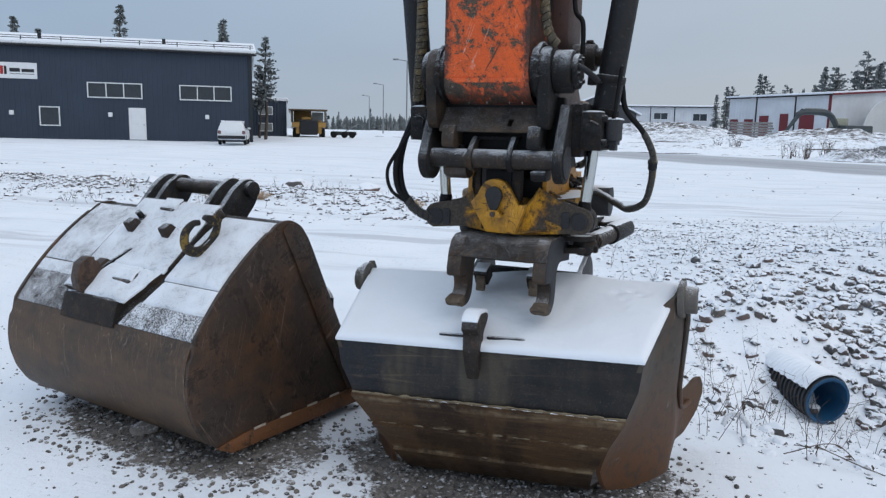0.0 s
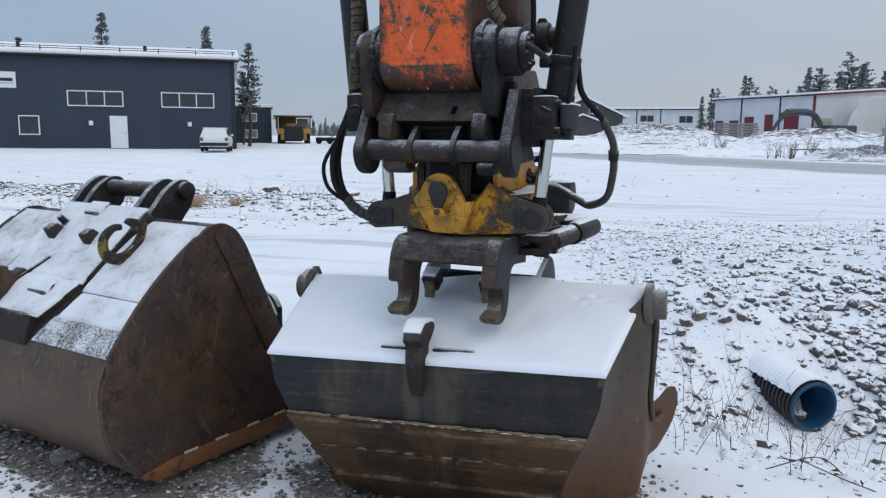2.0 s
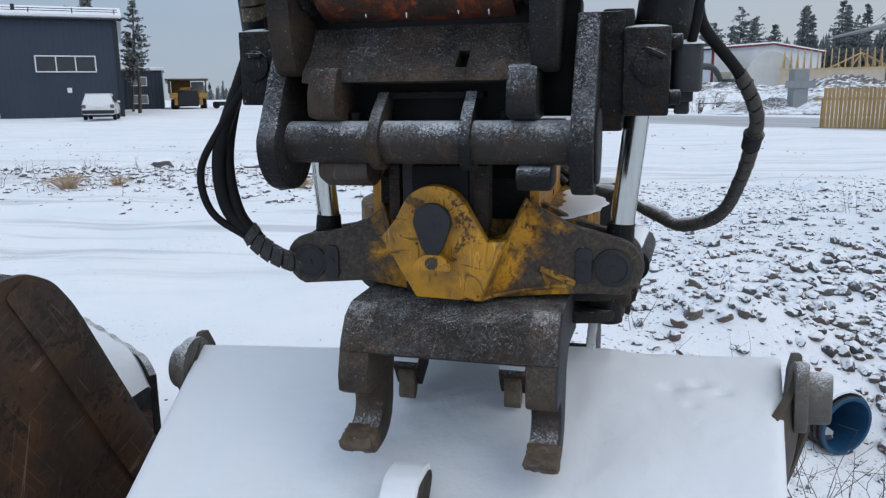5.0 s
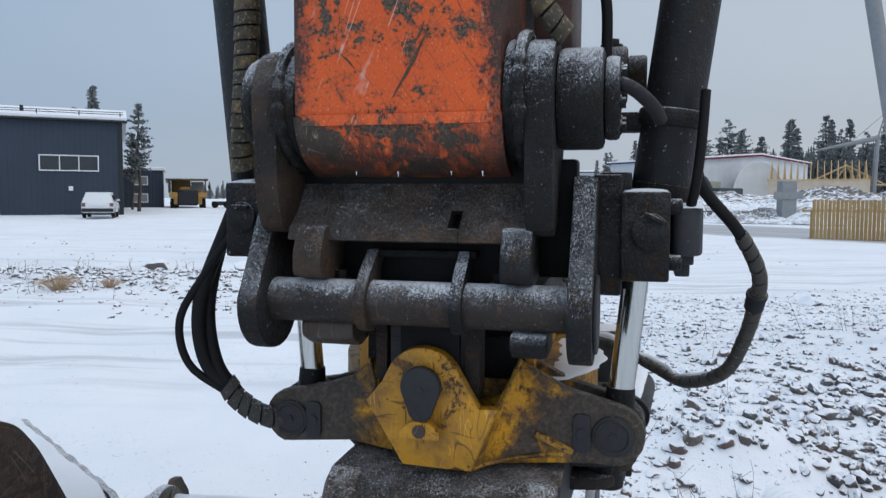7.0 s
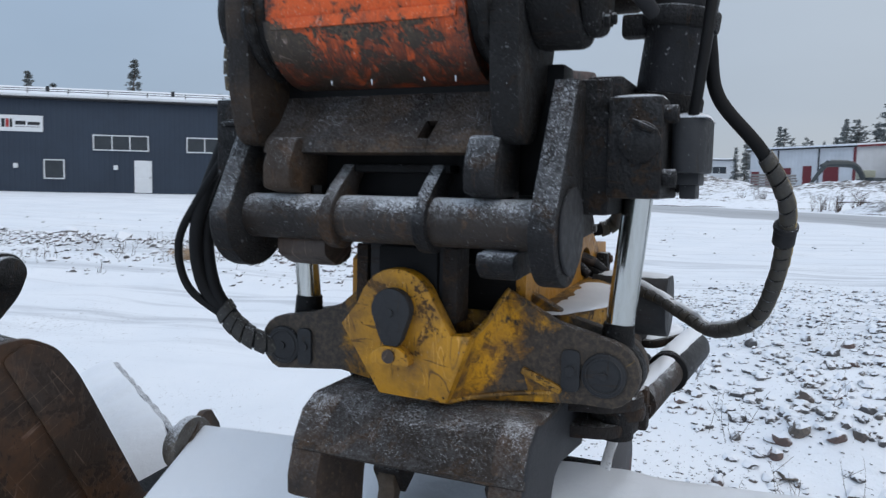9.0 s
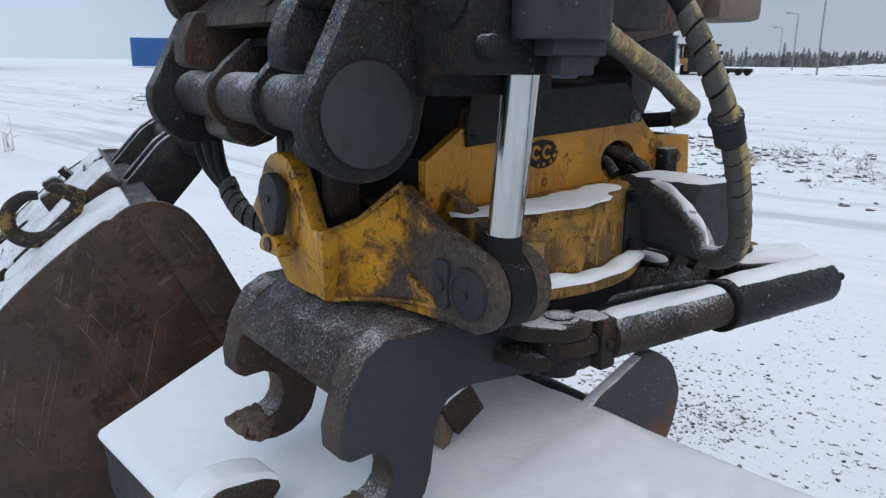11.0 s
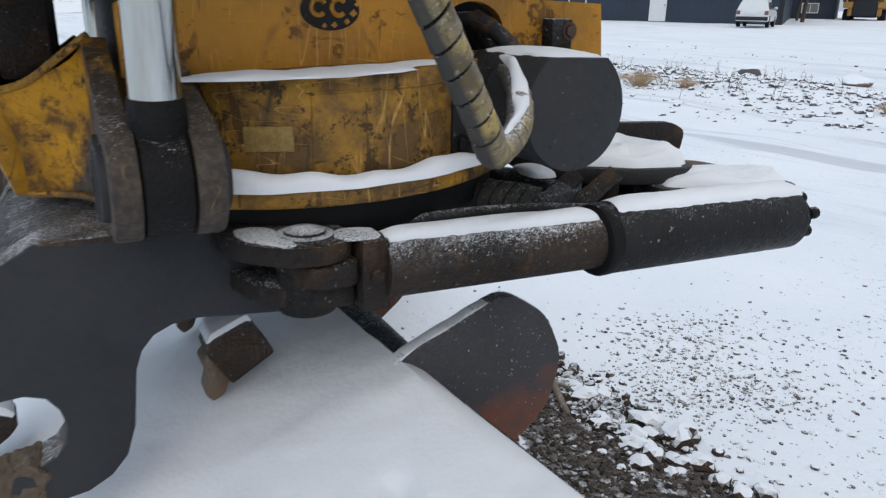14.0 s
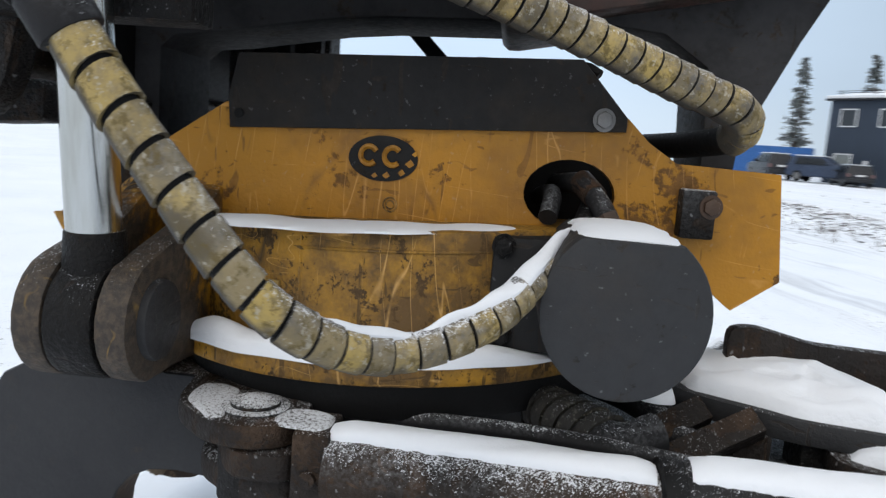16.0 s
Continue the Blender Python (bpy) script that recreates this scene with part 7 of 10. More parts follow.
    for x in (-3.05, -9.25, -15.2, -20.6, -26.3):
        bm = bmesh.new()
        block(bm, (x - 0.13, -0.14, 2.28), (x + 0.13, -0.005, 2.58), 0.02, 1)
        part("wall_lamp", bm, M_WHITE, h)
    bm = bmesh.new()
    block(bm, (-17.05, -0.22, 1.70), (-16.45, -0.005, 2.55), 0.02, 1)
    part("meter_box", bm, M_PALE_BOX, h, "pale yellow meter box")
    bm = bmesh.new()
    block(bm, (-17.85, -0.14, 5.35), (-17.05, -0.005, 6.05), 0.02, 1)
    part("vent_box", bm, M_TRIM, h)
    sign = part("sign_board", bmesh.new(), None, h, "white company sign")
    bm = bmesh.new()
    block(bm, (-16.1, -0.06, 4.60), (-13.55, -0.003, 5.62), 0.01, 1)
    part("board", bm, M_WHITE, sign)
    for x0, x1, z0, z1, mat in ((-15.95, -15.75, 4.85, 5.38, M_TRIM), (-15.70, -15.52, 4.85, 5.38, M_SIGN_RED), (-15.47, -15.32, 4.85, 5.38, M_TRIM), (-15.15, -14.55, 5.02, 5.26, M_TRIM), (-14.45, -13.72, 5.02, 5.22, M_TRIM), (-15.15, -13.72, 4.88, 4.91, M_TRIM)):
        bm = bmesh.new()
        block(bm, (x0, -0.072, z0), (x1, -0.058, z1), 0)
        part("sign_mark", bm, mat, sign)
    bm = bmesh.new()
    for k, x in enumerate((-6.0, -14.0)):
        rod(bm, (x, 3.0, Z1 + 0.5), (x, 3.0, Z1 + 1.1), 0.12, seg=10)
    pieces("roof_vent", bm, M_TRIM, h)
    return h


M_PALE_BOX = plain("pale_yellow_box", (0.52, 0.48, 0.30), 0.6, 0, 0.1, 4, 0.05)
M_SIGN_RED = plain("sign_red", (0.35, 0.03, 0.03), 0.5, 0, 0.05, 4, 0.0)
grey_hall()


def small_grey_building():
    h = thing("dark_annex", "small two-storey dark grey building with a snowy flat roof", "building", Matrix.Translation((-18.35, 71.8, 0.0)) @ Matrix.Rotation(radians(14), 4, "Z"))
    bm = bmesh.new()
    block(bm, (-7.5, 0, 0.4), (0, 6, 4.33), 0)
    part("body_wall", bm, M_HALL, h, smooth=False)
    bm = bmesh.new()
    block(bm, (-7.7, -0.2, 4.33), (0.2, 6.2, 4.62), 0.05, 1)
    part("roof", bm, M_SNOW, h)
    for z in (1.85, 3.40):
        window_at(h, -1.9, z - 0.4, z + 0.4, 1.3, 2, M_GLASS_PALE)


small_grey_building()


M_TAIL = plain("frosted_tail_lens", (0.16, 0.09, 0.09), 0.5, 0, 0.2, 4, 0.0)


def estate_car(m, paint, label, snow=True, name="parked_car"):
    """A parked car seen mostly from behind: x across, y forwards, on z 0."""
    c = thing(name, label, "car", m)
    side = rounded([(0.0, 0.42), (0.02, 0.78), (0.06, 0.90), (0.30, 1.36), (0.45, 1.42), (2.2, 1.42), (2.9, 0.98), (3.9, 0.88), (4.2, 0.70), (4.2, 0.40), (3.9, 0.30), (0.15, 0.30)], 0.08, 3)
    bm = bmesh.new()
    prism(bm, side, 0, -0.84, 0.84, 0.10, 3)
    for v in bm.verts:
        k = max(0.0, (v.co.z - 0.85) / 0.57)
        v.co.x *= 1 - 0.24 * k
    part("body", bm, paint, c)
    bm = bmesh.new()
    prism(bm, [(-0.55, 0.0), (0.55, 0.0), (0.50, 0.36), (-0.50, 0.36)], 2, -0.008, 0.008)
    bm.transform(Matrix.Translation((0, 0.155, 0.985)) @ Matrix.Rotation(radians(63), 4, "X"))
    part("rear_window", bm, M_GLASS_FROST, c, "frosted rear window")
    for sx in (-1, 1):
        bm = bmesh.new()
        prism(bm, rounded([(0.50, 0.96), (2.65, 0.96), (2.15, 1.33), (0.62, 1.33)], 0.06), 0, -0.012, 0.012)
        bm.transform(Matrix.Translation((sx * 0.785, 0, 0)) @ Matrix.Rotation(radians(-sx * 9), 4, "Y") @ Matrix.Translation((0, 0, 0.0)))
        for v in bm.verts:
            v.co.x = sx * (0.845 - 0.355 * max(0, v.co.z - 0.85)) + (0.01 * sx)
        part("side_window", bm, M_GLASS, c)
        bm = bmesh.new()
        block(bm, (sx * 0.72 - 0.10, -0.01, 0.66), (sx * 0.72 + 0.10, 0.06, 0.86), 0.02, 1)
        part("tail_light", bm, M_TAIL, c)
        bm = bmesh.new()
        block(bm, (sx * 0.90 - 0.09, 2.45, 0.95), (sx * 0.90 + 0.09, 2.57, 1.08), 0.03, 1)
        part("mirror", bm, paint, c)
        for y in (0.75, 3.35):
            bm = bmesh.new()
            rod(bm, (sx * 0.66, y, 0.31), (sx * 0.85, y, 0.31), 0.31, seg=24, bevel=0.04)
            w = part("wheel", bm, M_RUBBER, c)
            bm = bmesh.new()
            rod(bm, (sx * 0.85, y, 0.31), (sx * 0.86, y, 0.31), 0.19, seg=18)
            part("rim", bm, M_BOLT, w)
    bm = bmesh.new()
    block(bm, (-0.82, -0.06, 0.36), (0.82, 0.10, 0.56), 0.05, 2)
    part("bumper", bm, M_TRIM, c)
    bm = bmesh.new()
    block(bm, (-0.26, -0.012, 0.70), (0.26, 0.03, 0.81), 0.01, 1)
    part("plate", bm, M_WHITE, c)
    if snow:
        bm = bmesh.new()
        block(bm, (-0.66, 0.42, 1.415), (0.66, 2.2, 1.46), 0.03, 2)
        part("roof_snow", bm, M_SNOW, c, "thin snow on the roof")
    return c


M_GLASS_FROST = plain("frosted_car_glass", (0.36, 0.39, 0.42), 0.6, 0, 0.2, 6, 0.1)
M_CAR_WHITE = plain("white_car_paint", (0.62, 0.64, 0.66), 0.3, 0, 0.05, 2, 0.0)
M_CAR_BLUE = plain("dark_blue_car_paint", (0.03, 0.045, 0.08), 0.3, 0, 0.1, 2, 0.0)
M_CAR_DARK = plain("dark_car_paint", (0.02, 0.022, 0.027), 0.3, 0, 0.1, 2, 0.0)


def on_hall(x, y):
    p = HALL @ Vector((x, y, 0))
    return p.x, p.y


estate_car(Matrix.Translation((-14.95, 45.7, 0.70)) @ Matrix.Rotation(radians(14), 4, "Z"), M_CAR_WHITE, "white estate car dusted with snow parked before the hall")
x, y = on_hall(-24.2, -4.2)
estate_car(Matrix.Translation((x, y, gz(x, y))) @ Matrix.Rotation(radians(62), 4, "Z"), M_CAR_DARK, "dark estate car parked beside the hall")
x, y = on_hall(-30.2, -3.5)
van = estate_car(Matrix.Translation((x, y, gz(x, y))) @ Matrix.Rotation(radians(70), 4, "Z") @ Matrix.Diagonal((1.1, 1.15, 1.3, 1)), M_CAR_DARK, "dark delivery van parked past the hall", name="parked_van")
estate_car(Matrix.Translation((-43.5, 41.0, gz(-43.5, 41.0))) @ Matrix.Rotation(radians(-62), 4, "Z") @ Matrix.Diagonal((1.05, 1.1, 1.25, 1)), M_CAR_BLUE, "dark blue van parked on the snow", name="parked_van")


def container():
    c = thing("blue_container", "blue shipping container beyond the hall", "container", Matrix.Translation((-58.0, 50.0, gz(-58, 50))) @ Matrix.Rotation(radians(45), 4, "Z"))
    bm = bmesh.new()
    block(bm, (-4, -1.2, 0.1), (4, 1.2, 2.6), 0.03, 1)
    part("box", bm, M_BLUE, c)
    bm = bmesh.new()
    for i in range(28):
        x = -3.8 + 7.6 * i / 27
        block(bm, (x - 0.07, -1.24, 0.25), (x + 0.07, -1.19, 2.45), 0)
    part("ribs", bm, M_BLUE, c)["kind"] = "stuff"


M_BLUE = plain("container_blue", (0.03, 0.12, 0.34), 0.5, 0, 0.15, 2, 0.05)
container()


def grey_wing():
    h = thing("grey_workshop", "dark grey workshop wing with small lit windows", "building", Matrix.Translation((-57.5, 22.0, 0.0)) @ Matrix.Rotation(radians(65), 4, "Z"))
    bm = bmesh.new()
    block(bm, (-3, 0, 0.2), (8.2, 12, 6.2), 0)
    part("wall", bm, M_HALL, h, smooth=False)
    bm = bmesh.new()
    block(bm, (-22, 0.6, 0.2), (-3, 12, 4.3), 0)
    part("annex_wall", bm, M_HALL, h, smooth=False)
    bm = bmesh.new()
    block(bm, (-3.2, -0.2, 6.2), (8.4, 12.2, 6.5), 0.05, 1)
    part("roof", bm, M_SNOW, h)
    bm = bmesh.new()
    block(bm, (-22.2, 0.4, 4.3), (-3.2, 12.2, 4.55), 0.05, 1)
    part("roof", bm, M_SNOW, h)
    window_at(h, 2.6, 2.6, 4.0, 1.1, 1, M_LIT)
    window_at(h, 6.5, 2.6, 4.0, 1.1, 1, M_GLASS_PALE)
    bm = bmesh.new()
    for z in (1.6, 2.2, 2.8, 3.4, 4.0):
        block(bm, (0.1, -0.18, z), (0.9, -0.10, z + 0.05), 0)
    for x in (0.1, 0.85):
        block(bm, (x, -0.18, 0.8), (x + 0.05, -0.10, 4.6), 0)
    part("wall_ladder", bm, M_BOLT, h)


def lit_material():
    n = Nodes("lit_window")
    n.bsdf.inputs["Emission Color"].default_value = (1.0, 0.72, 0.25, 1)
    n.bsdf.inputs["Emission Strength"].default_value = 0.5
    return n.done((0.3, 0.25, 0.15), 0.3)


M_LIT = lit_material()
grey_wing()


# ---- far side of the road ----
def warehouse(name, label, m, L, D, eave, ridge, mat, roofmat, doors=(), wins=(), trim=None, posts=(), seams=()):
    h = thing(name, label, "building", m)
    bm = bmesh.new()
    block(bm, (0, 0, -1.0), (L, 0.2, eave), 0)
    part("front_wall", bm, mat, h, smooth=False)
    bm = bmesh.new()
    block(bm, (0, D - 0.2, -1.0), (L, D, eave), 0)
    part("rear_wall", bm, mat, h, smooth=False)
    for x0, x1 in ((0, 0.2), (L - 0.2, L)):
        bm = bmesh.new()
        prism(bm, [(0.2, -1.0), (D - 0.2, -1.0), (D - 0.2, eave), (D / 2, ridge), (0.2, eave)], 0, x0, x1, 0)
        part("gable_wall", bm, mat, h, smooth=False)
    bm = bmesh.new()
    prism(bm, [(-0.4, eave), (D / 2, ridge + 0.05), (D + 0.4, eave), (D + 0.4, eave + 0.25), (D / 2, ridge + 0.32), (-0.4, eave + 0.25)], 0, -0.35, L + 0.35, 0)
    part("roof", bm, roofmat, h, "snow-covered roof", smooth=False)
    if trim:
        bm = bmesh.new()
        block(bm, (-0.4, -0.46, eave - 0.12), (L + 0.4, -0.40, eave + 0.06), 0)
        part("eaves_board", bm, M_TRIM, h)
        for x in seams:
            bm = bmesh.new()
            block(bm, (x - 0.08, -0.08, -1.0), (x + 0.08, -0.002, eave), 0)
            part("downpipe", bm, M_TRIM, h)
        for x in (-0.38, L + 0.34):
            bm = bmesh.new()
            prism(bm, [(-0.45, eave - 0.12), (D / 2, ridge - 0.07), (D + 0.45, eave - 0.12), (D + 0.45, eave + 0.10), (D / 2, ridge + 0.15), (-0.45, eave + 0.10)], 0, x, x + 0.05, 0)
            part("gable_board", bm, trim, h)
        for x in posts:
            bm = bmesh.new()
            block(bm, (x - 0.16, -0.10, -1.0), (x + 0.16, -0.002, eave), 0)
            part("corner_post", bm, trim, h)
    for x, w, z1, dm in doors:
        d = part("door", bmesh.new(), None, h)
        bm = bmesh.new()
        block(bm, (x - w / 2, -0.08, -0.5), (x + w / 2, -0.003, z1), 0.01, 1)
        part("door_leaf", bm, dm, d)
    for x, z0, z1, w, p in wins:
        window_at(h, x, z0, z1, w, p)
    return h


M_WALL_PALE = cladding_material("pale_grey_cladding", (0.46, 0.48, 0.51), 2.0)
M_RED = plain("dark_red_paint", (0.13, 0.018, 0.024), 0.5, 0, 0.12, 2, 0.05)
# long white hall with red doors: its front runs away to the left from its red corner
B_ANG = math.degrees(math.atan2(86.84 - 100.13, 39.15 - 32.35))
warehouse("white_red_hall", "white industrial hall with dark red doors and red gable boards", Matrix.Translation((32.3, 100.2, 1.5)) @ Matrix.Rotation(radians(B_ANG), 4, "Z"), 15.0, 21.0, 5.25, 6.0, M_WALL_PALE, M_SNOW,
          doors=((0.9, 1.3, 2.6, M_RED), (3.3, 1.4, 2.6, M_RED), (5.7, 1.4, 3.0, M_RED), (8.7, 1.2, 3.2, M_RED), (11.9, 2.0, 3.2, M_RED)), trim=M_RED, posts=(14.84,), seams=(4.4, 10.2))
warehouse("white_flat_hall", "long white hall with dark seams and small windows", Matrix.Translation((23.2, 149.4, 1.7)) @ Matrix.Rotation(radians(-13.2), 4, "Z"), 21.6, 14.0, 5.6, 5.9, M_WALL_PALE, M_SNOW,
          doors=((15.2, 3.2, 2.6, M_TRIM),), wins=((11.5, 3.2, 4.5, 2.6, 2), (18.6, 3.0, 4.4, 2.6, 2)), trim=M_TRIM, seams=(0.2, 6.0, 9.6, 14.0, 21.4))
warehouse("red_shed", "low dark red shed with a snowy roof", Matrix.Translation((21.5, 118.0, 1.5)) @ Matrix.Rotation(radians(-12), 4, "Z"), 7.8, 5.0, 1.35, 1.9, M_RED, M_SNOW)


def grey_house():
    h = thing("grey_house", "dark grey wooden house with two snowy gables", "house", Matrix.Translation((11.4, 121.0, 2.0)) @ Matrix.Rotation(radians(-6), 4, "Z"))
    bm = bmesh.new()
    prism(bm, [(2.5, 0), (13.0, 0), (13.0, 3.2), (7.4, 6.0), (2.5, 3.9)], 1, 0, 9, 0)
    part("main_wall", bm, M_HOUSE, h, smooth=False)
    bm = bmesh.new()
    prism(bm, [(0, 0), (6.5, 0), (6.5, 2.6), (0, 2.6)], 1, 1.5, 8, 0)
    part("side_wall", bm, M_HOUSE, h, smooth=False)
    bm = bmesh.new()
    prism(bm, [(2.0, 3.75), (7.4, 6.0), (13.8, 2.9), (13.8, 3.15), (7.4, 6.3), (2.0, 4.0)], 1, -0.5, 9.5, 0)
    part("main_roof", bm, M_SNOW, h, smooth=False)
    bm = bmesh.new()
    prism(bm, [(3.4, 0), (9.8, 0), (9.8, 2.1), (6.8, 3.2), (3.4, 1.9)], 1, -2.6, 0.0, 0)
    part("porch_wall", bm, M_HOUSE, h, smooth=False)
    bm = bmesh.new()
    prism(bm, [(2.8, 1.75), (6.8, 3.25), (10.6, 1.9), (10.6, 2.1), (6.8, 3.5), (2.8, 2.0)], 1, -3.0, 0.2, 0)
    part("porch_roof", bm, M_SNOW, h, smooth=False)
    window_at(h, 8.5, 1.6 + 1.9, 4.6, 1.4, 1, depth=0.0)


M_HOUSE = plain("dark_grey_boards", (0.06, 0.062, 0.068), 0.7, 0, 0.2, 1.5, 0.1)
grey_house()


def rubble_heap(name, label, cx, cy, rx, ry, h, seed, mat, ang=0.0):
    rng = np.random.RandomState(seed)
    n = 96
    u, v = np.meshgrid(np.linspace(-1, 1, n), np.linspace(-1, 1, n))
    d = np.sqrt(u * u + v * v)

    def smooth_noise(k):
        g = rng.rand(k + 2, k + 2)
        p = (np.stack([u, v]) + 1) / 2 * (k - 0.001)
        i = np.floor(p).astype(int)
        f = p - i
        f = f * f * (3 - 2 * f)
        return (g[i[0], i[1]] * (1 - f[0]) + g[i[0] + 1, i[1]] * f[0]) * (1 - f[1]) + (g[i[0], i[1] + 1] * (1 - f[0]) + g[i[0] + 1, i[1] + 1] * f[0]) * f[1]
    z = h * np.clip(1 - d * d, 0, 1) * (0.35 + 0.75 * smooth_noise(5)) + np.clip(1.05 - d, 0, 1) * h * (0.30 * (smooth_noise(14) - 0.4) + 0.16 * (smooth_noise(34) - 0.5) + 0.10 * (rng.rand(n, n) - 0.5))
    c, s = math.cos(ang), math.sin(ang)
    X = cx + c * u * rx - s * v * ry
    Y = cy + s * u * rx + c * v * ry
    Z = ground_height(X, Y) + np.where(d < 1, z, -0.3)
    i = np.arange(n * n).reshape(n, n)
    faces = np.stack([i[:-1, :-1].ravel(), i[:-1, 1:].ravel(), i[1:, 1:].ravel(), i[1:, :-1].ravel()], 1)
    ob = mesh_object(name, np.stack([X.ravel(), Y.ravel(), Z.ravel()], 1).tolist(), faces.tolist(), mat)
    return tagged(ob, label, "rubble heap", kind="stuff")


def capped(name, stone_a, stone_b, limit=0.45, island=True, scale=3.0, soft=0.12):
    """Stone that carries snow where it looks up."""
    n = Nodes(name)
    up = n.up()
    k = n.noise(scale, 4, 0.7, vec=n.world())
    rnd = n.geo.outputs["Random Per Island"] if island else n.noise(scale * 2, 3, 0.6, vec=n.world())
    col = n.mix(rnd, stone_a, stone_b)
    col = n.mix(n.ramp(n.noise(scale * 8, 4, 0.7, vec=n.world()), 0.4, 0.7), col, tuple(x * 0.55 for x in stone_a))
    fac = n.ramp(n.math("ADD", up, n.math("MULTIPLY", n.math("SUBTRACT", k, 0.5), 0.9)), limit - soft, limit + soft)
    n.bump(k, 0.3, 0.03)
    return n.done(n.mix(fac, col, SNOW), 0.8, 0.0, 0.25)


M_RUBBLE = capped("snowy_rubble", (0.15, 0.14, 0.135), (0.26, 0.235, 0.22), 0.70, False, 5.0, 0.16)
rubble_heap("rubble_heap", "long heap of snowy rubble across the road", 30.0, 66.0, 13.0, 5.0, 2.0, 3, M_RUBBLE, radians(-18))
rubble_heap("rubble_heap", "heap of snowy rubble", 38.0, 60.0, 9.0, 5.0, 3.0, 5, M_RUBBLE, radians(-25))
rubble_heap("rubble_heap", "low bank of snowy rubble and brushwood", 21.6, 42.2, 3.2, 1.6, 0.9, 7, M_RUBBLE, radians(-40))
rubble_heap("rubble_heap", "low heap of snowy rubble", 22.0, 92.0, 12.0, 5.0, 2.2, 9, M_RUBBLE, radians(-10))
rubble_heap("rubble_heap", "low bank of snowy rubble", 14.0, 52.0, 11.0, 3.0, 0.8, 11, M_RUBBLE, radians(-16))
rubble_heap("rubble_heap", "heap of snowy rubble beside the fence", 28.0, 40.0, 7.5, 3.6, 1.8, 13, M_RUBBLE, radians(-30))
rubble_heap("rubble_heap", "low snowy bank before the workshop", -50.0, 20.0, 9.0, 5.0, 1.1, 15, M_RUBBLE, radians(60))
rubble_heap("rubble_heap", "low snowy mounds far along the road", 4.0, 84.0, 16.0, 5.0, 1.3, 17, M_RUBBLE, radians(-5))


def wooden_fence():
    f = thing("board_fence", "raw wooden board fence panel standing in the snow", "fence", Matrix.Translation((17.1, 29.3, gz(17.1, 29.3) - 0.55)) @ Matrix.Rotation(radians(-30), 4, "Z"))
    for i in range(44):
        bm = bmesh.new()
        block(bm, (i * 0.135, 0, 0.02 * ((i * 7) % 3)), (i * 0.135 + 0.118, 0.025, 2.05 + 0.012 * ((i * 5) % 4)), 0.004, 1)
        part("board", bm, M_PINE, f)
    for z in (0.5, 1.6):
        bm = bmesh.new()
        block(bm, (-0.35, 0.026, z), (5.95, 0.07, z + 0.09), 0.004, 1)
        part("rail", bm, M_PINE, f)
    bm = bmesh.new()
    block(bm, (-0.06, 0.07, -0.1), (0.03, 0.16, 1.6), 0.004, 1)
    part("post", bm, M_PINE, f)


def pine_material():
    n = Nodes("raw_pine_boards")
    g = n.noise(8, 4, 0.6, stretch=(6, 6, 0.4))
    rnd = n.node("ShaderNodeObjectInfo").outputs["Random"]
    c = n.mix(rnd, (0.33, 0.21, 0.085), (0.42, 0.29, 0.13))
    c = n.mix(n.ramp(g, 0.45, 0.7), c, (0.24, 0.15, 0.065))
    return n.done(c, 0.7, 0, 0.3)


M_PINE = pine_material()
wooden_fence()


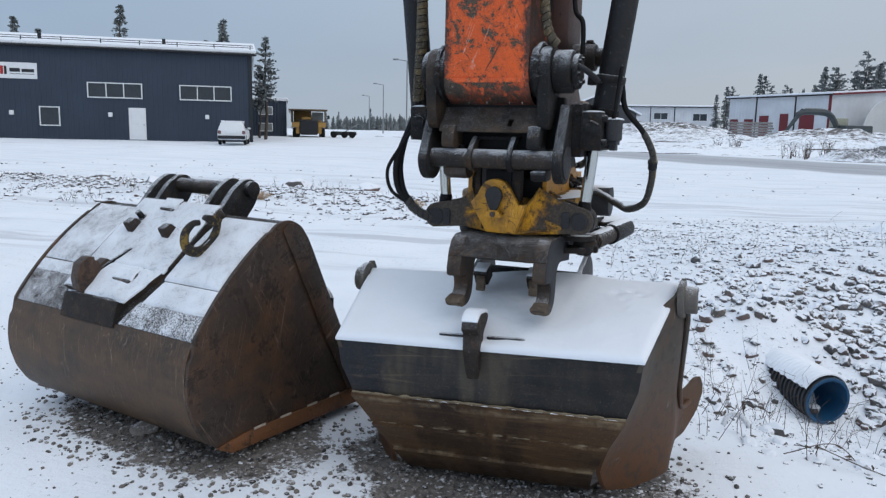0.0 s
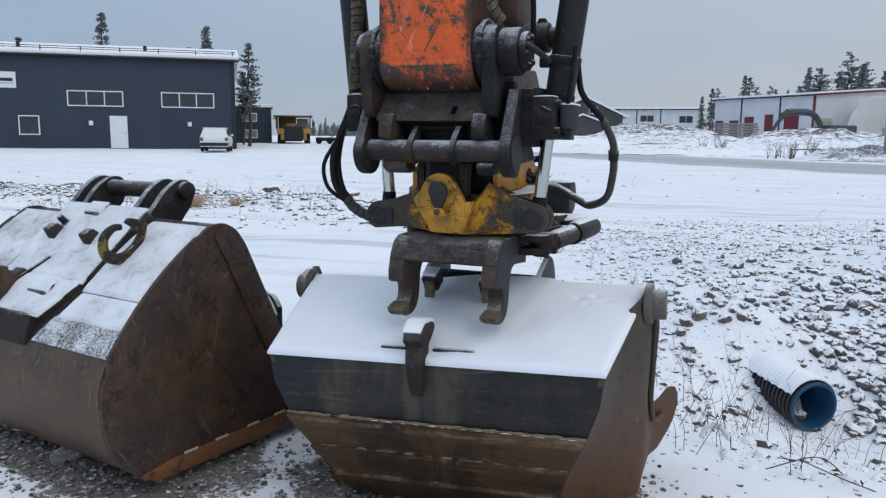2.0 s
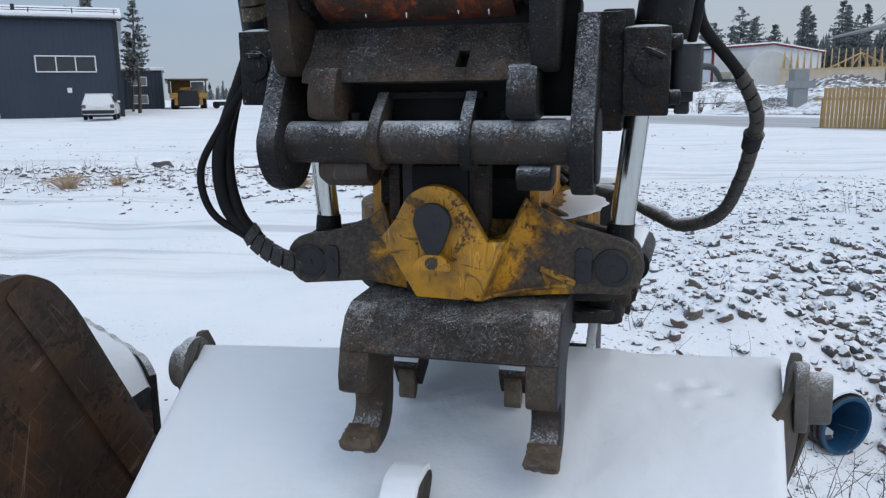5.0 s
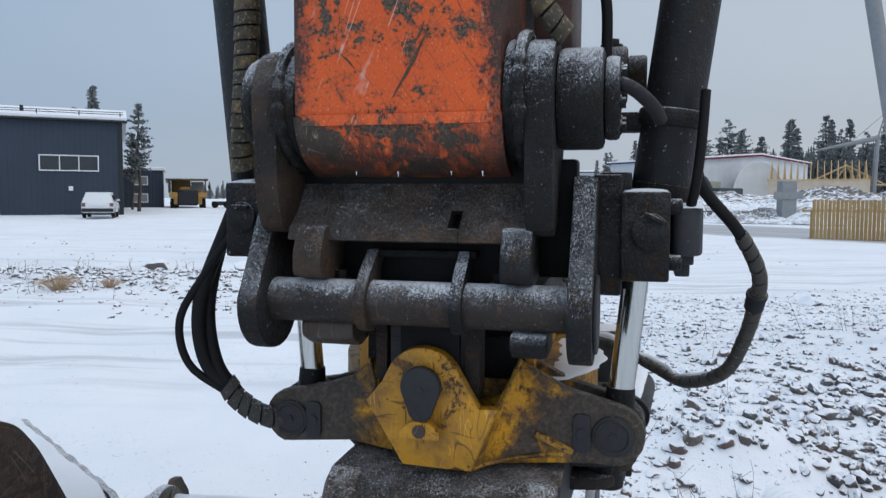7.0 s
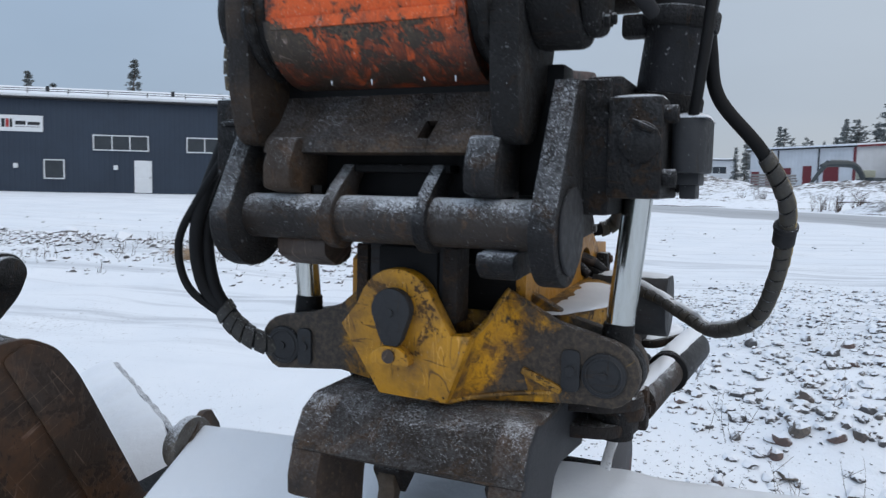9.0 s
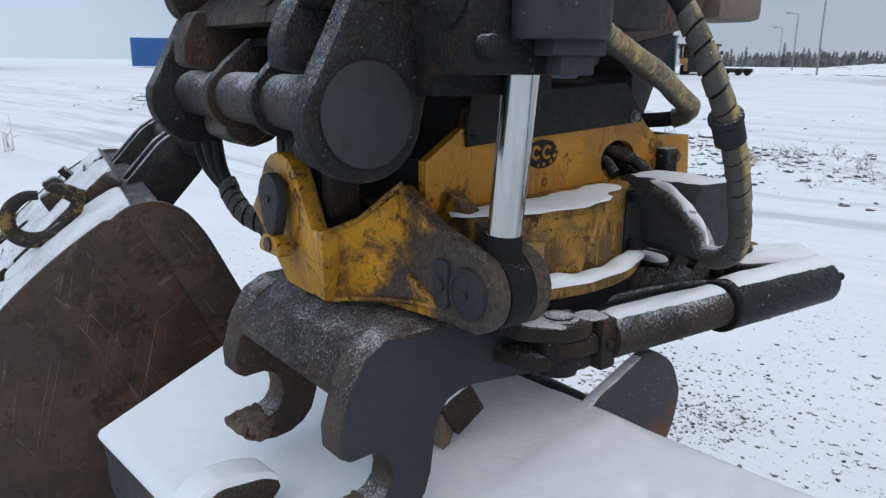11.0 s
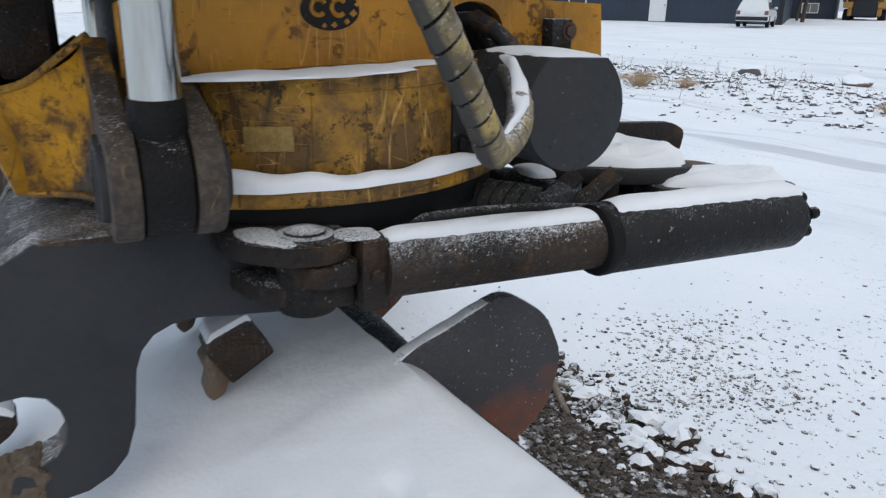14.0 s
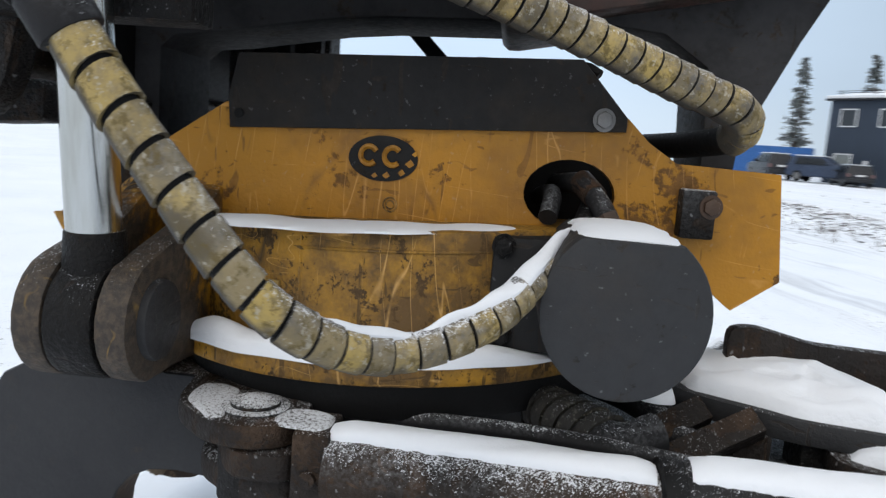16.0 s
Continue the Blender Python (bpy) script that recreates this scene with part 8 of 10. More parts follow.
def building_site():
    # grey steel column with its shield
    c = thing("steel_column", "grey galvanised steel column with a crossboard", "column", Matrix.Translation((22.85, 41.0, gz(22.85, 41.0) - 0.2)))
    bm = bmesh.new()
    block(bm, (-0.42, -0.3, 0), (0.42, 0.3, 2.55), 0.03, 1)
    part("shaft", bm, M_GALV, c)
    bm = bmesh.new()
    block(bm, (-0.9, -0.36, 1.55), (0.75, -0.30, 1.95), 0.01, 1)
    part("crossboard", bm, M_GALV, c)
    # timber shell with roof trusses
    s = thing("timber_shell", "half-built timber house shell with bare roof trusses", "building site", Matrix.Translation((41.4, 76.6, 1.5)) @ Matrix.Rotation(radians(-32), 4, "Z") @ Matrix.Diagonal((0.62, 0.7, 1.0, 1)))
    bm = bmesh.new()
    block(bm, (0, 0, -1), (15, 0.2, 2.45), 0)
    part("wall", bm, M_PLY, s)
    bm = bmesh.new()
    block(bm, (0, 9.8, -1), (15, 10.0, 2.45), 0)
    part("wall", bm, M_PLY, s)
    bm = bmesh.new()
    block(bm, (-0.1, -0.1, 2.45), (15.1, 0.25, 2.62), 0)
    part("top_plate", bm, M_TRUSS, s)
    for i in range(15):
        x = 0.3 + i * 1.02
        bm = bmesh.new()
        for a, b in (((0, 2.62), (10, 2.62)), ((0, 2.62), (5, 4.6)), ((5, 4.6), (10, 2.62)), ((2.5, 3.6), (3.3, 2.62)), ((3.3, 2.62), (5, 4.6)), ((5, 4.6), (6.7, 2.62)), ((6.7, 2.62), (7.5, 3.6))):
            rod(bm, (x, *a), (x, *b), 0.07, seg=4)
        part("truss", bm, M_TRUSS, s)
    t = thing("white_tent", "white translucent site tent", "tent", Matrix.Translation((40.6, 82.5, 1.6)) @ Matrix.Rotation(radians(-30), 4, "Z"))
    arch = [(5.2 * (0.5 - 0.5 * math.cos(w)), 4.6 * math.sin(w) ** 0.8) for w in [math.pi * k / 18 for k in range(19)]]
    bm = bmesh.new()
    prism(bm, arch, 1, 0, 9, 0)
    part("cover", bm, M_TENT, t)
    for k in range(6):
        bm = bmesh.new()
        tube(bm, [Vector((p[0], 1.7 * k, p[1] + 0.03)) for p in arch], 0.05, 6)
        part("hoop", bm, M_WHITE, t)
    # crane lifting a truss
    k = thing("mobile_crane", "slim mobile crane holding a roof truss", "crane", Matrix.Translation((51.6, 74.5, 2.0)))
    bm = bmesh.new()
    rod(bm, (0, 0, 0), (0.3, 0, 6.6), 0.28, 0.2, seg=8)
    part("mast", bm, M_GALV, k)
    bm = bmesh.new()
    rod(bm, (0.5, 0, 6.4), (-4.8, 2.0, 5.2), 0.3, 0.12, seg=8)
    part("boom", bm, M_GALV, k)
    bm = bmesh.new()
    rod(bm, (0.3, 0, 6.4), (1.0, 0, 8.9), 0.10, 0.06, seg=6)
    rod(bm, (1.0, 0, 8.9), (-1.8, 0.8, 6.2), 0.03, seg=5)
    part("jib", bm, M_GALV, k)
    bm = bmesh.new()
    for a, b in (((-7, 1.4), (1.8, 1.4)), ((-7, 1.4), (-2.6, 3.4)), ((-2.6, 3.4), (1.8, 1.4)), ((-5, 2.3), (-4, 1.4)), ((-4, 1.4), (-2.6, 3.4)), ((-2.6, 3.4), (-1.2, 1.4)), ((-1.2, 1.4), (0, 2.3))):
        rod(bm, (a[0], 0.6, a[1] + 0.2), (b[0], 0.6, b[1] + 0.2), 0.08, seg=4)
    part("hanging_truss", bm, M_TRUSS, k)
    bm = bmesh.new()
    block(bm, (-0.9, -1.2, -0.6), (0.9, 1.2, 0.7), 0.1, 1)
    part("carrier", bm, M_YELLOW_CLEAN, k)


M_GALV = plain("galvanised_steel", (0.23, 0.245, 0.255), 0.5, 0.3, 0.15, 3, 0.05)
M_PLY = plain("pale_plywood", (0.50, 0.42, 0.33), 0.7, 0, 0.2, 0.8, 0.05)
M_TRUSS = plain("new_timber", (0.50, 0.36, 0.19), 0.7, 0, 0.2, 1.0, 0.05)
M_TENT = plain("tent_foil", (0.62, 0.60, 0.57), 0.6, 0, 0.1, 0.8, 0.05)
building_site()


def far_excavator():
    e = thing("parked_excavator", "dark excavator with a bent boom far behind the rubble", "excavator", Matrix.Translation((35.0, 74.9, 1.35)) @ Matrix.Rotation(radians(14), 4, "Z"))
    bm = bmesh.new()
    tube(bm, spline([(-0.4, 0, 1.0), (-1.0, 0, 2.2), (-1.7, 0, 2.85), (-2.6, 0, 3.0), (-4.3, 0, 2.95), (-5.1, 0, 2.7)], 6), lambda f: 0.22 + 0.10 * math.sin(math.pi * f), 8)
    part("boom", bm, M_EXC, e)
    bm = bmesh.new()
    tube(bm, [Vector((-4.4, 0, 3.15)), Vector((-5.4, 0, 2.0)), Vector((-6.2, 0, 0.9))], lambda f: 0.24 - 0.10 * f, 8)
    part("stick", bm, M_EXC, e)
    bm = bmesh.new()
    rod(bm, (-2.4, 0, 3.3), (-4.2, 0, 3.3), 0.07, seg=8)
    part("boom_cylinder", bm, M_GALV, e)
    bm = bmesh.new()
    prism(bm, [(-6.9, 0.2), (-5.9, 0.1), (-5.9, 0.9), (-6.5, 1.0)], 1, -0.5, 0.5, 0.05)
    part("bucket", bm, M_EXC, e)
    bm = bmesh.new()
    block(bm, (-0.6, -1.2, 0.4), (2.4, 1.2, 1.8), 0.15, 2)
    part("house_body", bm, M_EXC, e)
    bm = bmesh.new()
    block(bm, (-0.6, 0.2, 1.5), (0.8, 1.2, 2.5), 0.12, 2)
    part("cab", bm, M_EXC_CAB, e)
    bm = bmesh.new()
    block(bm, (-1.8, -1.4, -0.6), (2.2, -0.8, 0.3), 0.25, 2)
    part("track", bm, M_RUBBER, e)
    bm = bmesh.new()
    block(bm, (-1.8, 0.8, -0.6), (2.2, 1.4, 0.3), 0.25, 2)
    part("track", bm, M_RUBBER, e)


M_EXC = plain("dark_green_grey_paint", (0.045, 0.055, 0.06), 0.5, 0, 0.2, 2, 0.05)
M_EXC_CAB = plain("pale_cab_paint", (0.30, 0.31, 0.25), 0.4, 0, 0.2, 2, 0.05)
far_excavator()


def dump_truck():
    t = thing("dumper", "yellow articulated dumper with a plywood weather roof, parked in snow", "dumper", Matrix.Translation((-15.9, 70.6, 0.75)) @ Matrix.Rotation(radians(12), 4, "Z"))
    def piece(name, lo, hi, mat, bevel=0.06, parent=None):
        bm = bmesh.new()
        block(bm, lo, hi, bevel, 1)
        return part(name, bm, mat, parent or t)
    piece("tail_gate", (-0.85, 0.0, 0.55), (0.85, 0.25, 1.75), M_TRIM)
    piece("rear_fender", (-1.55, 0.0, 1.15), (-0.85, 1.6, 1.62), M_DUMPER)
    piece("rear_fender", (0.85, 0.0, 1.15), (1.6, 1.6, 1.62), M_DUMPER)
    piece("fender_leg", (-1.2, 0.1, 0.55), (-0.85, 0.5, 1.2), M_DUMPER)
    piece("fender_leg", (0.85, 0.1, 0.55), (1.2, 0.5, 1.2), M_DUMPER)
    piece("tool_shelf", (-1.0, 0.3, 1.75), (0.9, 1.4, 1.86), M_GREYWOOD_DARK)
    piece("lantern_box", (-0.7, 0.5, 1.86), (0.2, 1.2, 2.1), M_DUMPER)
    piece("side_board", (-1.65, 0.4, 1.6), (-1.55, 3.4, 2.75), M_WOOD_DARK)
    piece("back_board", (-1.5, 3.3, 1.5), (0.2, 3.4, 2.75), M_WOOD_TAN)
    piece("cab_window", (0.25, 3.2, 1.85), (1.35, 3.3, 2.62), M_GLASS_PALE)
    piece("corner_post", (-1.65, 0.3, 1.6), (-1.53, 0.42, 2.8), M_WOOD_DARK, 0.02)
    piece("corner_post", (1.45, 0.3, 1.6), (1.57, 0.42, 2.75), M_WOOD_DARK, 0.02)
    piece("weather_roof", (-1.85, 0.0, 2.72), (1.75, 3.8, 2.84), M_WOOD_DARK, 0.02)
    piece("mirror", (1.72, 0.4, 1.95), (1.95, 0.55, 2.3), M_TRIM)
    piece("mirror", (-1.85, 0.4, 2.4), (-1.66, 0.55, 2.8), M_WHITE)
    piece("chassis", (-0.8, 0.4, 0.45), (0.8, 6.4, 1.1), M_TRIM)
    piece("engine_hood", (-1.2, 4.2, 1.1), (1.2, 6.6, 2.1), M_DUMPER)
    for sx in (-1, 1):
        for y in (0.9, 2.4, 5.4):
            bm = bmesh.new()
            rod(bm, (sx * 0.95, y, 0.5), (sx * 1.5, y, 0.5), 0.6, seg=24, bevel=0.08)
            w = part("wheel", bm, M_RUBBER, t)
            bm = bmesh.new()
            rod(bm, (sx * 1.5, y, 0.5), (sx * 1.52, y, 0.5), 0.3, seg=14)
            part("rim", bm, M_DUMPER, w)


M_DUMPER = plain("dull_ochre_paint", (0.34, 0.20, 0.06), 0.6, 0, 0.3, 2, 0.1)
M_WOOD_TAN = plain("ochre_plywood", (0.22, 0.135, 0.05), 0.7, 0, 0.3, 1.5, 0.1)
M_GREYWOOD_DARK = plain("grey_shelf_board", (0.10, 0.10, 0.10), 0.7, 0, 0.3, 2, 0.1)
M_WOOD_DARK = plain("dark_timber", (0.12, 0.085, 0.055), 0.7, 0, 0.2, 2, 0.1)
dump_truck()


def plough_trailer():
    """A low dark implement on small wheels beside the dumper."""
    p = thing("low_trailer", "low dark implement trailer with a light drawbar", "trailer", Matrix.Translation((-12.9, 70.6, gz(-12.9, 70.6))) @ Matrix.Rotation(radians(8), 4, "Z"))
    bm = bmesh.new()
    block(bm, (-0.9, -0.5, 0.25), (1.5, 0.5, 0.6), 0.08, 1)
    part("frame", bm, M_TRIM, p)
    for x in (-0.6, 0.4, 1.1):
        bm = bmesh.new()
        rod(bm, (x, -0.62, 0.3), (x, -0.45, 0.3), 0.3, seg=18, bevel=0.04)
        part("wheel", bm, M_RUBBER, p)
    bm = bmesh.new()
    rod(bm, (0.3, 0, 0.5), (1.7, 0.2, 1.35), 0.04, seg=8)
    part("drawbar", bm, M_GALV, p)


plough_trailer()


def lamp_post(x, y, h, lean=0.0, r=0.09, head=True, label="tall thin grey street lamp post"):
    p = thing("street_lamp", label, "lamp post", Matrix.Translation((x, y, gz(x, y) - 0.3)) @ Matrix.Rotation(radians(lean), 4, "Y"))
    bm = bmesh.new()
    rod(bm, (0, 0, 0), (0, 0, h), r, r * 0.7, seg=16)
    part("pole", bm, M_GALV, p)
    if head:
        bm = bmesh.new()
        rod(bm, (0, 0, h), (-1.0, 0, h + 0.15), r * 0.5, seg=8)
        part("bracket", bm, M_GALV, p)
        bm = bmesh.new()
        block(bm, (-1.5, -0.15, h + 0.08), (-0.9, 0.15, h + 0.24), 0.05, 1)
        part("lamp_head", bm, M_GALV, p)


lamp_post(-7.6, 79.8, 8.2)
lamp_post(-13.9, 109.2, 7.2)
lamp_post(-22.0, 150.0, 7.0)
lamp_post(-0.8, 62.4, 10.5)


def timber_stack():
    s = thing("timber_stack", "stack of grey weathered timber under snow", "timber stack", Matrix.Translation((26.8, 82.4, 1.75)) @ Matrix.Rotation(radians(-8), 4, "Z"))
    for i in range(6):
        for j in range(3):
            bm = bmesh.new()
            block(bm, (0.1 * ((i + j) % 3), j * 0.5, 0.1 + i * 0.28), (4.4 - 0.15 * ((i * 2 + j) % 3), j * 0.5 + 0.46, 0.1 + i * 0.28 + 0.20), 0.02, 1)
            part("beam", bm, M_GREYWOOD, s)


M_GREYWOOD = capped("weathered_timber", (0.20, 0.20, 0.20), (0.30, 0.29, 0.28), 0.8, False, 2.0)
timber_stack()


# ---- trees ----
def needle_material(name, a, b):
    n = Nodes(name)
    c = n.mix(n.geo.outputs["Random Per Island"], a, b)
    up = n.up()
    f = n.ramp(n.math("ADD", up, n.noise(1.5, 3, 0.6, vec=n.world())), 1.05, 1.45, 0.0, 0.5)
    return n.done(n.mix(f, c, (0.55, 0.58, 0.62)), 0.8, 0, 0.2)


# the pale grey of distance haze is put into the needle colours
M_NEEDLE = needle_material("hazed_conifer_needles", (0.105, 0.120, 0.122), (0.185, 0.205, 0.210))
M_BARK = plain("conifer_bark", (0.075, 0.06, 0.05), 0.85, 0, 0.3, 4, 0.3)


def crown_mesh(bm, height, base, width, rng, tiers=26, per=9, pine=False):
    """Boughs in loose whorls, each a fan of small needle clumps."""
    for t in range(tiers):
        f = (t + rng.random() * 0.6) / tiers
        z = base + (height - base) * f
        if pine:
            reach = width * (0.35 + 0.75 * math.sin(math.pi * min(1, 0.15 + f)) ** 0.8) * (1.0 if f < 0.85 else 0.6)
        else:
            reach = width * (1 - f) ** 0.8 * (0.75 + 0.4 * rng.random()) + 0.12
        n = max(3, int(per * (0.5 + 0.6 * (1 - f))))
        for k in range(n):
            if rng.random() < 0.16:
                continue
            a = rng.random() * 2 * math.pi
            L = reach * rng.uniform(0.6, 1.12)
            d = Vector((math.cos(a), math.sin(a), 0))
            droop = rng.uniform(-0.45, 0.1) if not pine else rng.uniform(-0.1, 0.35)
            steps = max(2, int(L / 0.35))
            for s in range(1, steps + 1):
                q = s / steps
                p = Vector((0, 0, z)) + d * L * q + Vector((0, 0, droop * L * q * q))
                size = (0.27 + 0.12 * rng.random()) * (1.25 - 0.5 * q)
                for c in range(5):
                    ax = Vector((rng.uniform(-1, 1), rng.uniform(-1, 1), rng.uniform(-0.5, 0.5))).normalized()
                    u = (d * rng.uniform(0.5, 1) + ax * 0.7).normalized() * size
                    w = ax.cross(u).normalized() * size * 0.45
                    o = p + ax * 0.14
                    vs = [bm.verts.new(o - u * 0.5), bm.verts.new(o + w * 0.6), bm.verts.new(o + u * 0.7), bm.verts.new(o - w * 0.6 + Vector((0, 0, -0.05)))]
                    bm.faces.new(vs)
    return bm


def conifer(height, base, width, seed, pine=False, label="", tiers=26, per=9):
    rng = random.Random(seed)
    t = thing("pine_tree" if pine else "spruce_tree", label or ("tall pine with a bare trunk and thin crown" if pine else "dark spruce dusted with snow"), "tree")
    bm = bmesh.new()
    line = [Vector((0.10 * math.sin(k * 1.3 + seed), 0.1 * math.cos(k * 1.7 + seed), height * k / 8)) for k in range(9)]
    tube(bm, line, lambda f: 0.16 * (1 - f) + 0.03, 8)
    for k in range(14):
        z = base * 0.6 + (height * 0.9 - base * 0.6) * k / 14
        a = rng.random() * 6.28
        L = width * 0.6 * (1 - z / height) + 0.2
        tube(bm, [Vector((0, 0, z)), Vector((math.cos(a) * L, math.sin(a) * L, z + 0.1 * L))], 0.03, 5)
    part("trunk", bm, M_BARK, t)
    bm = bmesh.new()
    crown_mesh(bm, height, base, width, rng, tiers, per, pine)
    part("crown", bm, M_NEEDLE, t, smooth=False)
    return t


tree_a = conifer(12.0, 1.0, 1.65, 3, tiers=40)
tree_b = conifer(11.0, 4.3, 1.15, 5, True, tiers=24, per=9)
tree_c = conifer(10.0, 0.6, 1.40, 8, tiers=34)
tree_d = conifer(12.5, 5.0, 1.9, 11, True, tiers=22, per=9)


def plant(kind, x, y, top, turn, first={}):
    """Sets a copy of one of the four trees with its top at the height given."""
    h = {0: 12.0, 1: 11.0, 2: 10.0, 3: 12.5}[kind]
    src = (tree_a, tree_b, tree_c, tree_d)[kind]
    z = gz(x, y) - 0.15
    s = max(0.25, (top - z) / h)
    m = pose(x, y, z, 0, 0, turn) @ Matrix.Scale(s, 4)
    if kind not in first:
        first[kind] = True
        src.matrix_world = m
        return src
    t = copy_thing(src, pose(0, 0, 0))
    t.matrix_basis = m
    return t


for k, (x, y, top) in enumerate(((-42.2, 68.0, 11.3), (-43.5, 74.0, 11.0), (-34.4, 72.3, 13.1), (-25.7, 75.8, 12.4), (-29.0, 80.0, 10.8), (-47.0, 66.0, 12.0), (-50.0, 64.0, 12.6), (-54.0, 68.0, 12.0), (-38.5, 76.0, 10.2), (-57.0, 60.0, 12.8), (-60.5, 66.0, 12.0), (-64.0, 58.0, 13.0))):
    plant((0, 2, 0, 2)[k % 4], x, y, top, 40 * k)
plant(1, -16.85, 59.8, 8.9, 10)
plant(1, -18.3, 63.0, 6.9, 80)
rt = random.Random(21)
for k in range(30):
    f = k / 29
    x = 51 + 46 * f + rt.uniform(-2, 2)
    y = 150 - 24 * f + rt.uniform(-6, 8)
    top = 11.5 + 4.5 * min(1, f * 2.2) + rt.uniform(-2.5, 2.0)
    plant(rt.choice((0, 1, 2, 3, 3)), x, y, top, rt.uniform(0, 360))
plant(2, 39.3, 124.0, 9.8, 0)
plant(0, 38.2, 125.5, 8.6, 90)
for k in range(12):
    plant(rt.choice((0, 2, 1)), -44 + 2.1 * k + rt.uniform(-1, 1), 216 + rt.uniform(-8, 8), rt.uniform(4.6, 8.5), rt.uniform(0, 360))


def far_woods():
    """The closed belt of woods behind everything, as one mass of small boughs."""
    rng = random.Random(77)
    bm = bmesh.new()
    verts, faces = [], []
    def tree(x, y, z0, h, w):
        for t in range(16):
            f = t / 16
            z = z0 + h * (0.08 + 0.92 * f)
            r = w * (1 - f) ** 0.8 + 0.15
            for k in range(4):
                a = rng.random() * 6.283
                L = r * rng.uniform(0.6, 1.15)
                c, s = math.cos(a), math.sin(a)
                q = 0.35 + 0.3 * r * 0.4
                i = len(verts)
                verts.extend([(x - s * q * 0.6, y + c * q * 0.6, z), (x + c * L, y + s * L, z - 0.35 * L), (x + s * q * 0.6, y - c * q * 0.6, z + 0.1), (x, y, z + h * 0.10)])
                faces.extend([(i, i + 1, i + 3), (i + 2, i + 3, i + 1)])
    for k in range(330):
        f = rng.random()
        x, y = 62 + 55 * f + rng.uniform(-4, 5), 164 - 24 * f + rng.uniform(-3, 12)
        tree(x, y, gz(x, y), rng.uniform(6.0, 9.5) + 2.5 * min(1, 2 * f), rng.uniform(1.4, 2.2))
    for k in range(260):
        x = rng.uniform(-75, 26)
        y = rng.uniform(290, 330)
        tree(x, y, gz(x, y), rng.uniform(3.0, 6.0), rng.uniform(1.6, 2.6))
    ob = mesh_object("far_woods", verts, faces, M_NEEDLE)
    bm.free()
    tagged(ob, "belt of dark conifer woods far off", "woods", kind="stuff")


far_woods()


# ---- stones, pipe and dry plants in the yard ----
def stone_base(sub):
    bm = bmesh.new()
    bmesh.ops.create_icosphere(bm, subdivisions=sub, radius=1.0)
    v = np.array([p.co[:] for p in bm.verts])
    f = np.array([[p.index for p in q.verts] for q in bm.faces])
    bm.free()
    return v, f


STONE = {1: stone_base(1), 2: stone_base(2)}


def rock_material(name, limit, scale):
    """Broken stone, each of its own grey, brown, tan or dull red, with snow caught on the level parts."""
    n = Nodes(name)
    up = n.up()
    k = n.noise(scale, 4, 0.7, vec=n.world())
    hue = n.node("ShaderNodeValToRGB")
    n.nt.links.new(n.geo.outputs["Random Per Island"], hue.inputs[0])
    cr = hue.color_ramp
    cr.interpolation = "CONSTANT"
    cr.elements[0].position, cr.elements[0].color = 0.0, (0.085, 0.085, 0.09, 1)
    cr.elements[1].position, cr.elements[1].color = 0.30, (0.13, 0.122, 0.12, 1)
    for p, c in ((0.58, (0.135, 0.112, 0.102)), (0.80, (0.17, 0.11, 0.098)), (0.90, (0.18, 0.15, 0.125)), (0.94, (0.05, 0.05, 0.054))):
        e = cr.elements.new(p)
        e.color = (*c, 1)
    col = n.mix(n.ramp(n.noise(scale * 5, 5, 0.7, vec=n.world()), 0.35, 0.7), hue.outputs[0], (0.095, 0.088, 0.085))
    fac = n.ramp(n.math("ADD", up, n.math("MULTIPLY", n.math("SUBTRACT", k, 0.5), 1.3)), limit - 0.12, limit + 0.12)
    n.bump(n.noise(scale * 4, 5, 0.7, vec=n.world()), 0.4, 0.02)
    return n.done(n.mix(fac, col, SNOW), 0.8, 0.0, 0.25)


def stones(name, label, places, material, sub=2, seed=1, flat=0.62, sink=0.35):
    """Many uneven stones in one mesh. places: rows of x, y, size."""
    rng = np.random.RandomState(seed)
    bv, bf = STONE[sub]
    P = np.asarray(places, float)
    n, m = len(P), len(bv)
    shapes = []
    for k in range(14):
        s = bv.copy()
        for j in range(5):
            d = rng.normal(size=3)
            d /= np.linalg.norm(d)
            cut = rng.uniform(0.6, 0.92)
            over = np.clip(s @ d - cut, 0, None)
            s = s - over[:, None] * d[None, :]
        s = s * (1 + 0.10 * rng.normal(size=(m, 1)))
        shapes.append(s)
    shapes = np.array(shapes)
    S = shapes[rng.randint(0, 14, n)]
    sc = np.stack([rng.uniform(0.75, 1.35, n), rng.uniform(0.7, 1.1, n), rng.uniform(0.7, 1.1, n) * flat], 1) * P[:, 2:3]
    S = S * sc[:, None, :]
    a = rng.uniform(0, 2 * np.pi, n)
    c, s = np.cos(a)[:, None], np.sin(a)[:, None]
    X = S[:, :, 0] * c - S[:, :, 1] * s + P[:, 0:1]
    Y = S[:, :, 0] * s + S[:, :, 1] * c + P[:, 1:2]
    tilt = rng.uniform(-0.16, 0.16, (n, 1))
    Z = S[:, :, 2] + tilt * S[:, :, 0] + ground_height(P[:, 0], P[:, 1])[:, None] + (P[:, 2] * flat * (1 - 2 * sink) * 0.6)[:, None]
    V = np.stack([X, Y, Z], 2).reshape(-1, 3)
    F = (bf[None, :, :] + (np.arange(n) * m)[:, None, None]).reshape(-1, 3)
    ob = mesh_object(name, V.tolist(), F.tolist(), material)
    return tagged(ob, label, "stones", kind="stuff")


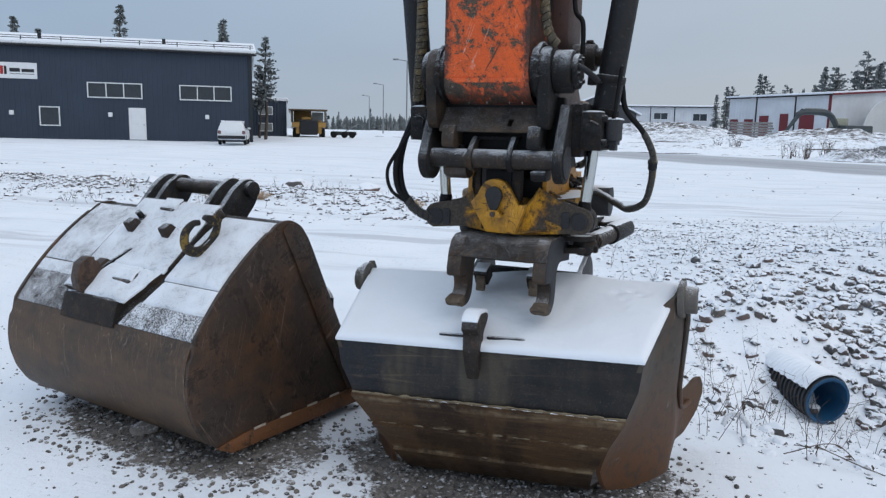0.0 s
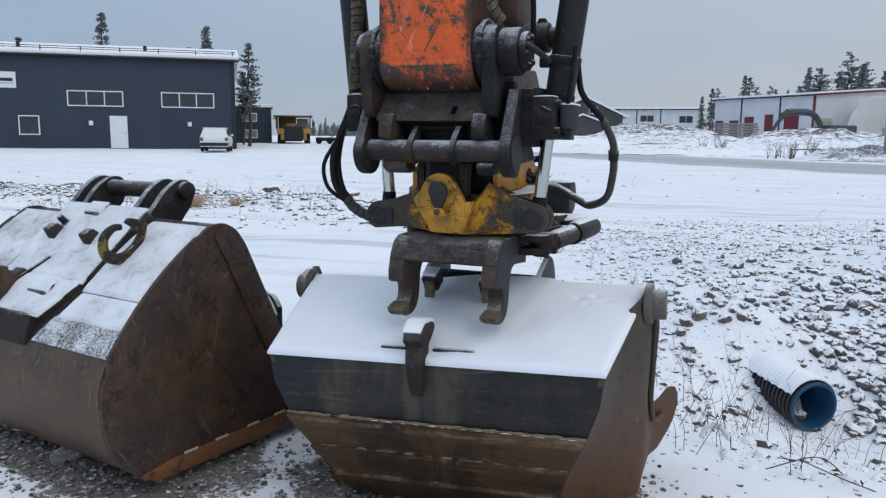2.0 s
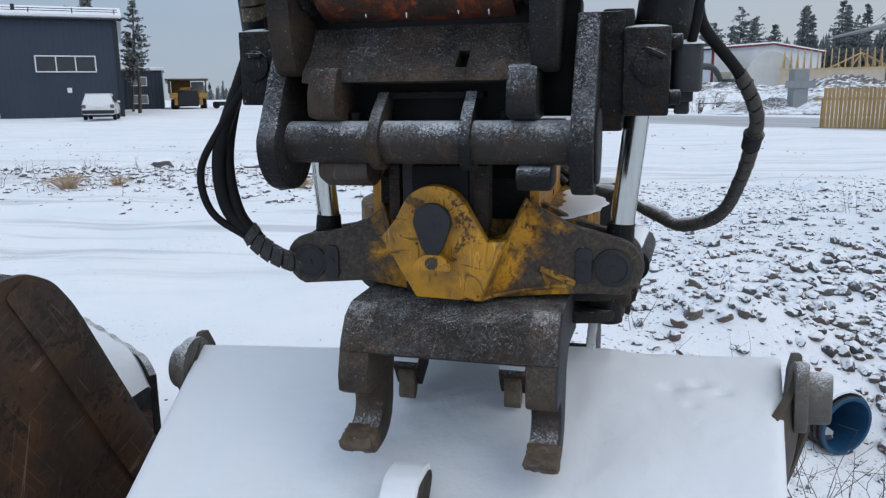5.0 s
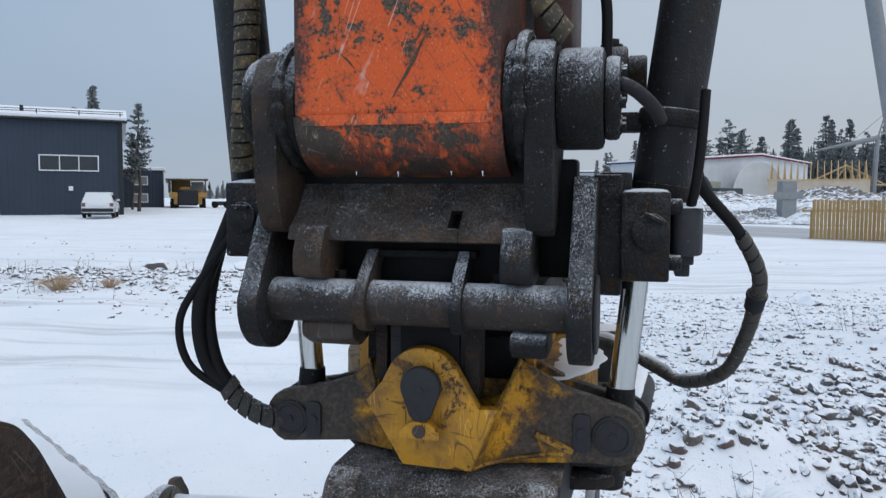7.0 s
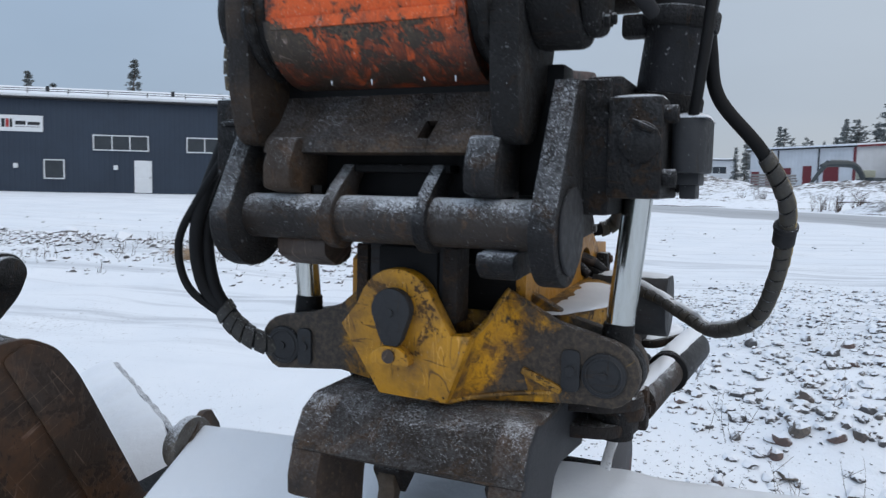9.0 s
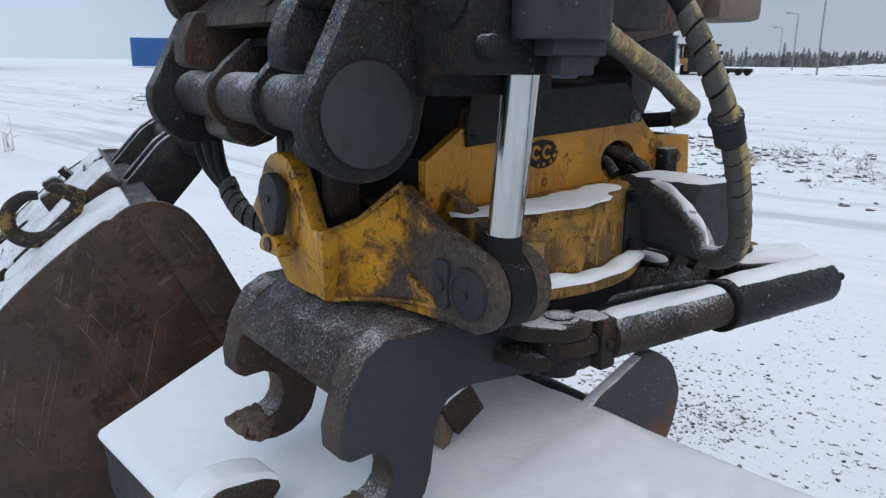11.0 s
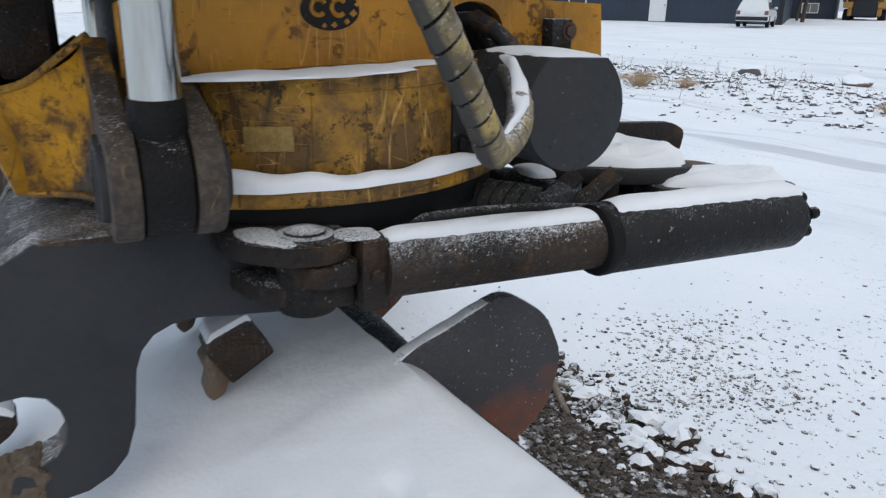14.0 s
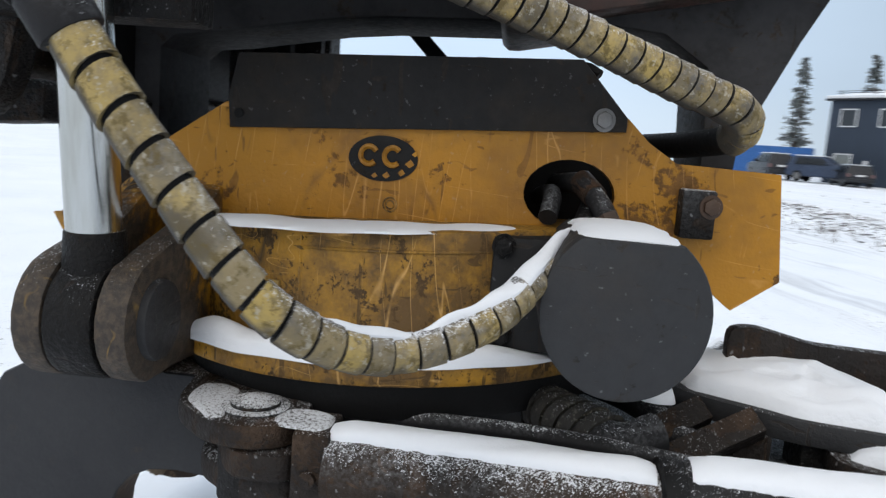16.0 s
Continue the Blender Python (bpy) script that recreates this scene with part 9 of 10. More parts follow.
M_ROCK = rock_material("snow_capped_rock", 0.16, 9.0)
M_ROCK_BARE = rock_material("half_bare_rock", 0.50, 9.0)
M_ROCK_FAR = rock_material("snowy_field_stone", 0.34, 5.0)
M_GRIT = capped("bare_gravel", (0.055, 0.050, 0.049), (0.30, 0.27, 0.245), 0.98, True, 30.0, 0.12)
rs = np.random.RandomState(12)


def scatter(n, box, density, lo, hi, power=2.2):
    out = []
    x0, x1, y0, y1 = box
    while len(out) < n:
        x, y = rs.uniform(x0, x1), rs.uniform(y0, y1)
        if rs.rand() < density(x, y):
            out.append((x, y, lo + (hi - lo) * rs.rand() ** power))
    return out


def patch(x, y, f=0.55):
    return 0.5 + 0.5 * math.sin(x * f * 2.1 + 1.3 * math.sin(y * f)) * math.sin(y * f * 1.7 + 0.8 * math.cos(x * f * 1.1))


def bank(x, y):
    """How stony the ground is on the right: bare beside the buckets, thick on the bank."""
    away = min(1.0, max(0.0, (x - 1.15 - 0.05 * (y - 4)) / 1.0))
    if y > 13.0:
        away *= max(0.0, 1 - (y - 13.0) / 3.0)
    clear = 0.25 if (2.6 < x < 3.9 and 5.3 < y < 7.3) else 1.0
    return away * clear * (0.30 + 0.70 * patch(x, y)) * (0.55 + 0.45 * min(1, max(0, (x - 2.2) / 2.0)))


stones("bank_stones", "broken stones half buried in the snow of the bank", scatter(6600, (1.3, 11.0, 4.2, 15.0), bank, 0.014, 0.068, 2.3), M_ROCK, 2, 3, 0.78, 0.44)
HEAP = lambda x, y: math.exp(-(((x - 4.6) / 1.5) ** 2 + ((y - 7.0) / 1.5) ** 2)) * (0.2 if (2.8 < x < 3.75 and 5.6 < y < 7.4) else 1.0)
stones("bank_stones", "brown and grey broken stones heaped beside the pipe", scatter(1300, (1.9, 8.0, 4.6, 10.5), HEAP, 0.03, 0.085, 1.7), M_ROCK_BARE, 2, 13, 0.85, 0.30)
stones("loose_stones", "small loose stones in thin snow", scatter(5200, (1.0, 12.0, 3.2, 16.0), lambda x, y: 0.12 + 0.88 * bank(x, y), 0.008, 0.030, 1.8), M_ROCK_BARE, 1, 4, 0.7, 0.34)
BAND = lambda x, y: math.exp(-(((y - 17.0 + 0.18 * (x + 6)) / 1.5) ** 2)) * min(1, max(0, (2.5 - x) / 3.0)) * (0.35 + 0.65 * patch(x, y, 0.8))
stones("verge_stones", "band of broken stones on the snowy verge", scatter(3600, (-22, 2.5, 12.5, 24.0), BAND, 0.018, 0.085, 2.6), M_ROCK_FAR, 2, 5, 0.7, 0.3)
stones("verge_stones", "scattered stones along the far verge", scatter(420, (-30, 12, 20, 30.0), lambda x, y: 0.3 + 0.7 * patch(x, y, 0.4), 0.02, 0.06, 2.6), M_ROCK_FAR, 1, 6)
GRAVEL = lambda x, y: max(math.exp(-(((x + 1.38) / 0.88) ** 2 + ((y - 4.15 + 0.35 * (x + 1.38)) / 0.55) ** 2) ** 2), math.exp(-(((x - 0.50) / 0.95) ** 2 + ((y - 3.83 + 0.25 * (x - 0.5)) / 0.68) ** 2) ** 2))
stones("gravel", "dark crushed gravel bared beside the buckets", scatter(5200, (-3.2, 1.8, 3.0, 5.2), GRAVEL, 0.006, 0.020, 1.5), M_GRIT, 1, 7, 0.8, 0.3)
stones("gravel", "loose gravel grains on thin snow", scatter(1600, (-4.5, 2.5, 2.0, 6.5), lambda x, y: 0.15 + 0.5 * patch(x, y, 1.3), 0.004, 0.012, 1.5), M_GRIT, 1, 8, 0.8, 0.3)
NEARBY = lambda x, y: math.exp(-(((x - 1.9) / 1.3) ** 2 + ((y - 6.3) / 1.7) ** 2)) * (0.25 + 0.75 * patch(x, y, 1.6))
stones("loose_stones", "small stones and crumbs strewn over thin snow", scatter(2200, (0.2, 4.5, 4.4, 9.5), NEARBY, 0.004, 0.020, 2.6), M_ROCK, 1, 14, 0.8, 0.34)
SOIL = lambda x, y: math.exp(-(((x - 0.48 + 0.5 * (y - 5.38)) / 0.58) ** 2 + ((y - 5.38 + 0.32 * (x - 0.48)) / 0.29) ** 2) ** 2)
CRUST = lambda x, y: math.exp(-(((x - 0.10) / 0.22) ** 2 + ((y - 5.72 + 0.2 * (x - 0.1)) / 0.10) ** 2))
MOUND = lambda x, y: math.exp(-(((x - 0.38) / 0.45) ** 2 + ((y - 6.35) / 0.5) ** 2)) * (0.15 + 0.85 * patch(x, y, 2.6))
M_SOIL = capped("dark_frozen_soil", (0.035, 0.029, 0.025), (0.15, 0.125, 0.108), 1.05, True, 14.0, 0.12)
M_CLOD = capped("snow_dusted_clods", (0.030, 0.025, 0.021), (0.09, 0.072, 0.058), 0.84, True, 45.0, 0.2)
stones("soil_grit", "dark frozen soil and gravel bared behind the grading bucket", scatter(5200, (-0.5, 1.5, 4.7, 6.1), SOIL, 0.004, 0.020, 2.2), M_SOIL, 1, 9, 0.85, 0.3)
stones("soil_clods", "crusty broken soil clods dusted with snow", scatter(520, (-0.5, 0.6, 5.4, 6.05), CRUST, 0.008, 0.030, 1.5), M_CLOD, 2, 29, 1.1, 0.15)
stones("grit", "fine grit showing through thin snow on a low mound", scatter(700, (-0.9, 1.8, 5.2, 8.0), MOUND, 0.003, 0.018, 2.0), M_ROCK, 1, 19, 0.85, 0.34)
stones("grit", "bare grey grit strewn over thin snow on a low mound", scatter(1000, (-0.9, 1.8, 5.2, 8.0), MOUND, 0.003, 0.013, 2.0), M_GRIT, 1, 39, 0.8, 0.36)


def boulder(x, y, r, seed, label, mat=None):
    rng = random.Random(seed)
    bm = bmesh.new()
    bmesh.ops.create_icosphere(bm, subdivisions=3, radius=r)
    for j in range(9):
        d = Vector((rng.gauss(0, 1), rng.gauss(0, 1), rng.gauss(0, 1))).normalized()
        cut = r * rng.uniform(0.5, 0.85)
        for v in bm.verts:
            o = v.co.dot(d) - cut
            if o > 0:
                v.co -= d * o
    for v in bm.verts:
        v.co += noise.noise_vector(v.co * (3 / r) * 0.6 + Vector((seed, 0, 0))) * r * 0.06
        v.co.z *= 0.65
        v.co.x *= 1.25
    ob = part("rock", bm, mat or M_ROCK, None)
    ob.matrix_world = pose(x, y, gz(x, y) + r * 0.18, rng.uniform(-12, 12), rng.uniform(-12, 12), rng.uniform(0, 360))
    return tagged(ob, label, "rock", "rocks")


for k, (x, y, r) in enumerate(((4.4, 7.5, 0.13), (5.1, 7.2, 0.12), (4.1, 7.0, 0.14), (4.6, 6.5, 0.15), (4.9, 8.3, 0.11), (2.85, 7.3, 0.12), (4.5, 8.0, 0.15), (3.9, 7.8, 0.12), (2.45, 7.1, 0.12), (5.2, 6.4, 0.16), (4.2, 5.6, 0.12), (4.7, 5.7, 0.13), (3.3, 7.75, 0.13), (2.35, 6.3, 0.10), (2.6, 6.75, 0.11), (3.6, 7.3, 0.10), (4.25, 6.2, 0.12))):
    boulder(x, y, 0.62 * r, 30 + k, "angular grey rock half buried in snow")
boulder(-4.3, 19.0, 0.38, 60, "flat grey boulder capped with snow on the verge", M_ROCK_FAR)
boulder(-2.6, 19.4, 0.28, 61, "grey boulder capped with snow on the verge", M_ROCK_FAR)
boulder(-7.6, 17.9, 0.24, 62, "grey boulder capped with snow on the verge", M_ROCK_FAR)
boulder(7.6, 13.9, 0.20, 63, "small dark boulder on the snow", M_ROCK_FAR)
boulder(-1.545, 4.045, 0.07, 64, "round pale pebble on the gravel", M_GRIT)
boulder(-9.2, 18.6, 0.20, 65, "grey boulder capped with snow on the verge", M_ROCK_FAR)


def drain_pipe():
    end = Vector((3.30, 6.40, -0.43))
    way = Vector((-0.22, 1.0, 0.05)).normalized()
    p = thing("drain_pipe", "black corrugated drain pipe with a blue inside, snow on top", "pipe", Matrix.Translation(end) @ way.to_track_quat("Y", "Z").to_matrix().to_4x4())
    L, R = 1.25, 0.207
    bm = bmesh.new()
    seg, prev = 40, None
    prof = []
    k = 0
    while k * 0.05 < L:
        y = k * 0.05
        prof += [(y, R), (y + 0.022, R), (y + 0.028, R - 0.022), (y + 0.044, R - 0.022)]
        k += 1
    for y, r in prof:
        ring = [bm.verts.new((r * math.cos(2 * math.pi * j / seg), y, r * math.sin(2 * math.pi * j / seg))) for j in range(seg)]
        if prev:
            for j in range(seg):
                bm.faces.new((prev[j], prev[(j + 1) % seg], ring[(j + 1) % seg], ring[j]))
        prev = ring
    part("corrugated_shell", bm, M_PIPE, p)
    bm = bmesh.new()
    prev = None
    for y, r in ((0.0, R), (-0.006, R - 0.004), (-0.006, R - 0.026), (0.01, R - 0.032), (L, R - 0.032)):
        ring = [bm.verts.new((r * math.cos(2 * math.pi * j / seg), y, r * math.sin(2 * math.pi * j / seg))) for j in range(seg)]
        if prev:
            for j in range(seg):
                bm.faces.new((prev[j], ring[j], ring[(j + 1) % seg], prev[(j + 1) % seg]))
        prev = ring
    bm.faces.new(prev)
    part("blue_liner", bm, M_PIPE_BLUE, p, "smooth blue inner wall")
    bm = bmesh.new()
    prev = None
    k = 0
    y = 0.03
    while y < L - 0.1:
        low = (k % 2) * 0.010
        ring = [bm.verts.new(((R + 0.016 - low) * math.sin(a), y, (R + 0.016 - low) * math.cos(a))) for a in [radians(-62 + 124 * j / 18) + 0.03 * math.sin(k * 1.7) for j in range(19)]]
        if prev:
            for j in range(18):
                bm.faces.new((prev[j], prev[j + 1], ring[j + 1], ring[j]))
        prev = ring
        y += 0.025
        k += 1
    bmesh.ops.recalc_face_normals(bm, faces=bm.faces)
    bmesh.ops.solidify(bm, geom=list(bm.faces), thickness=0.012)
    part("snow_cap", bm, M_SNOW, p, "snow lying on the ribs")


M_PIPE = plain("black_plastic_pipe", (0.02, 0.024, 0.03), 0.5, 0, 0.2, 10, 0.1)
M_PIPE_BLUE = plain("blue_plastic_liner", (0.014, 0.062, 0.13), 0.35, 0, 0.15, 5, 0.05)
drain_pipe()

bm = bmesh.new()
tube(bm, spline([(1.86, 4.72, -0.02), (1.90, 4.74, 0.035), (1.97, 4.72, 0.04), (2.01, 4.67, -0.01)], 8), 0.016, 10)
tagged(part("hose_end", bm, M_SIFT_GREY, None), "frosted end of a hose sticking out of the snow", "hose")


def dry_plants(name, label, spots, material, seed, stems=(4, 8), h=(0.15, 0.45), r=0.003, bend=0.5):
    rng = random.Random(seed)
    bm = bmesh.new()
    for x, y in spots:
        for k in range(rng.randint(*stems)):
            a, L = rng.uniform(0, 6.28), rng.uniform(*h)
            px, py = x + rng.gauss(0, 0.05), y + rng.gauss(0, 0.05)
            z = gz(px, py) - 0.02
            lean = rng.uniform(0.1, bend) * L
            p0 = Vector((px, py, z))
            p2 = p0 + Vector((math.cos(a) * lean, math.sin(a) * lean, L))
            p1 = (p0 + p2) / 2 + Vector((rng.gauss(0, 0.03), rng.gauss(0, 0.03), 0.05 * L))
            line = spline([p0, p1, p2], 4)
            tube(bm, line, lambda f: r * (1.15 - 0.8 * f), 4, False)
            for j in range(rng.randint(0, 3)):
                q = line[rng.randint(3, len(line) - 1)]
                b = rng.uniform(0, 6.28)
                tube(bm, [q, q + Vector((math.cos(b), math.sin(b), rng.uniform(0, 1))) * 0.28 * L], r * 0.6, 4, False)
    ob = part(name, bm, material, None, smooth=False)
    return tagged(ob, label, "dry plants", kind="stuff")


M_STRAW = plain("dry_straw", (0.40, 0.29, 0.19), 0.8, 0, 0.3, 4, 0)
M_TWIG = plain("dark_twigs", (0.065, 0.045, 0.035), 0.8, 0, 0.3, 4, 0)
rp = random.Random(9)
dry_plants("weed_stems", "thin dry weed stems in the snow by the pipe", [(rp.gauss(2.55, 0.45), rp.gauss(5.35, 0.75)) for k in range(24)], M_TWIG, 1, (1, 4), (0.12, 0.5), 0.0020)
dry_plants("weed_stems", "dry weed stems on the stony bank", [(rp.uniform(1.8, 7), rp.uniform(4.6, 10)) for k in range(36)], M_TWIG, 2, (1, 3), (0.1, 0.45), 0.0022)
dry_plants("weed_stems", "dry weeds along the snowy verge", [(rp.uniform(-13, 1), 15.6 - 0.1 * rp.uniform(-13, 1) + rp.gauss(0, 0.5)) for k in range(110)], M_TWIG, 3, (1, 4), (0.10, 0.30), 0.0042)
dry_plants("brushwood", "bare brushwood beside the road", [(rp.gauss(18.0, 0.6), rp.gauss(55, 0.6)) for k in range(7)] + [(rp.gauss(19.5, 0.8), rp.gauss(45.0, 0.8)) for k in range(14)], M_TWIG, 4, (4, 8), (0.4, 1.15), 0.012)
M_REED = plain("dry_reed", (0.36, 0.285, 0.22), 0.8, 0, 0.3, 4, 0)
dry_plants("reeds", "tall dry brown reeds standing in the snow", [(rp.gauss(-14.3, 1.5), rp.gauss(7.9, 0.7)) for k in range(65)], M_REED, 6, (4, 8), (0.25, 0.6), 0.0055, 0.35)


def straw_tuft(x, y, s, seed):
    rng = random.Random(seed)
    bm = bmesh.new()
    for k in range(120):
        a, q = rng.uniform(0, 6.28), rng.random() ** 0.7
        p0 = Vector((x + math.cos(a) * 0.10 * s * q, y + math.sin(a) * 0.10 * s * q, gz(x, y) - 0.02))
        p1 = p0 + Vector((math.cos(a) * 0.22 * s * q, math.sin(a) * 0.22 * s * q, 0.34 * s * rng.uniform(0.6, 1.05) * (1 - 0.3 * q)))
        p2 = p1 + Vector((math.cos(a) * 0.12 * s * q, math.sin(a) * 0.12 * s * q, -0.05 * s * q))
        tube(bm, spline([p0, p1, p2], 3), 0.0045 * s, 3, False)
    tagged(part("straw_tuft", bm, M_STRAW, None, smooth=False), "tan dry grass tuft standing in snow", "grass tuft", "grass tufts")


straw_tuft(-5.2, 15.8, 0.95, 1)
straw_tuft(-4.35, 15.9, 0.6, 2)
straw_tuft(-1.0, 15.3, 0.6, 3)


def bramble():
    """Long dark runners with curled leaves in front of the pipe."""
    rng = random.Random(31)
    b = thing("bramble", "dark trailing bramble stems with shrivelled leaves", "bramble", Matrix.Identity(4))
    for k, pts in enumerate((((2.05, 4.25), (2.35, 4.3), (2.65, 4.5), (2.95, 4.9)), ((2.2, 4.2), (2.5, 4.15), (2.8, 4.25), (3.05, 4.4)), ((1.95, 4.5), (2.05, 4.75), (2.12, 5.05), (2.18, 5.3)))):
        line = spline([(x, y, gz(x, y) + 0.03 + 0.10 * math.sin(2.2 * j + k)) for j, (x, y) in enumerate(pts)], 8)
        bm = bmesh.new()
        tube(bm, line, 0.0032, 5)
        part("stem", bm, M_TWIG, b)
        for j in range(4, len(line), 4):
            q = line[j]
            bm = bmesh.new()
            d = Vector((rng.uniform(-1, 1), rng.uniform(-1, 1), rng.uniform(-0.3, 0.8))).normalized() * 0.05
            w = Vector((-d.y, d.x, 0.01)) * 0.4
            v = [bm.verts.new(q), bm.verts.new(q + d * 0.5 + w), bm.verts.new(q + d), bm.verts.new(q + d * 0.5 - w + Vector((0, 0, 0.012)))]
            bm.faces.new(v)
            part("leaf", bm, M_TWIG, b, smooth=False)


bramble()


def site_post():
    p = thing("leaning_post", "leaning galvanised steel post beside the bank", "post", Matrix.Identity(4))
    bm = bmesh.new()
    rod(bm, (5.90, 9.12, gz(5.9, 9.12) - 0.1), (5.26, 9.60, 4.9), 0.075, seg=20)
    part("pole", bm, M_GALV, p)


site_post()


def soil_clods():
    """Frozen clods thrown up behind the grading bucket, each a lump of its own, and a bent root."""
    rng = random.Random(77)
    bases = []
    for k in range(5):
        bm = bmesh.new()
        bmesh.ops.create_icosphere(bm, subdivisions=2, radius=1.0)
        for v in bm.verts:
            v.co *= 1 + 0.38 * noise.noise(v.co * 1.4 + Vector((9 * k, 0, 0))) + 0.20 * noise.noise(v.co * 3.7 + Vector((0, 9 * k, 0)))
        me = bpy.data.meshes.new("soil_clod")
        bm.to_mesh(me)
        bm.free()
        me.materials.append(M_SOIL_LUMP)
        bases.append(me)
    for k in range(64):
        f = rng.random()
        x, y = 0.02 + 0.85 * f + rng.gauss(0, 0.14), 5.80 - 0.35 * f + rng.gauss(0, 0.13)
        r = 0.016 + 0.050 * rng.random() ** 2.6
        ob = tagged(new("soil_clod", bases[k % 5]), "frozen brown soil clod dusted with snow", "soil clod", "clods behind the bucket")
        ob.matrix_world = pose(x, y, gz(x, y) + 0.30 * r, 0, 0, rng.uniform(0, 360)) @ Matrix.Diagonal((r * rng.uniform(0.9, 1.5), r, r * rng.uniform(0.55, 0.85), 1))
    root = thing("dead_root", "bent grey root sticking out of the frozen soil", "root", pose(0, 0, 0))
    bm = bmesh.new()
    tube(bm, spline([(-0.10, 5.66, 0.10), (-0.04, 5.64, 0.075), (0.04, 5.60, 0.03), (0.10, 5.56, 0.01), (0.16, 5.56, -0.02)], 8), lambda f: 0.020 - 0.008 * f, 10)
    part("stem", bm, M_ROOT, root)
    bm = bmesh.new()
    tube(bm, spline([(-0.02, 5.63, 0.065), (0.02, 5.67, 0.05), (0.07, 5.70, 0.01)], 6), lambda f: 0.010 - 0.005 * f, 8)
    part("side_root", bm, M_ROOT, root)


M_SOIL_LUMP = capped("snow_dusted_soil", (0.075, 0.052, 0.040), (0.030, 0.022, 0.018), 0.62, False, 9.0)
M_ROOT = plain("grey_root_bark", (0.16, 0.13, 0.105), 0.8, 0, 0.35, 40, 0.4, frost=0.3)
soil_clods()


# ---- snow lying on the machines ----
def lying(name, label, bm, mat, m):
    ob = part(name, bm, mat, None)
    ob.matrix_world = m
    return tagged(ob, label, "snow", kind="stuff")


def blanket(corners, nx, ny, thick, edge=0.03, wob=0.006, seed=0.0, skip=None, ragged=0.0, drift=None, bow=None):
    """A soft snow blanket over a four-cornered plate: corners a, b along the front, c, d along the back."""
    a, b, c, d = [Vector(p) for p in corners]
    nrm = (b - a).cross(d - a).normalized()
    bm = bmesh.new()
    grid = []
    for j in range(ny + 1):
        v = j / ny
        row = []
        for i in range(nx + 1):
            u = i / nx
            p = (a * (1 - u) + b * u) * (1 - v) + (d * (1 - u) + c * u) * v
            w = (b - a).length
            l = (d - a).length
            e = max(0.0, min(u * w, (1 - u) * w, v * l, (1 - v) * l) - ragged * (0.5 + 0.5 * noise.noise(p * 11 + Vector((seed, 7, 0)))))
            k = min(1.0, e / edge)
            h = thick * math.sqrt(max(0.0, 1 - (1 - k) ** 2)) + wob * noise.noise(p * 7 + Vector((seed, 0, 0))) * k + 0.35 * wob * noise.noise(p * 28 + Vector((seed, 3, 0))) * k
            h += drift(p) * k if drift else 0.0
            row.append(bm.verts.new(p + nrm * (max(0.001, h) + (bow(p) if bow else 0.0))))
        grid.append(row)
    for j in range(ny):
        for i in range(nx):
            if skip and skip((i + 0.5) / nx, (j + 0.5) / ny):
                continue
            bm.faces.new((grid[j][i], grid[j][i + 1], grid[j + 1][i + 1], grid[j + 1][i]))
    bmesh.ops.delete(bm, geom=[v for v in bm.verts if not v.link_faces], context="VERTS")
    rim = [e for e in bm.edges if len(e.link_faces) == 1]
    r = bmesh.ops.extrude_edge_only(bm, edges=rim)
    for v in r["geom"]:
        if isinstance(v, bmesh.types.BMVert):
            v.co -= nrm * (thick * 0.4 + 0.004)
    return bm


def bucket_drift(p):
    """Snow heaped under the hitch, with a slide line and a few dents near the outer edge."""
    h = 0.036 * math.exp(-((p.x - 0.20) / 0.30) ** 2 - ((p.y - 0.60) / 0.17) ** 2) + 0.018 * math.exp(-((p.x - 0.02) / 0.16) ** 2 - ((p.y - 0.36) / 0.20) ** 2)
    h += 0.004 * math.exp(-((p.x - 0.32 - 0.3 * (p.y - 0.3)) / 0.035) ** 2) * min(1.0, max(0.0, (p.y - 0.15) / 0.2))
    for x, y, r, d in ((0.56, 0.50, 0.028, 0.016), (0.63, 0.515, 0.022, 0.014), (0.68, 0.49, 0.020, 0.012), (0.60, 0.44, 0.018, 0.008)):
        h -= d * math.exp(-((p.x - x) / r) ** 2 - ((p.y - y) / (r * 0.6)) ** 2)
    return h


MB = bucket_b.matrix_world
lying("snow_blanket", "smooth thick snow on the grading bucket's top", blanket(((-0.728, -0.012, 0.796), (0.728, -0.012, 0.796), (0.852, 0.645, 1.016), (-0.838, 0.665, 1.014)), 150, 80, 0.022, 0.035, 0.006, 1.0, drift=bucket_drift), M_SNOW_SHELF, MB)
MA = bucket_a.matrix_world


def on_slope(x, s, o):
    return SLOPE_A @ Vector((x, s, o))


# the raised hitch plate, the two flanks beside it, and the speckled strip along the front
def slope_quad(x0, x1, x2, x3, s0, s1, o):
    return on_slope(x0, s0, o), on_slope(x1, s0, o), on_slope(x2, s1, o), on_slope(x3, s1, o)


def swell(p):
    return top_bow((SLOPE_A.inverted() @ p).y)


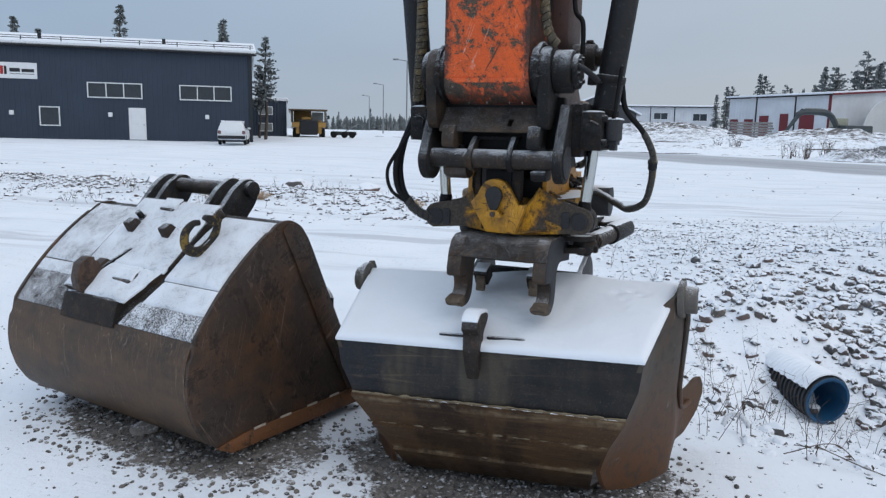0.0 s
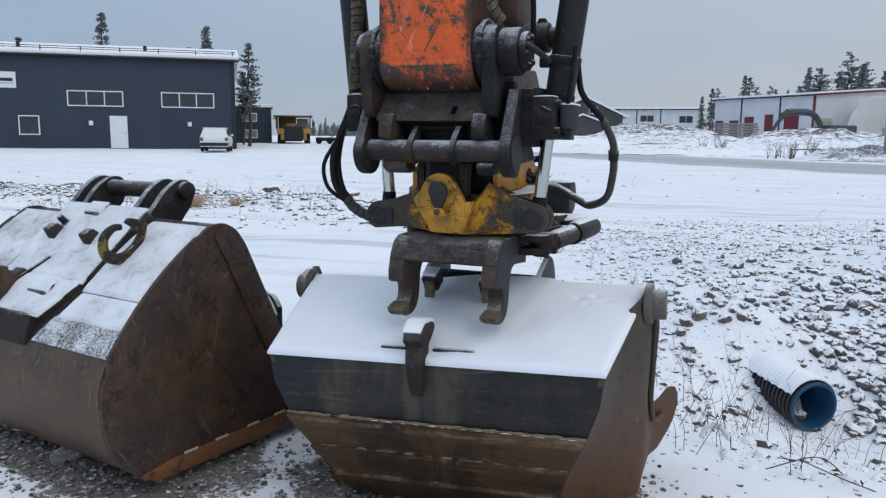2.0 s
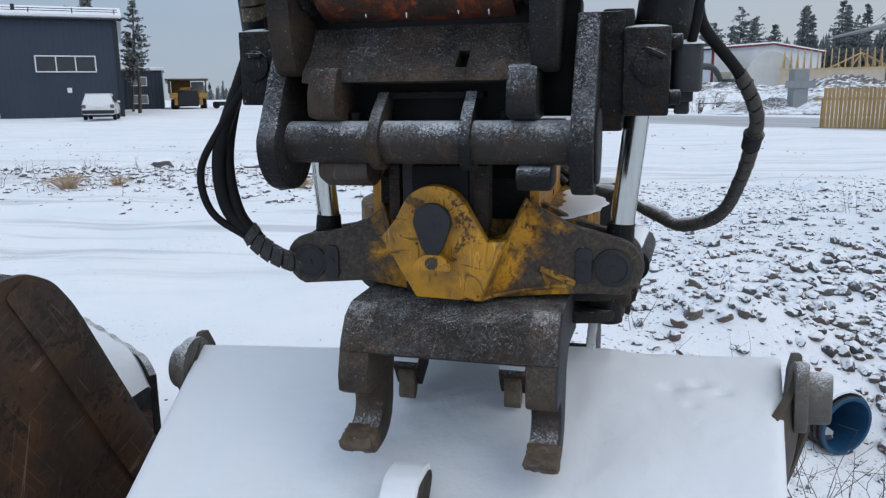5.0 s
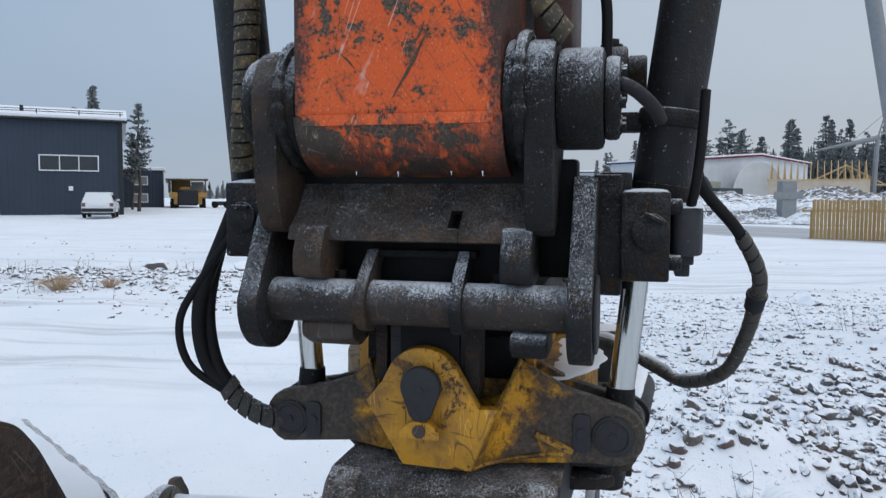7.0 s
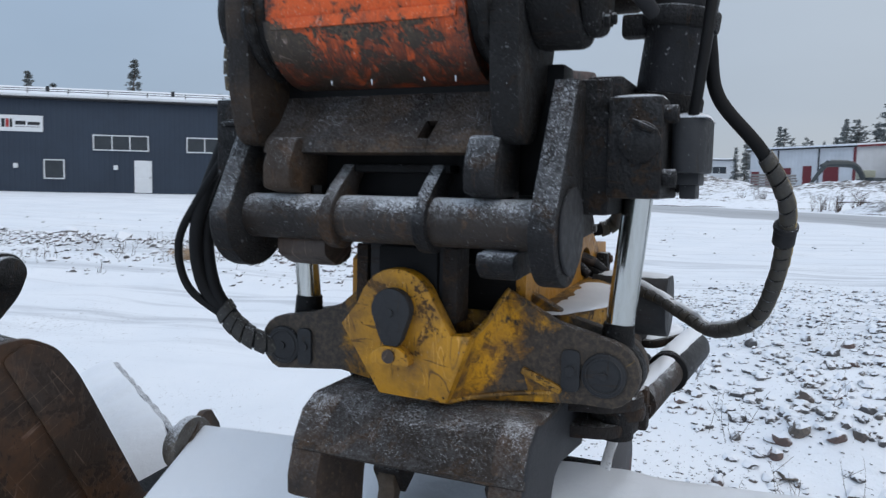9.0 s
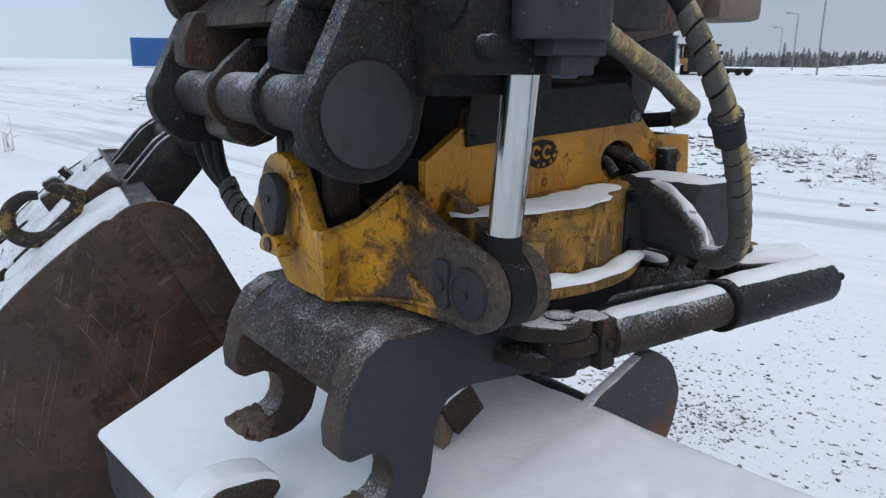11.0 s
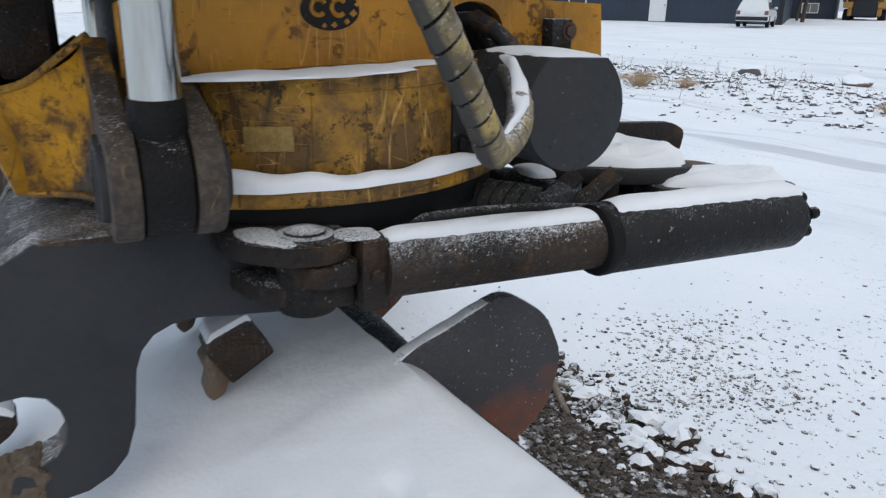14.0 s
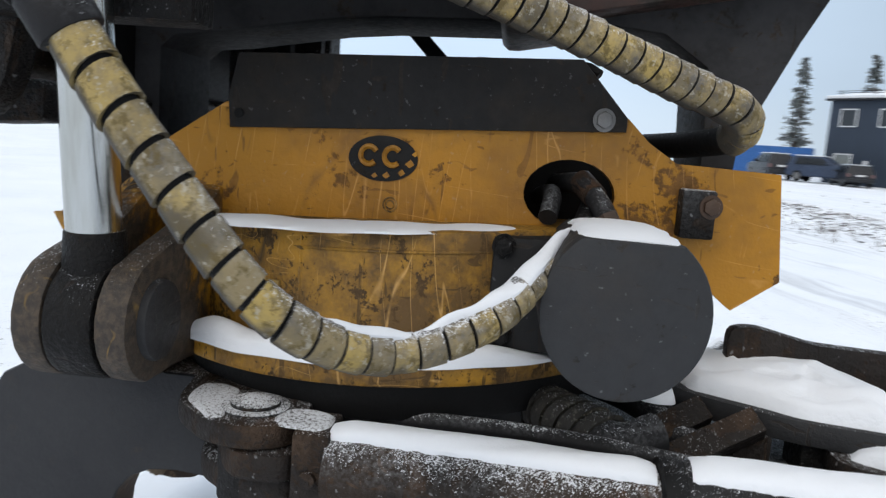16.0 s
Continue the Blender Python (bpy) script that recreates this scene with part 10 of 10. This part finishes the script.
for name, label, quad, nx, ny, thick, seed, ragged, mat in (
        ("snow_blanket", "thin snow on the digging bucket's flank", (0.338, 0.783, 0.783, 0.372, 0.288, 0.80), 50, 50, 0.016, 3.0, 0.012, M_SIFT_DENSE),
        ("snow_blanket", "thin snow on the digging bucket's front strip", (0.275, 0.783, 0.783, 0.350, 0.125, 0.283), 50, 24, 0.012, 4.0, 0.012, M_SIFT_DENSE),
        ("snow_dusting", "snow crumbs on the digging bucket's front strip", (0.175, 0.783, 0.783, 0.262, -0.004, 0.140), 60, 24, 0.008, 4.0, 0.012, M_SIFT_CRUMB),
        ("snow_blanket", "thin grey snow on the digging bucket's other flank", (-0.843, -0.40, -0.36, -0.843, 0.300, 0.80), 50, 50, 0.009, 5.0, 0.010, M_SIFT_GREY),
        ("snow_dusting", "thin grey snow on the digging bucket's other front strip", (-0.843, -0.38, -0.40, -0.843, 0.205, 0.292), 40, 20, 0.007, 6.0, 0.015, M_SIFT_GREY),
        ("snow_dusting", "snow grains on the digging bucket's other front strip", (-0.843, -0.34, -0.37, -0.843, -0.004, 0.215), 40, 20, 0.004, 7.0, 0.012, M_SIFT_BARE)):
    lying(name, label, blanket(slope_quad(*quad, 0.0), nx, ny, thick, 0.02, 0.005, seed, None, ragged, bow=swell), mat, MA)
for x0, x1, x2, x3, s0, s1 in ((-0.325, 0.195, 0.322, -0.375, 0.092, 0.335), (-0.375, 0.325, 0.364, -0.342, 0.315, 0.83)):
    lying("snow_blanket", "thin snow on the digging bucket's hitch plate", blanket(slope_quad(x0, x1, x2, x3, s0, s1, 0.068), 60, 50, 0.013, 0.018, 0.007, 2.0, None, 0.014), M_SIFT_DENSE, MA)
lying("snow_patch", "snow on the hitch plate's corner block", blanket(slope_quad(-0.33, -0.24, -0.25, -0.335, 0.105, 0.222, 0.110), 24, 24, 0.010, 0.02, 0.005, 9.0, None, 0.012), M_SIFT_DENSE, MA)
bm = bmesh.new()
snow_strip(bm, [on_slope(-0.405 + 0.04 * k / 30, 0.33 + 0.46 * k / 30, top_bow(0.33 + 0.46 * k / 30) - 0.004) for k in range(31)], 0.085, lambda f: 0.030 - 0.006 * math.sin(7 * f), 8, 0.3, 40.0)
lying("snow_ridge", "snow banked against the hitch plate", bm, M_SIFT_DENSE, MA)
for k, (x0, x1, y0, y1) in enumerate(((-0.102, 0.046, 0.752, 0.834), (-0.022, 0.154, 0.222, 0.30))):
    lying("snow_patch", "snow lying on a cover plate", blanket(slope_quad(x0, x1, x1, x0, y0, y1, 0.0865), 30, 24, 0.007, 0.010, 0.004, 50.0 + k, None, 0.008), M_SIFT_DENSE, MA)
# a snowed-up trough with a scalloped steel rim behind the digging bucket
def snowed_trough():
    p, q = Vector((-0.66, 4.97, 0)), Vector((-1.52, 6.10, 0))
    d = (q - p).normalized()
    side = Vector((-d.y, d.x, 0))
    L = (q - p).length
    t = thing("steel_trough", "snow-filled steel trough with a scalloped rim", "trough", Matrix(((d.x, side.x, 0, p.x), (d.y, side.y, 0, p.y), (0, 0, 1, 0), (0, 0, 0, 1))))
    top = []
    n = 64
    for i in range(n + 1):
        f = i / n
        top.append((L * f, 0.715 + 0.011 * abs(math.sin(f * math.pi * 8)) - 0.05 * max(0.0, 1 - f * 9) ** 2))
    bm = bmesh.new()
    prism(bm, [(0, 0.0)] + top + [(L, 0.0)], 1, 0.0, 0.03, 0.004)
    part("rim_plate", bm, M_BLACK_FROST, t, "dark scalloped rim plate")
    bm = bmesh.new()
    block(bm, (0.0, 0.03, 0.0), (0.025, 0.55, 0.52), 0.006)
    part("end_plate", bm, M_RUST, t)
    bm = bmesh.new()
    rows = []
    for i in range(41):
        x = 0.0 + L * i / 40
        row = []
        for j in range(15):
            y = 0.0 + 0.62 * j / 14
            z = 0.735 + 0.009 * abs(math.sin(i / 40 * math.pi * 8)) - 0.32 * (j / 14) ** 1.4 - (0.06 if j == 0 else 0.0) - 0.10 * max(0.0, 1 - i / 6) ** 2
            row.append(bm.verts.new((x, y - 0.006, z + 0.02 * noise.noise(Vector((x * 4, y * 4, 2))))))
        rows.append(row)
    for a, b in zip(rows, rows[1:]):
        for j in range(14):
            bm.faces.new((a[j], a[j + 1], b[j + 1], b[j]))
    part("snow_fill", bm, M_SNOW, t, "soft snow filling")


snowed_trough()


def arc_line(r, z, w0, w1, n=40, c=(0.0, 0.445)):
    """A line round the gear housing, which leans a little forwards."""
    angles = [radians(w0 + (w1 - w0) * i / n) for i in range(n + 1)]
    return [Vector((c[0] + r * math.cos(w), c[1] + r * math.sin(w), z + 0.04 * (c[1] + r * math.sin(w) - 0.34))) for w in angles]


bm = bmesh.new()
snow_strip(bm, arc_line(0.332, 1.337, -46, 36), lambda f: 0.036 + 0.003 * math.sin(29 * f), lambda f: 0.023 - 0.009 * f + 0.0012 * math.sin(37 * f), 8, 0.5, 1.0)
lying("snow_ledge", "snow lying on the rotator's flange", bm, M_SNOW, ARM)
bm = bmesh.new()
line = [Vector((0.196 + 0.11 * max(0.0, math.sin(math.pi * (i / 40) ** 0.9)) * 0.5 + 0.03, 0.19 + 0.42 * i / 40, 1.473 + 0.04 * (0.42 * i / 40 - 0.15))) for i in range(41)]
snow_strip(bm, line, lambda f: 0.05 + 0.06 * math.sin(math.pi * f) + 0.006 * math.sin(31 * f), lambda f: 0.0055 + 0.0025 * math.sin(5 * f) + 0.0015 * math.sin(23 * f), 8, 0.9, 2.0)
lying("snow_ledge", "snow lying on the gear housing", bm, M_SNOW, ARM)
bm = bmesh.new()
snow_strip(bm, [Vector((0.222 + 0.175 * i / 16, 0.697, 1.497)) for i in range(17)], 0.095, 0.009, 8, 0.35, 3.0)
lying("snow_cap", "snow on top of the slewing motor", bm, M_SNOW, ARM)


def tube_snow(a, b, r, spread, thick, seed=0.0, n=70, m=14):
    """A thin coat of snow on the upper side of a tube, with a crumbling lower edge."""
    t = (b - a).normalized()
    side = t.cross(Vector((0, 0, 1))).normalized()
    up = side.cross(t)
    bm = bmesh.new()
    rows = []
    for i in range(n + 1):
        f = i / n
        p = a + (b - a) * f
        end = min(1.0, 14 * f + 0.1, 14 * (1 - f) + 0.1) ** 0.5
        row = []
        for j in range(m + 1):
            u = 2 * j / m - 1
            edge = spread * (1 + 0.08 * noise.noise(p * 20 + Vector((seed, u, 0))) + 0.10 * noise.noise(p * 130 + Vector((0, seed, u))))
            w = u * edge
            h = thick * end * (1 - abs(u) ** 3) * (1 + 0.35 * noise.noise(p * 17 + Vector((seed, 2 * u, 4)))) + 0.0006 - 0.003 * (abs(u) > 0.999)
            row.append(bm.verts.new(p + (side * math.sin(w) + up * math.cos(w)) * (r + h)))
        rows.append(row)
    for r0, r1 in zip(rows, rows[1:]):
        for j in range(m):
            bm.faces.new((r0[j], r0[j + 1], r1[j + 1], r1[j]))
    return bm


A, B, D = SWING
lying("snow_ridge", "thin snow along the swing cylinder's sleeve", tube_snow(A, B - Vector((0, 0.014, 0)), 0.0415, 0.54, 0.008, 4.0), M_SNOW, ARM)
lying("snow_ridge", "snow along the swing cylinder's tube", tube_snow(B + Vector((0, 0.016, 0)), D, 0.0512, 0.58, 0.009, 5.0), M_SNOW, ARM)


def plate_snow(pts, z, thick, seed, n=16):
    """A snow cushion over a flat plate: rings that climb and shrink towards the middle."""
    outline = [Vector((*p, z)) for p in rounded(pts, 0.03, 5)]
    mid = sum(outline, Vector()) / len(outline)
    bm = bmesh.new()
    rings = []
    for i in range(n):
        f = i / n
        ring = []
        for p in outline:
            q = mid + (p - mid) * (1 - f) * (1 + 0.07 * noise.noise(p * 22 + Vector((seed, 0, 0))) + 0.05 * noise.noise(p * 75 + Vector((seed, 0, 3))))
            ring.append(bm.verts.new(q + Vector((0, 0, thick * (1 - (1 - f) ** 5) ** 0.5 * (1 + 0.55 * noise.noise(q * 13 + Vector((seed, 5, 0))) + 0.25 * noise.noise(q * 60 + Vector((seed, 5, 0))))))))
        rings.append(ring)
    for r0, r1 in zip(rings, rings[1:]):
        for j in range(len(r0)):
            k = (j + 1) % len(r0)
            bm.faces.new((r0[j], r0[k], r1[k], r1[j]))
    bm.faces.new(rings[-1])
    return bm


for k, (pts, z, h) in enumerate((
        ([(0.07, 0.81), (0.215, 0.80), (0.285, 0.905), (0.310, 0.995), (0.29, 1.025), (0.13, 1.02)], 1.312, 0.030),
        ([(0.26, 0.96), (0.33, 0.945), (0.38, 1.06), (0.398, 1.135), (0.38, 1.17), (0.33, 1.175), (0.27, 1.12)], 1.285, 0.022),
        ([(0.24, 0.70), (0.33, 0.745), (0.325, 0.84), (0.26, 0.83)], 1.249, 0.014),
        ([(0.16, 0.745), (0.24, 0.745), (0.25, 0.79), (0.17, 0.80)], 1.300, 0.012),
        ([(0.285, 0.258), (0.345, 0.258), (0.392, 0.305), (0.388, 0.318), (0.295, 0.305)], 1.287, 0.0035),
        ([(0.340, 0.372), (0.388, 0.362), (0.397, 0.425), (0.345, 0.427)], 1.286, 0.004),
        ([(0.33, 0.322), (0.362, 0.322), (0.366, 0.352), (0.33, 0.354)], 1.294, 0.003))):
    lying("snow_cap", "soft snow cushion on the hitch's rear frame" if k < 4 else "thin snow on the clevis lugs", plate_snow(pts, z, h, 8.0 + k), M_SNOW if k < 4 else M_SIFT_GREY, ARM)
bm = bmesh.new()
snow_strip(bm, resampled(spline([Vector(p) for p in ((0.30, 0.435, 1.014), (0.30, 0.487, 1.071), (0.30, 0.57, 1.109), (0.30, 0.635, 1.136))], 6), 0.008), 0.024, lambda f: 0.0032 + 0.0014 * math.sin(23 * f), 8, 0.9, 61.0)
lying("snow_ridge", "line of snow along the hitch ear's edge", bm, M_SIFT_DENSE, ARM)
for k, (p, q, w, h) in enumerate((((0.416, 0.035, 1.867), (0.416, 0.24, 1.867), 0.086, 0.008), ((0.496, 0.09, 1.837), (0.496, 0.245, 1.837), 0.060, 0.010), ((-0.405, 0.025, 1.884), (-0.405, 0.215, 1.884), 0.075, 0.008))):
    bm = bmesh.new()
    p, q = Vector(p), Vector(q)
    snow_strip(bm, [p + (q - p) * (i / 16) for i in range(17)], w, h, 8, 0.3, 20.0 + k)
    lying("snow_cap", "thin snow on a trunnion block", bm, M_SNOW, ARM)
# snow on the hanging part of the guarded hose
hl = spline(HOSE_MAIN, 12)
bm = bmesh.new()
sub = hl[int(len(hl) * 0.60):int(len(hl) * 0.93)]
snow_strip(bm, [p + Vector((0, 0, 0.011)) for p in sub], lambda f: 0.010 + 0.011 * f + 0.006 * math.sin(13 * f), lambda f: 0.007 + 0.009 * f + 0.004 * math.sin(17 * f) + 0.002 * math.sin(41 * f), 8, 0.9, 30.0)
lying("snow_ridge", "snow on the hanging hose", bm, M_SNOW, ARM)
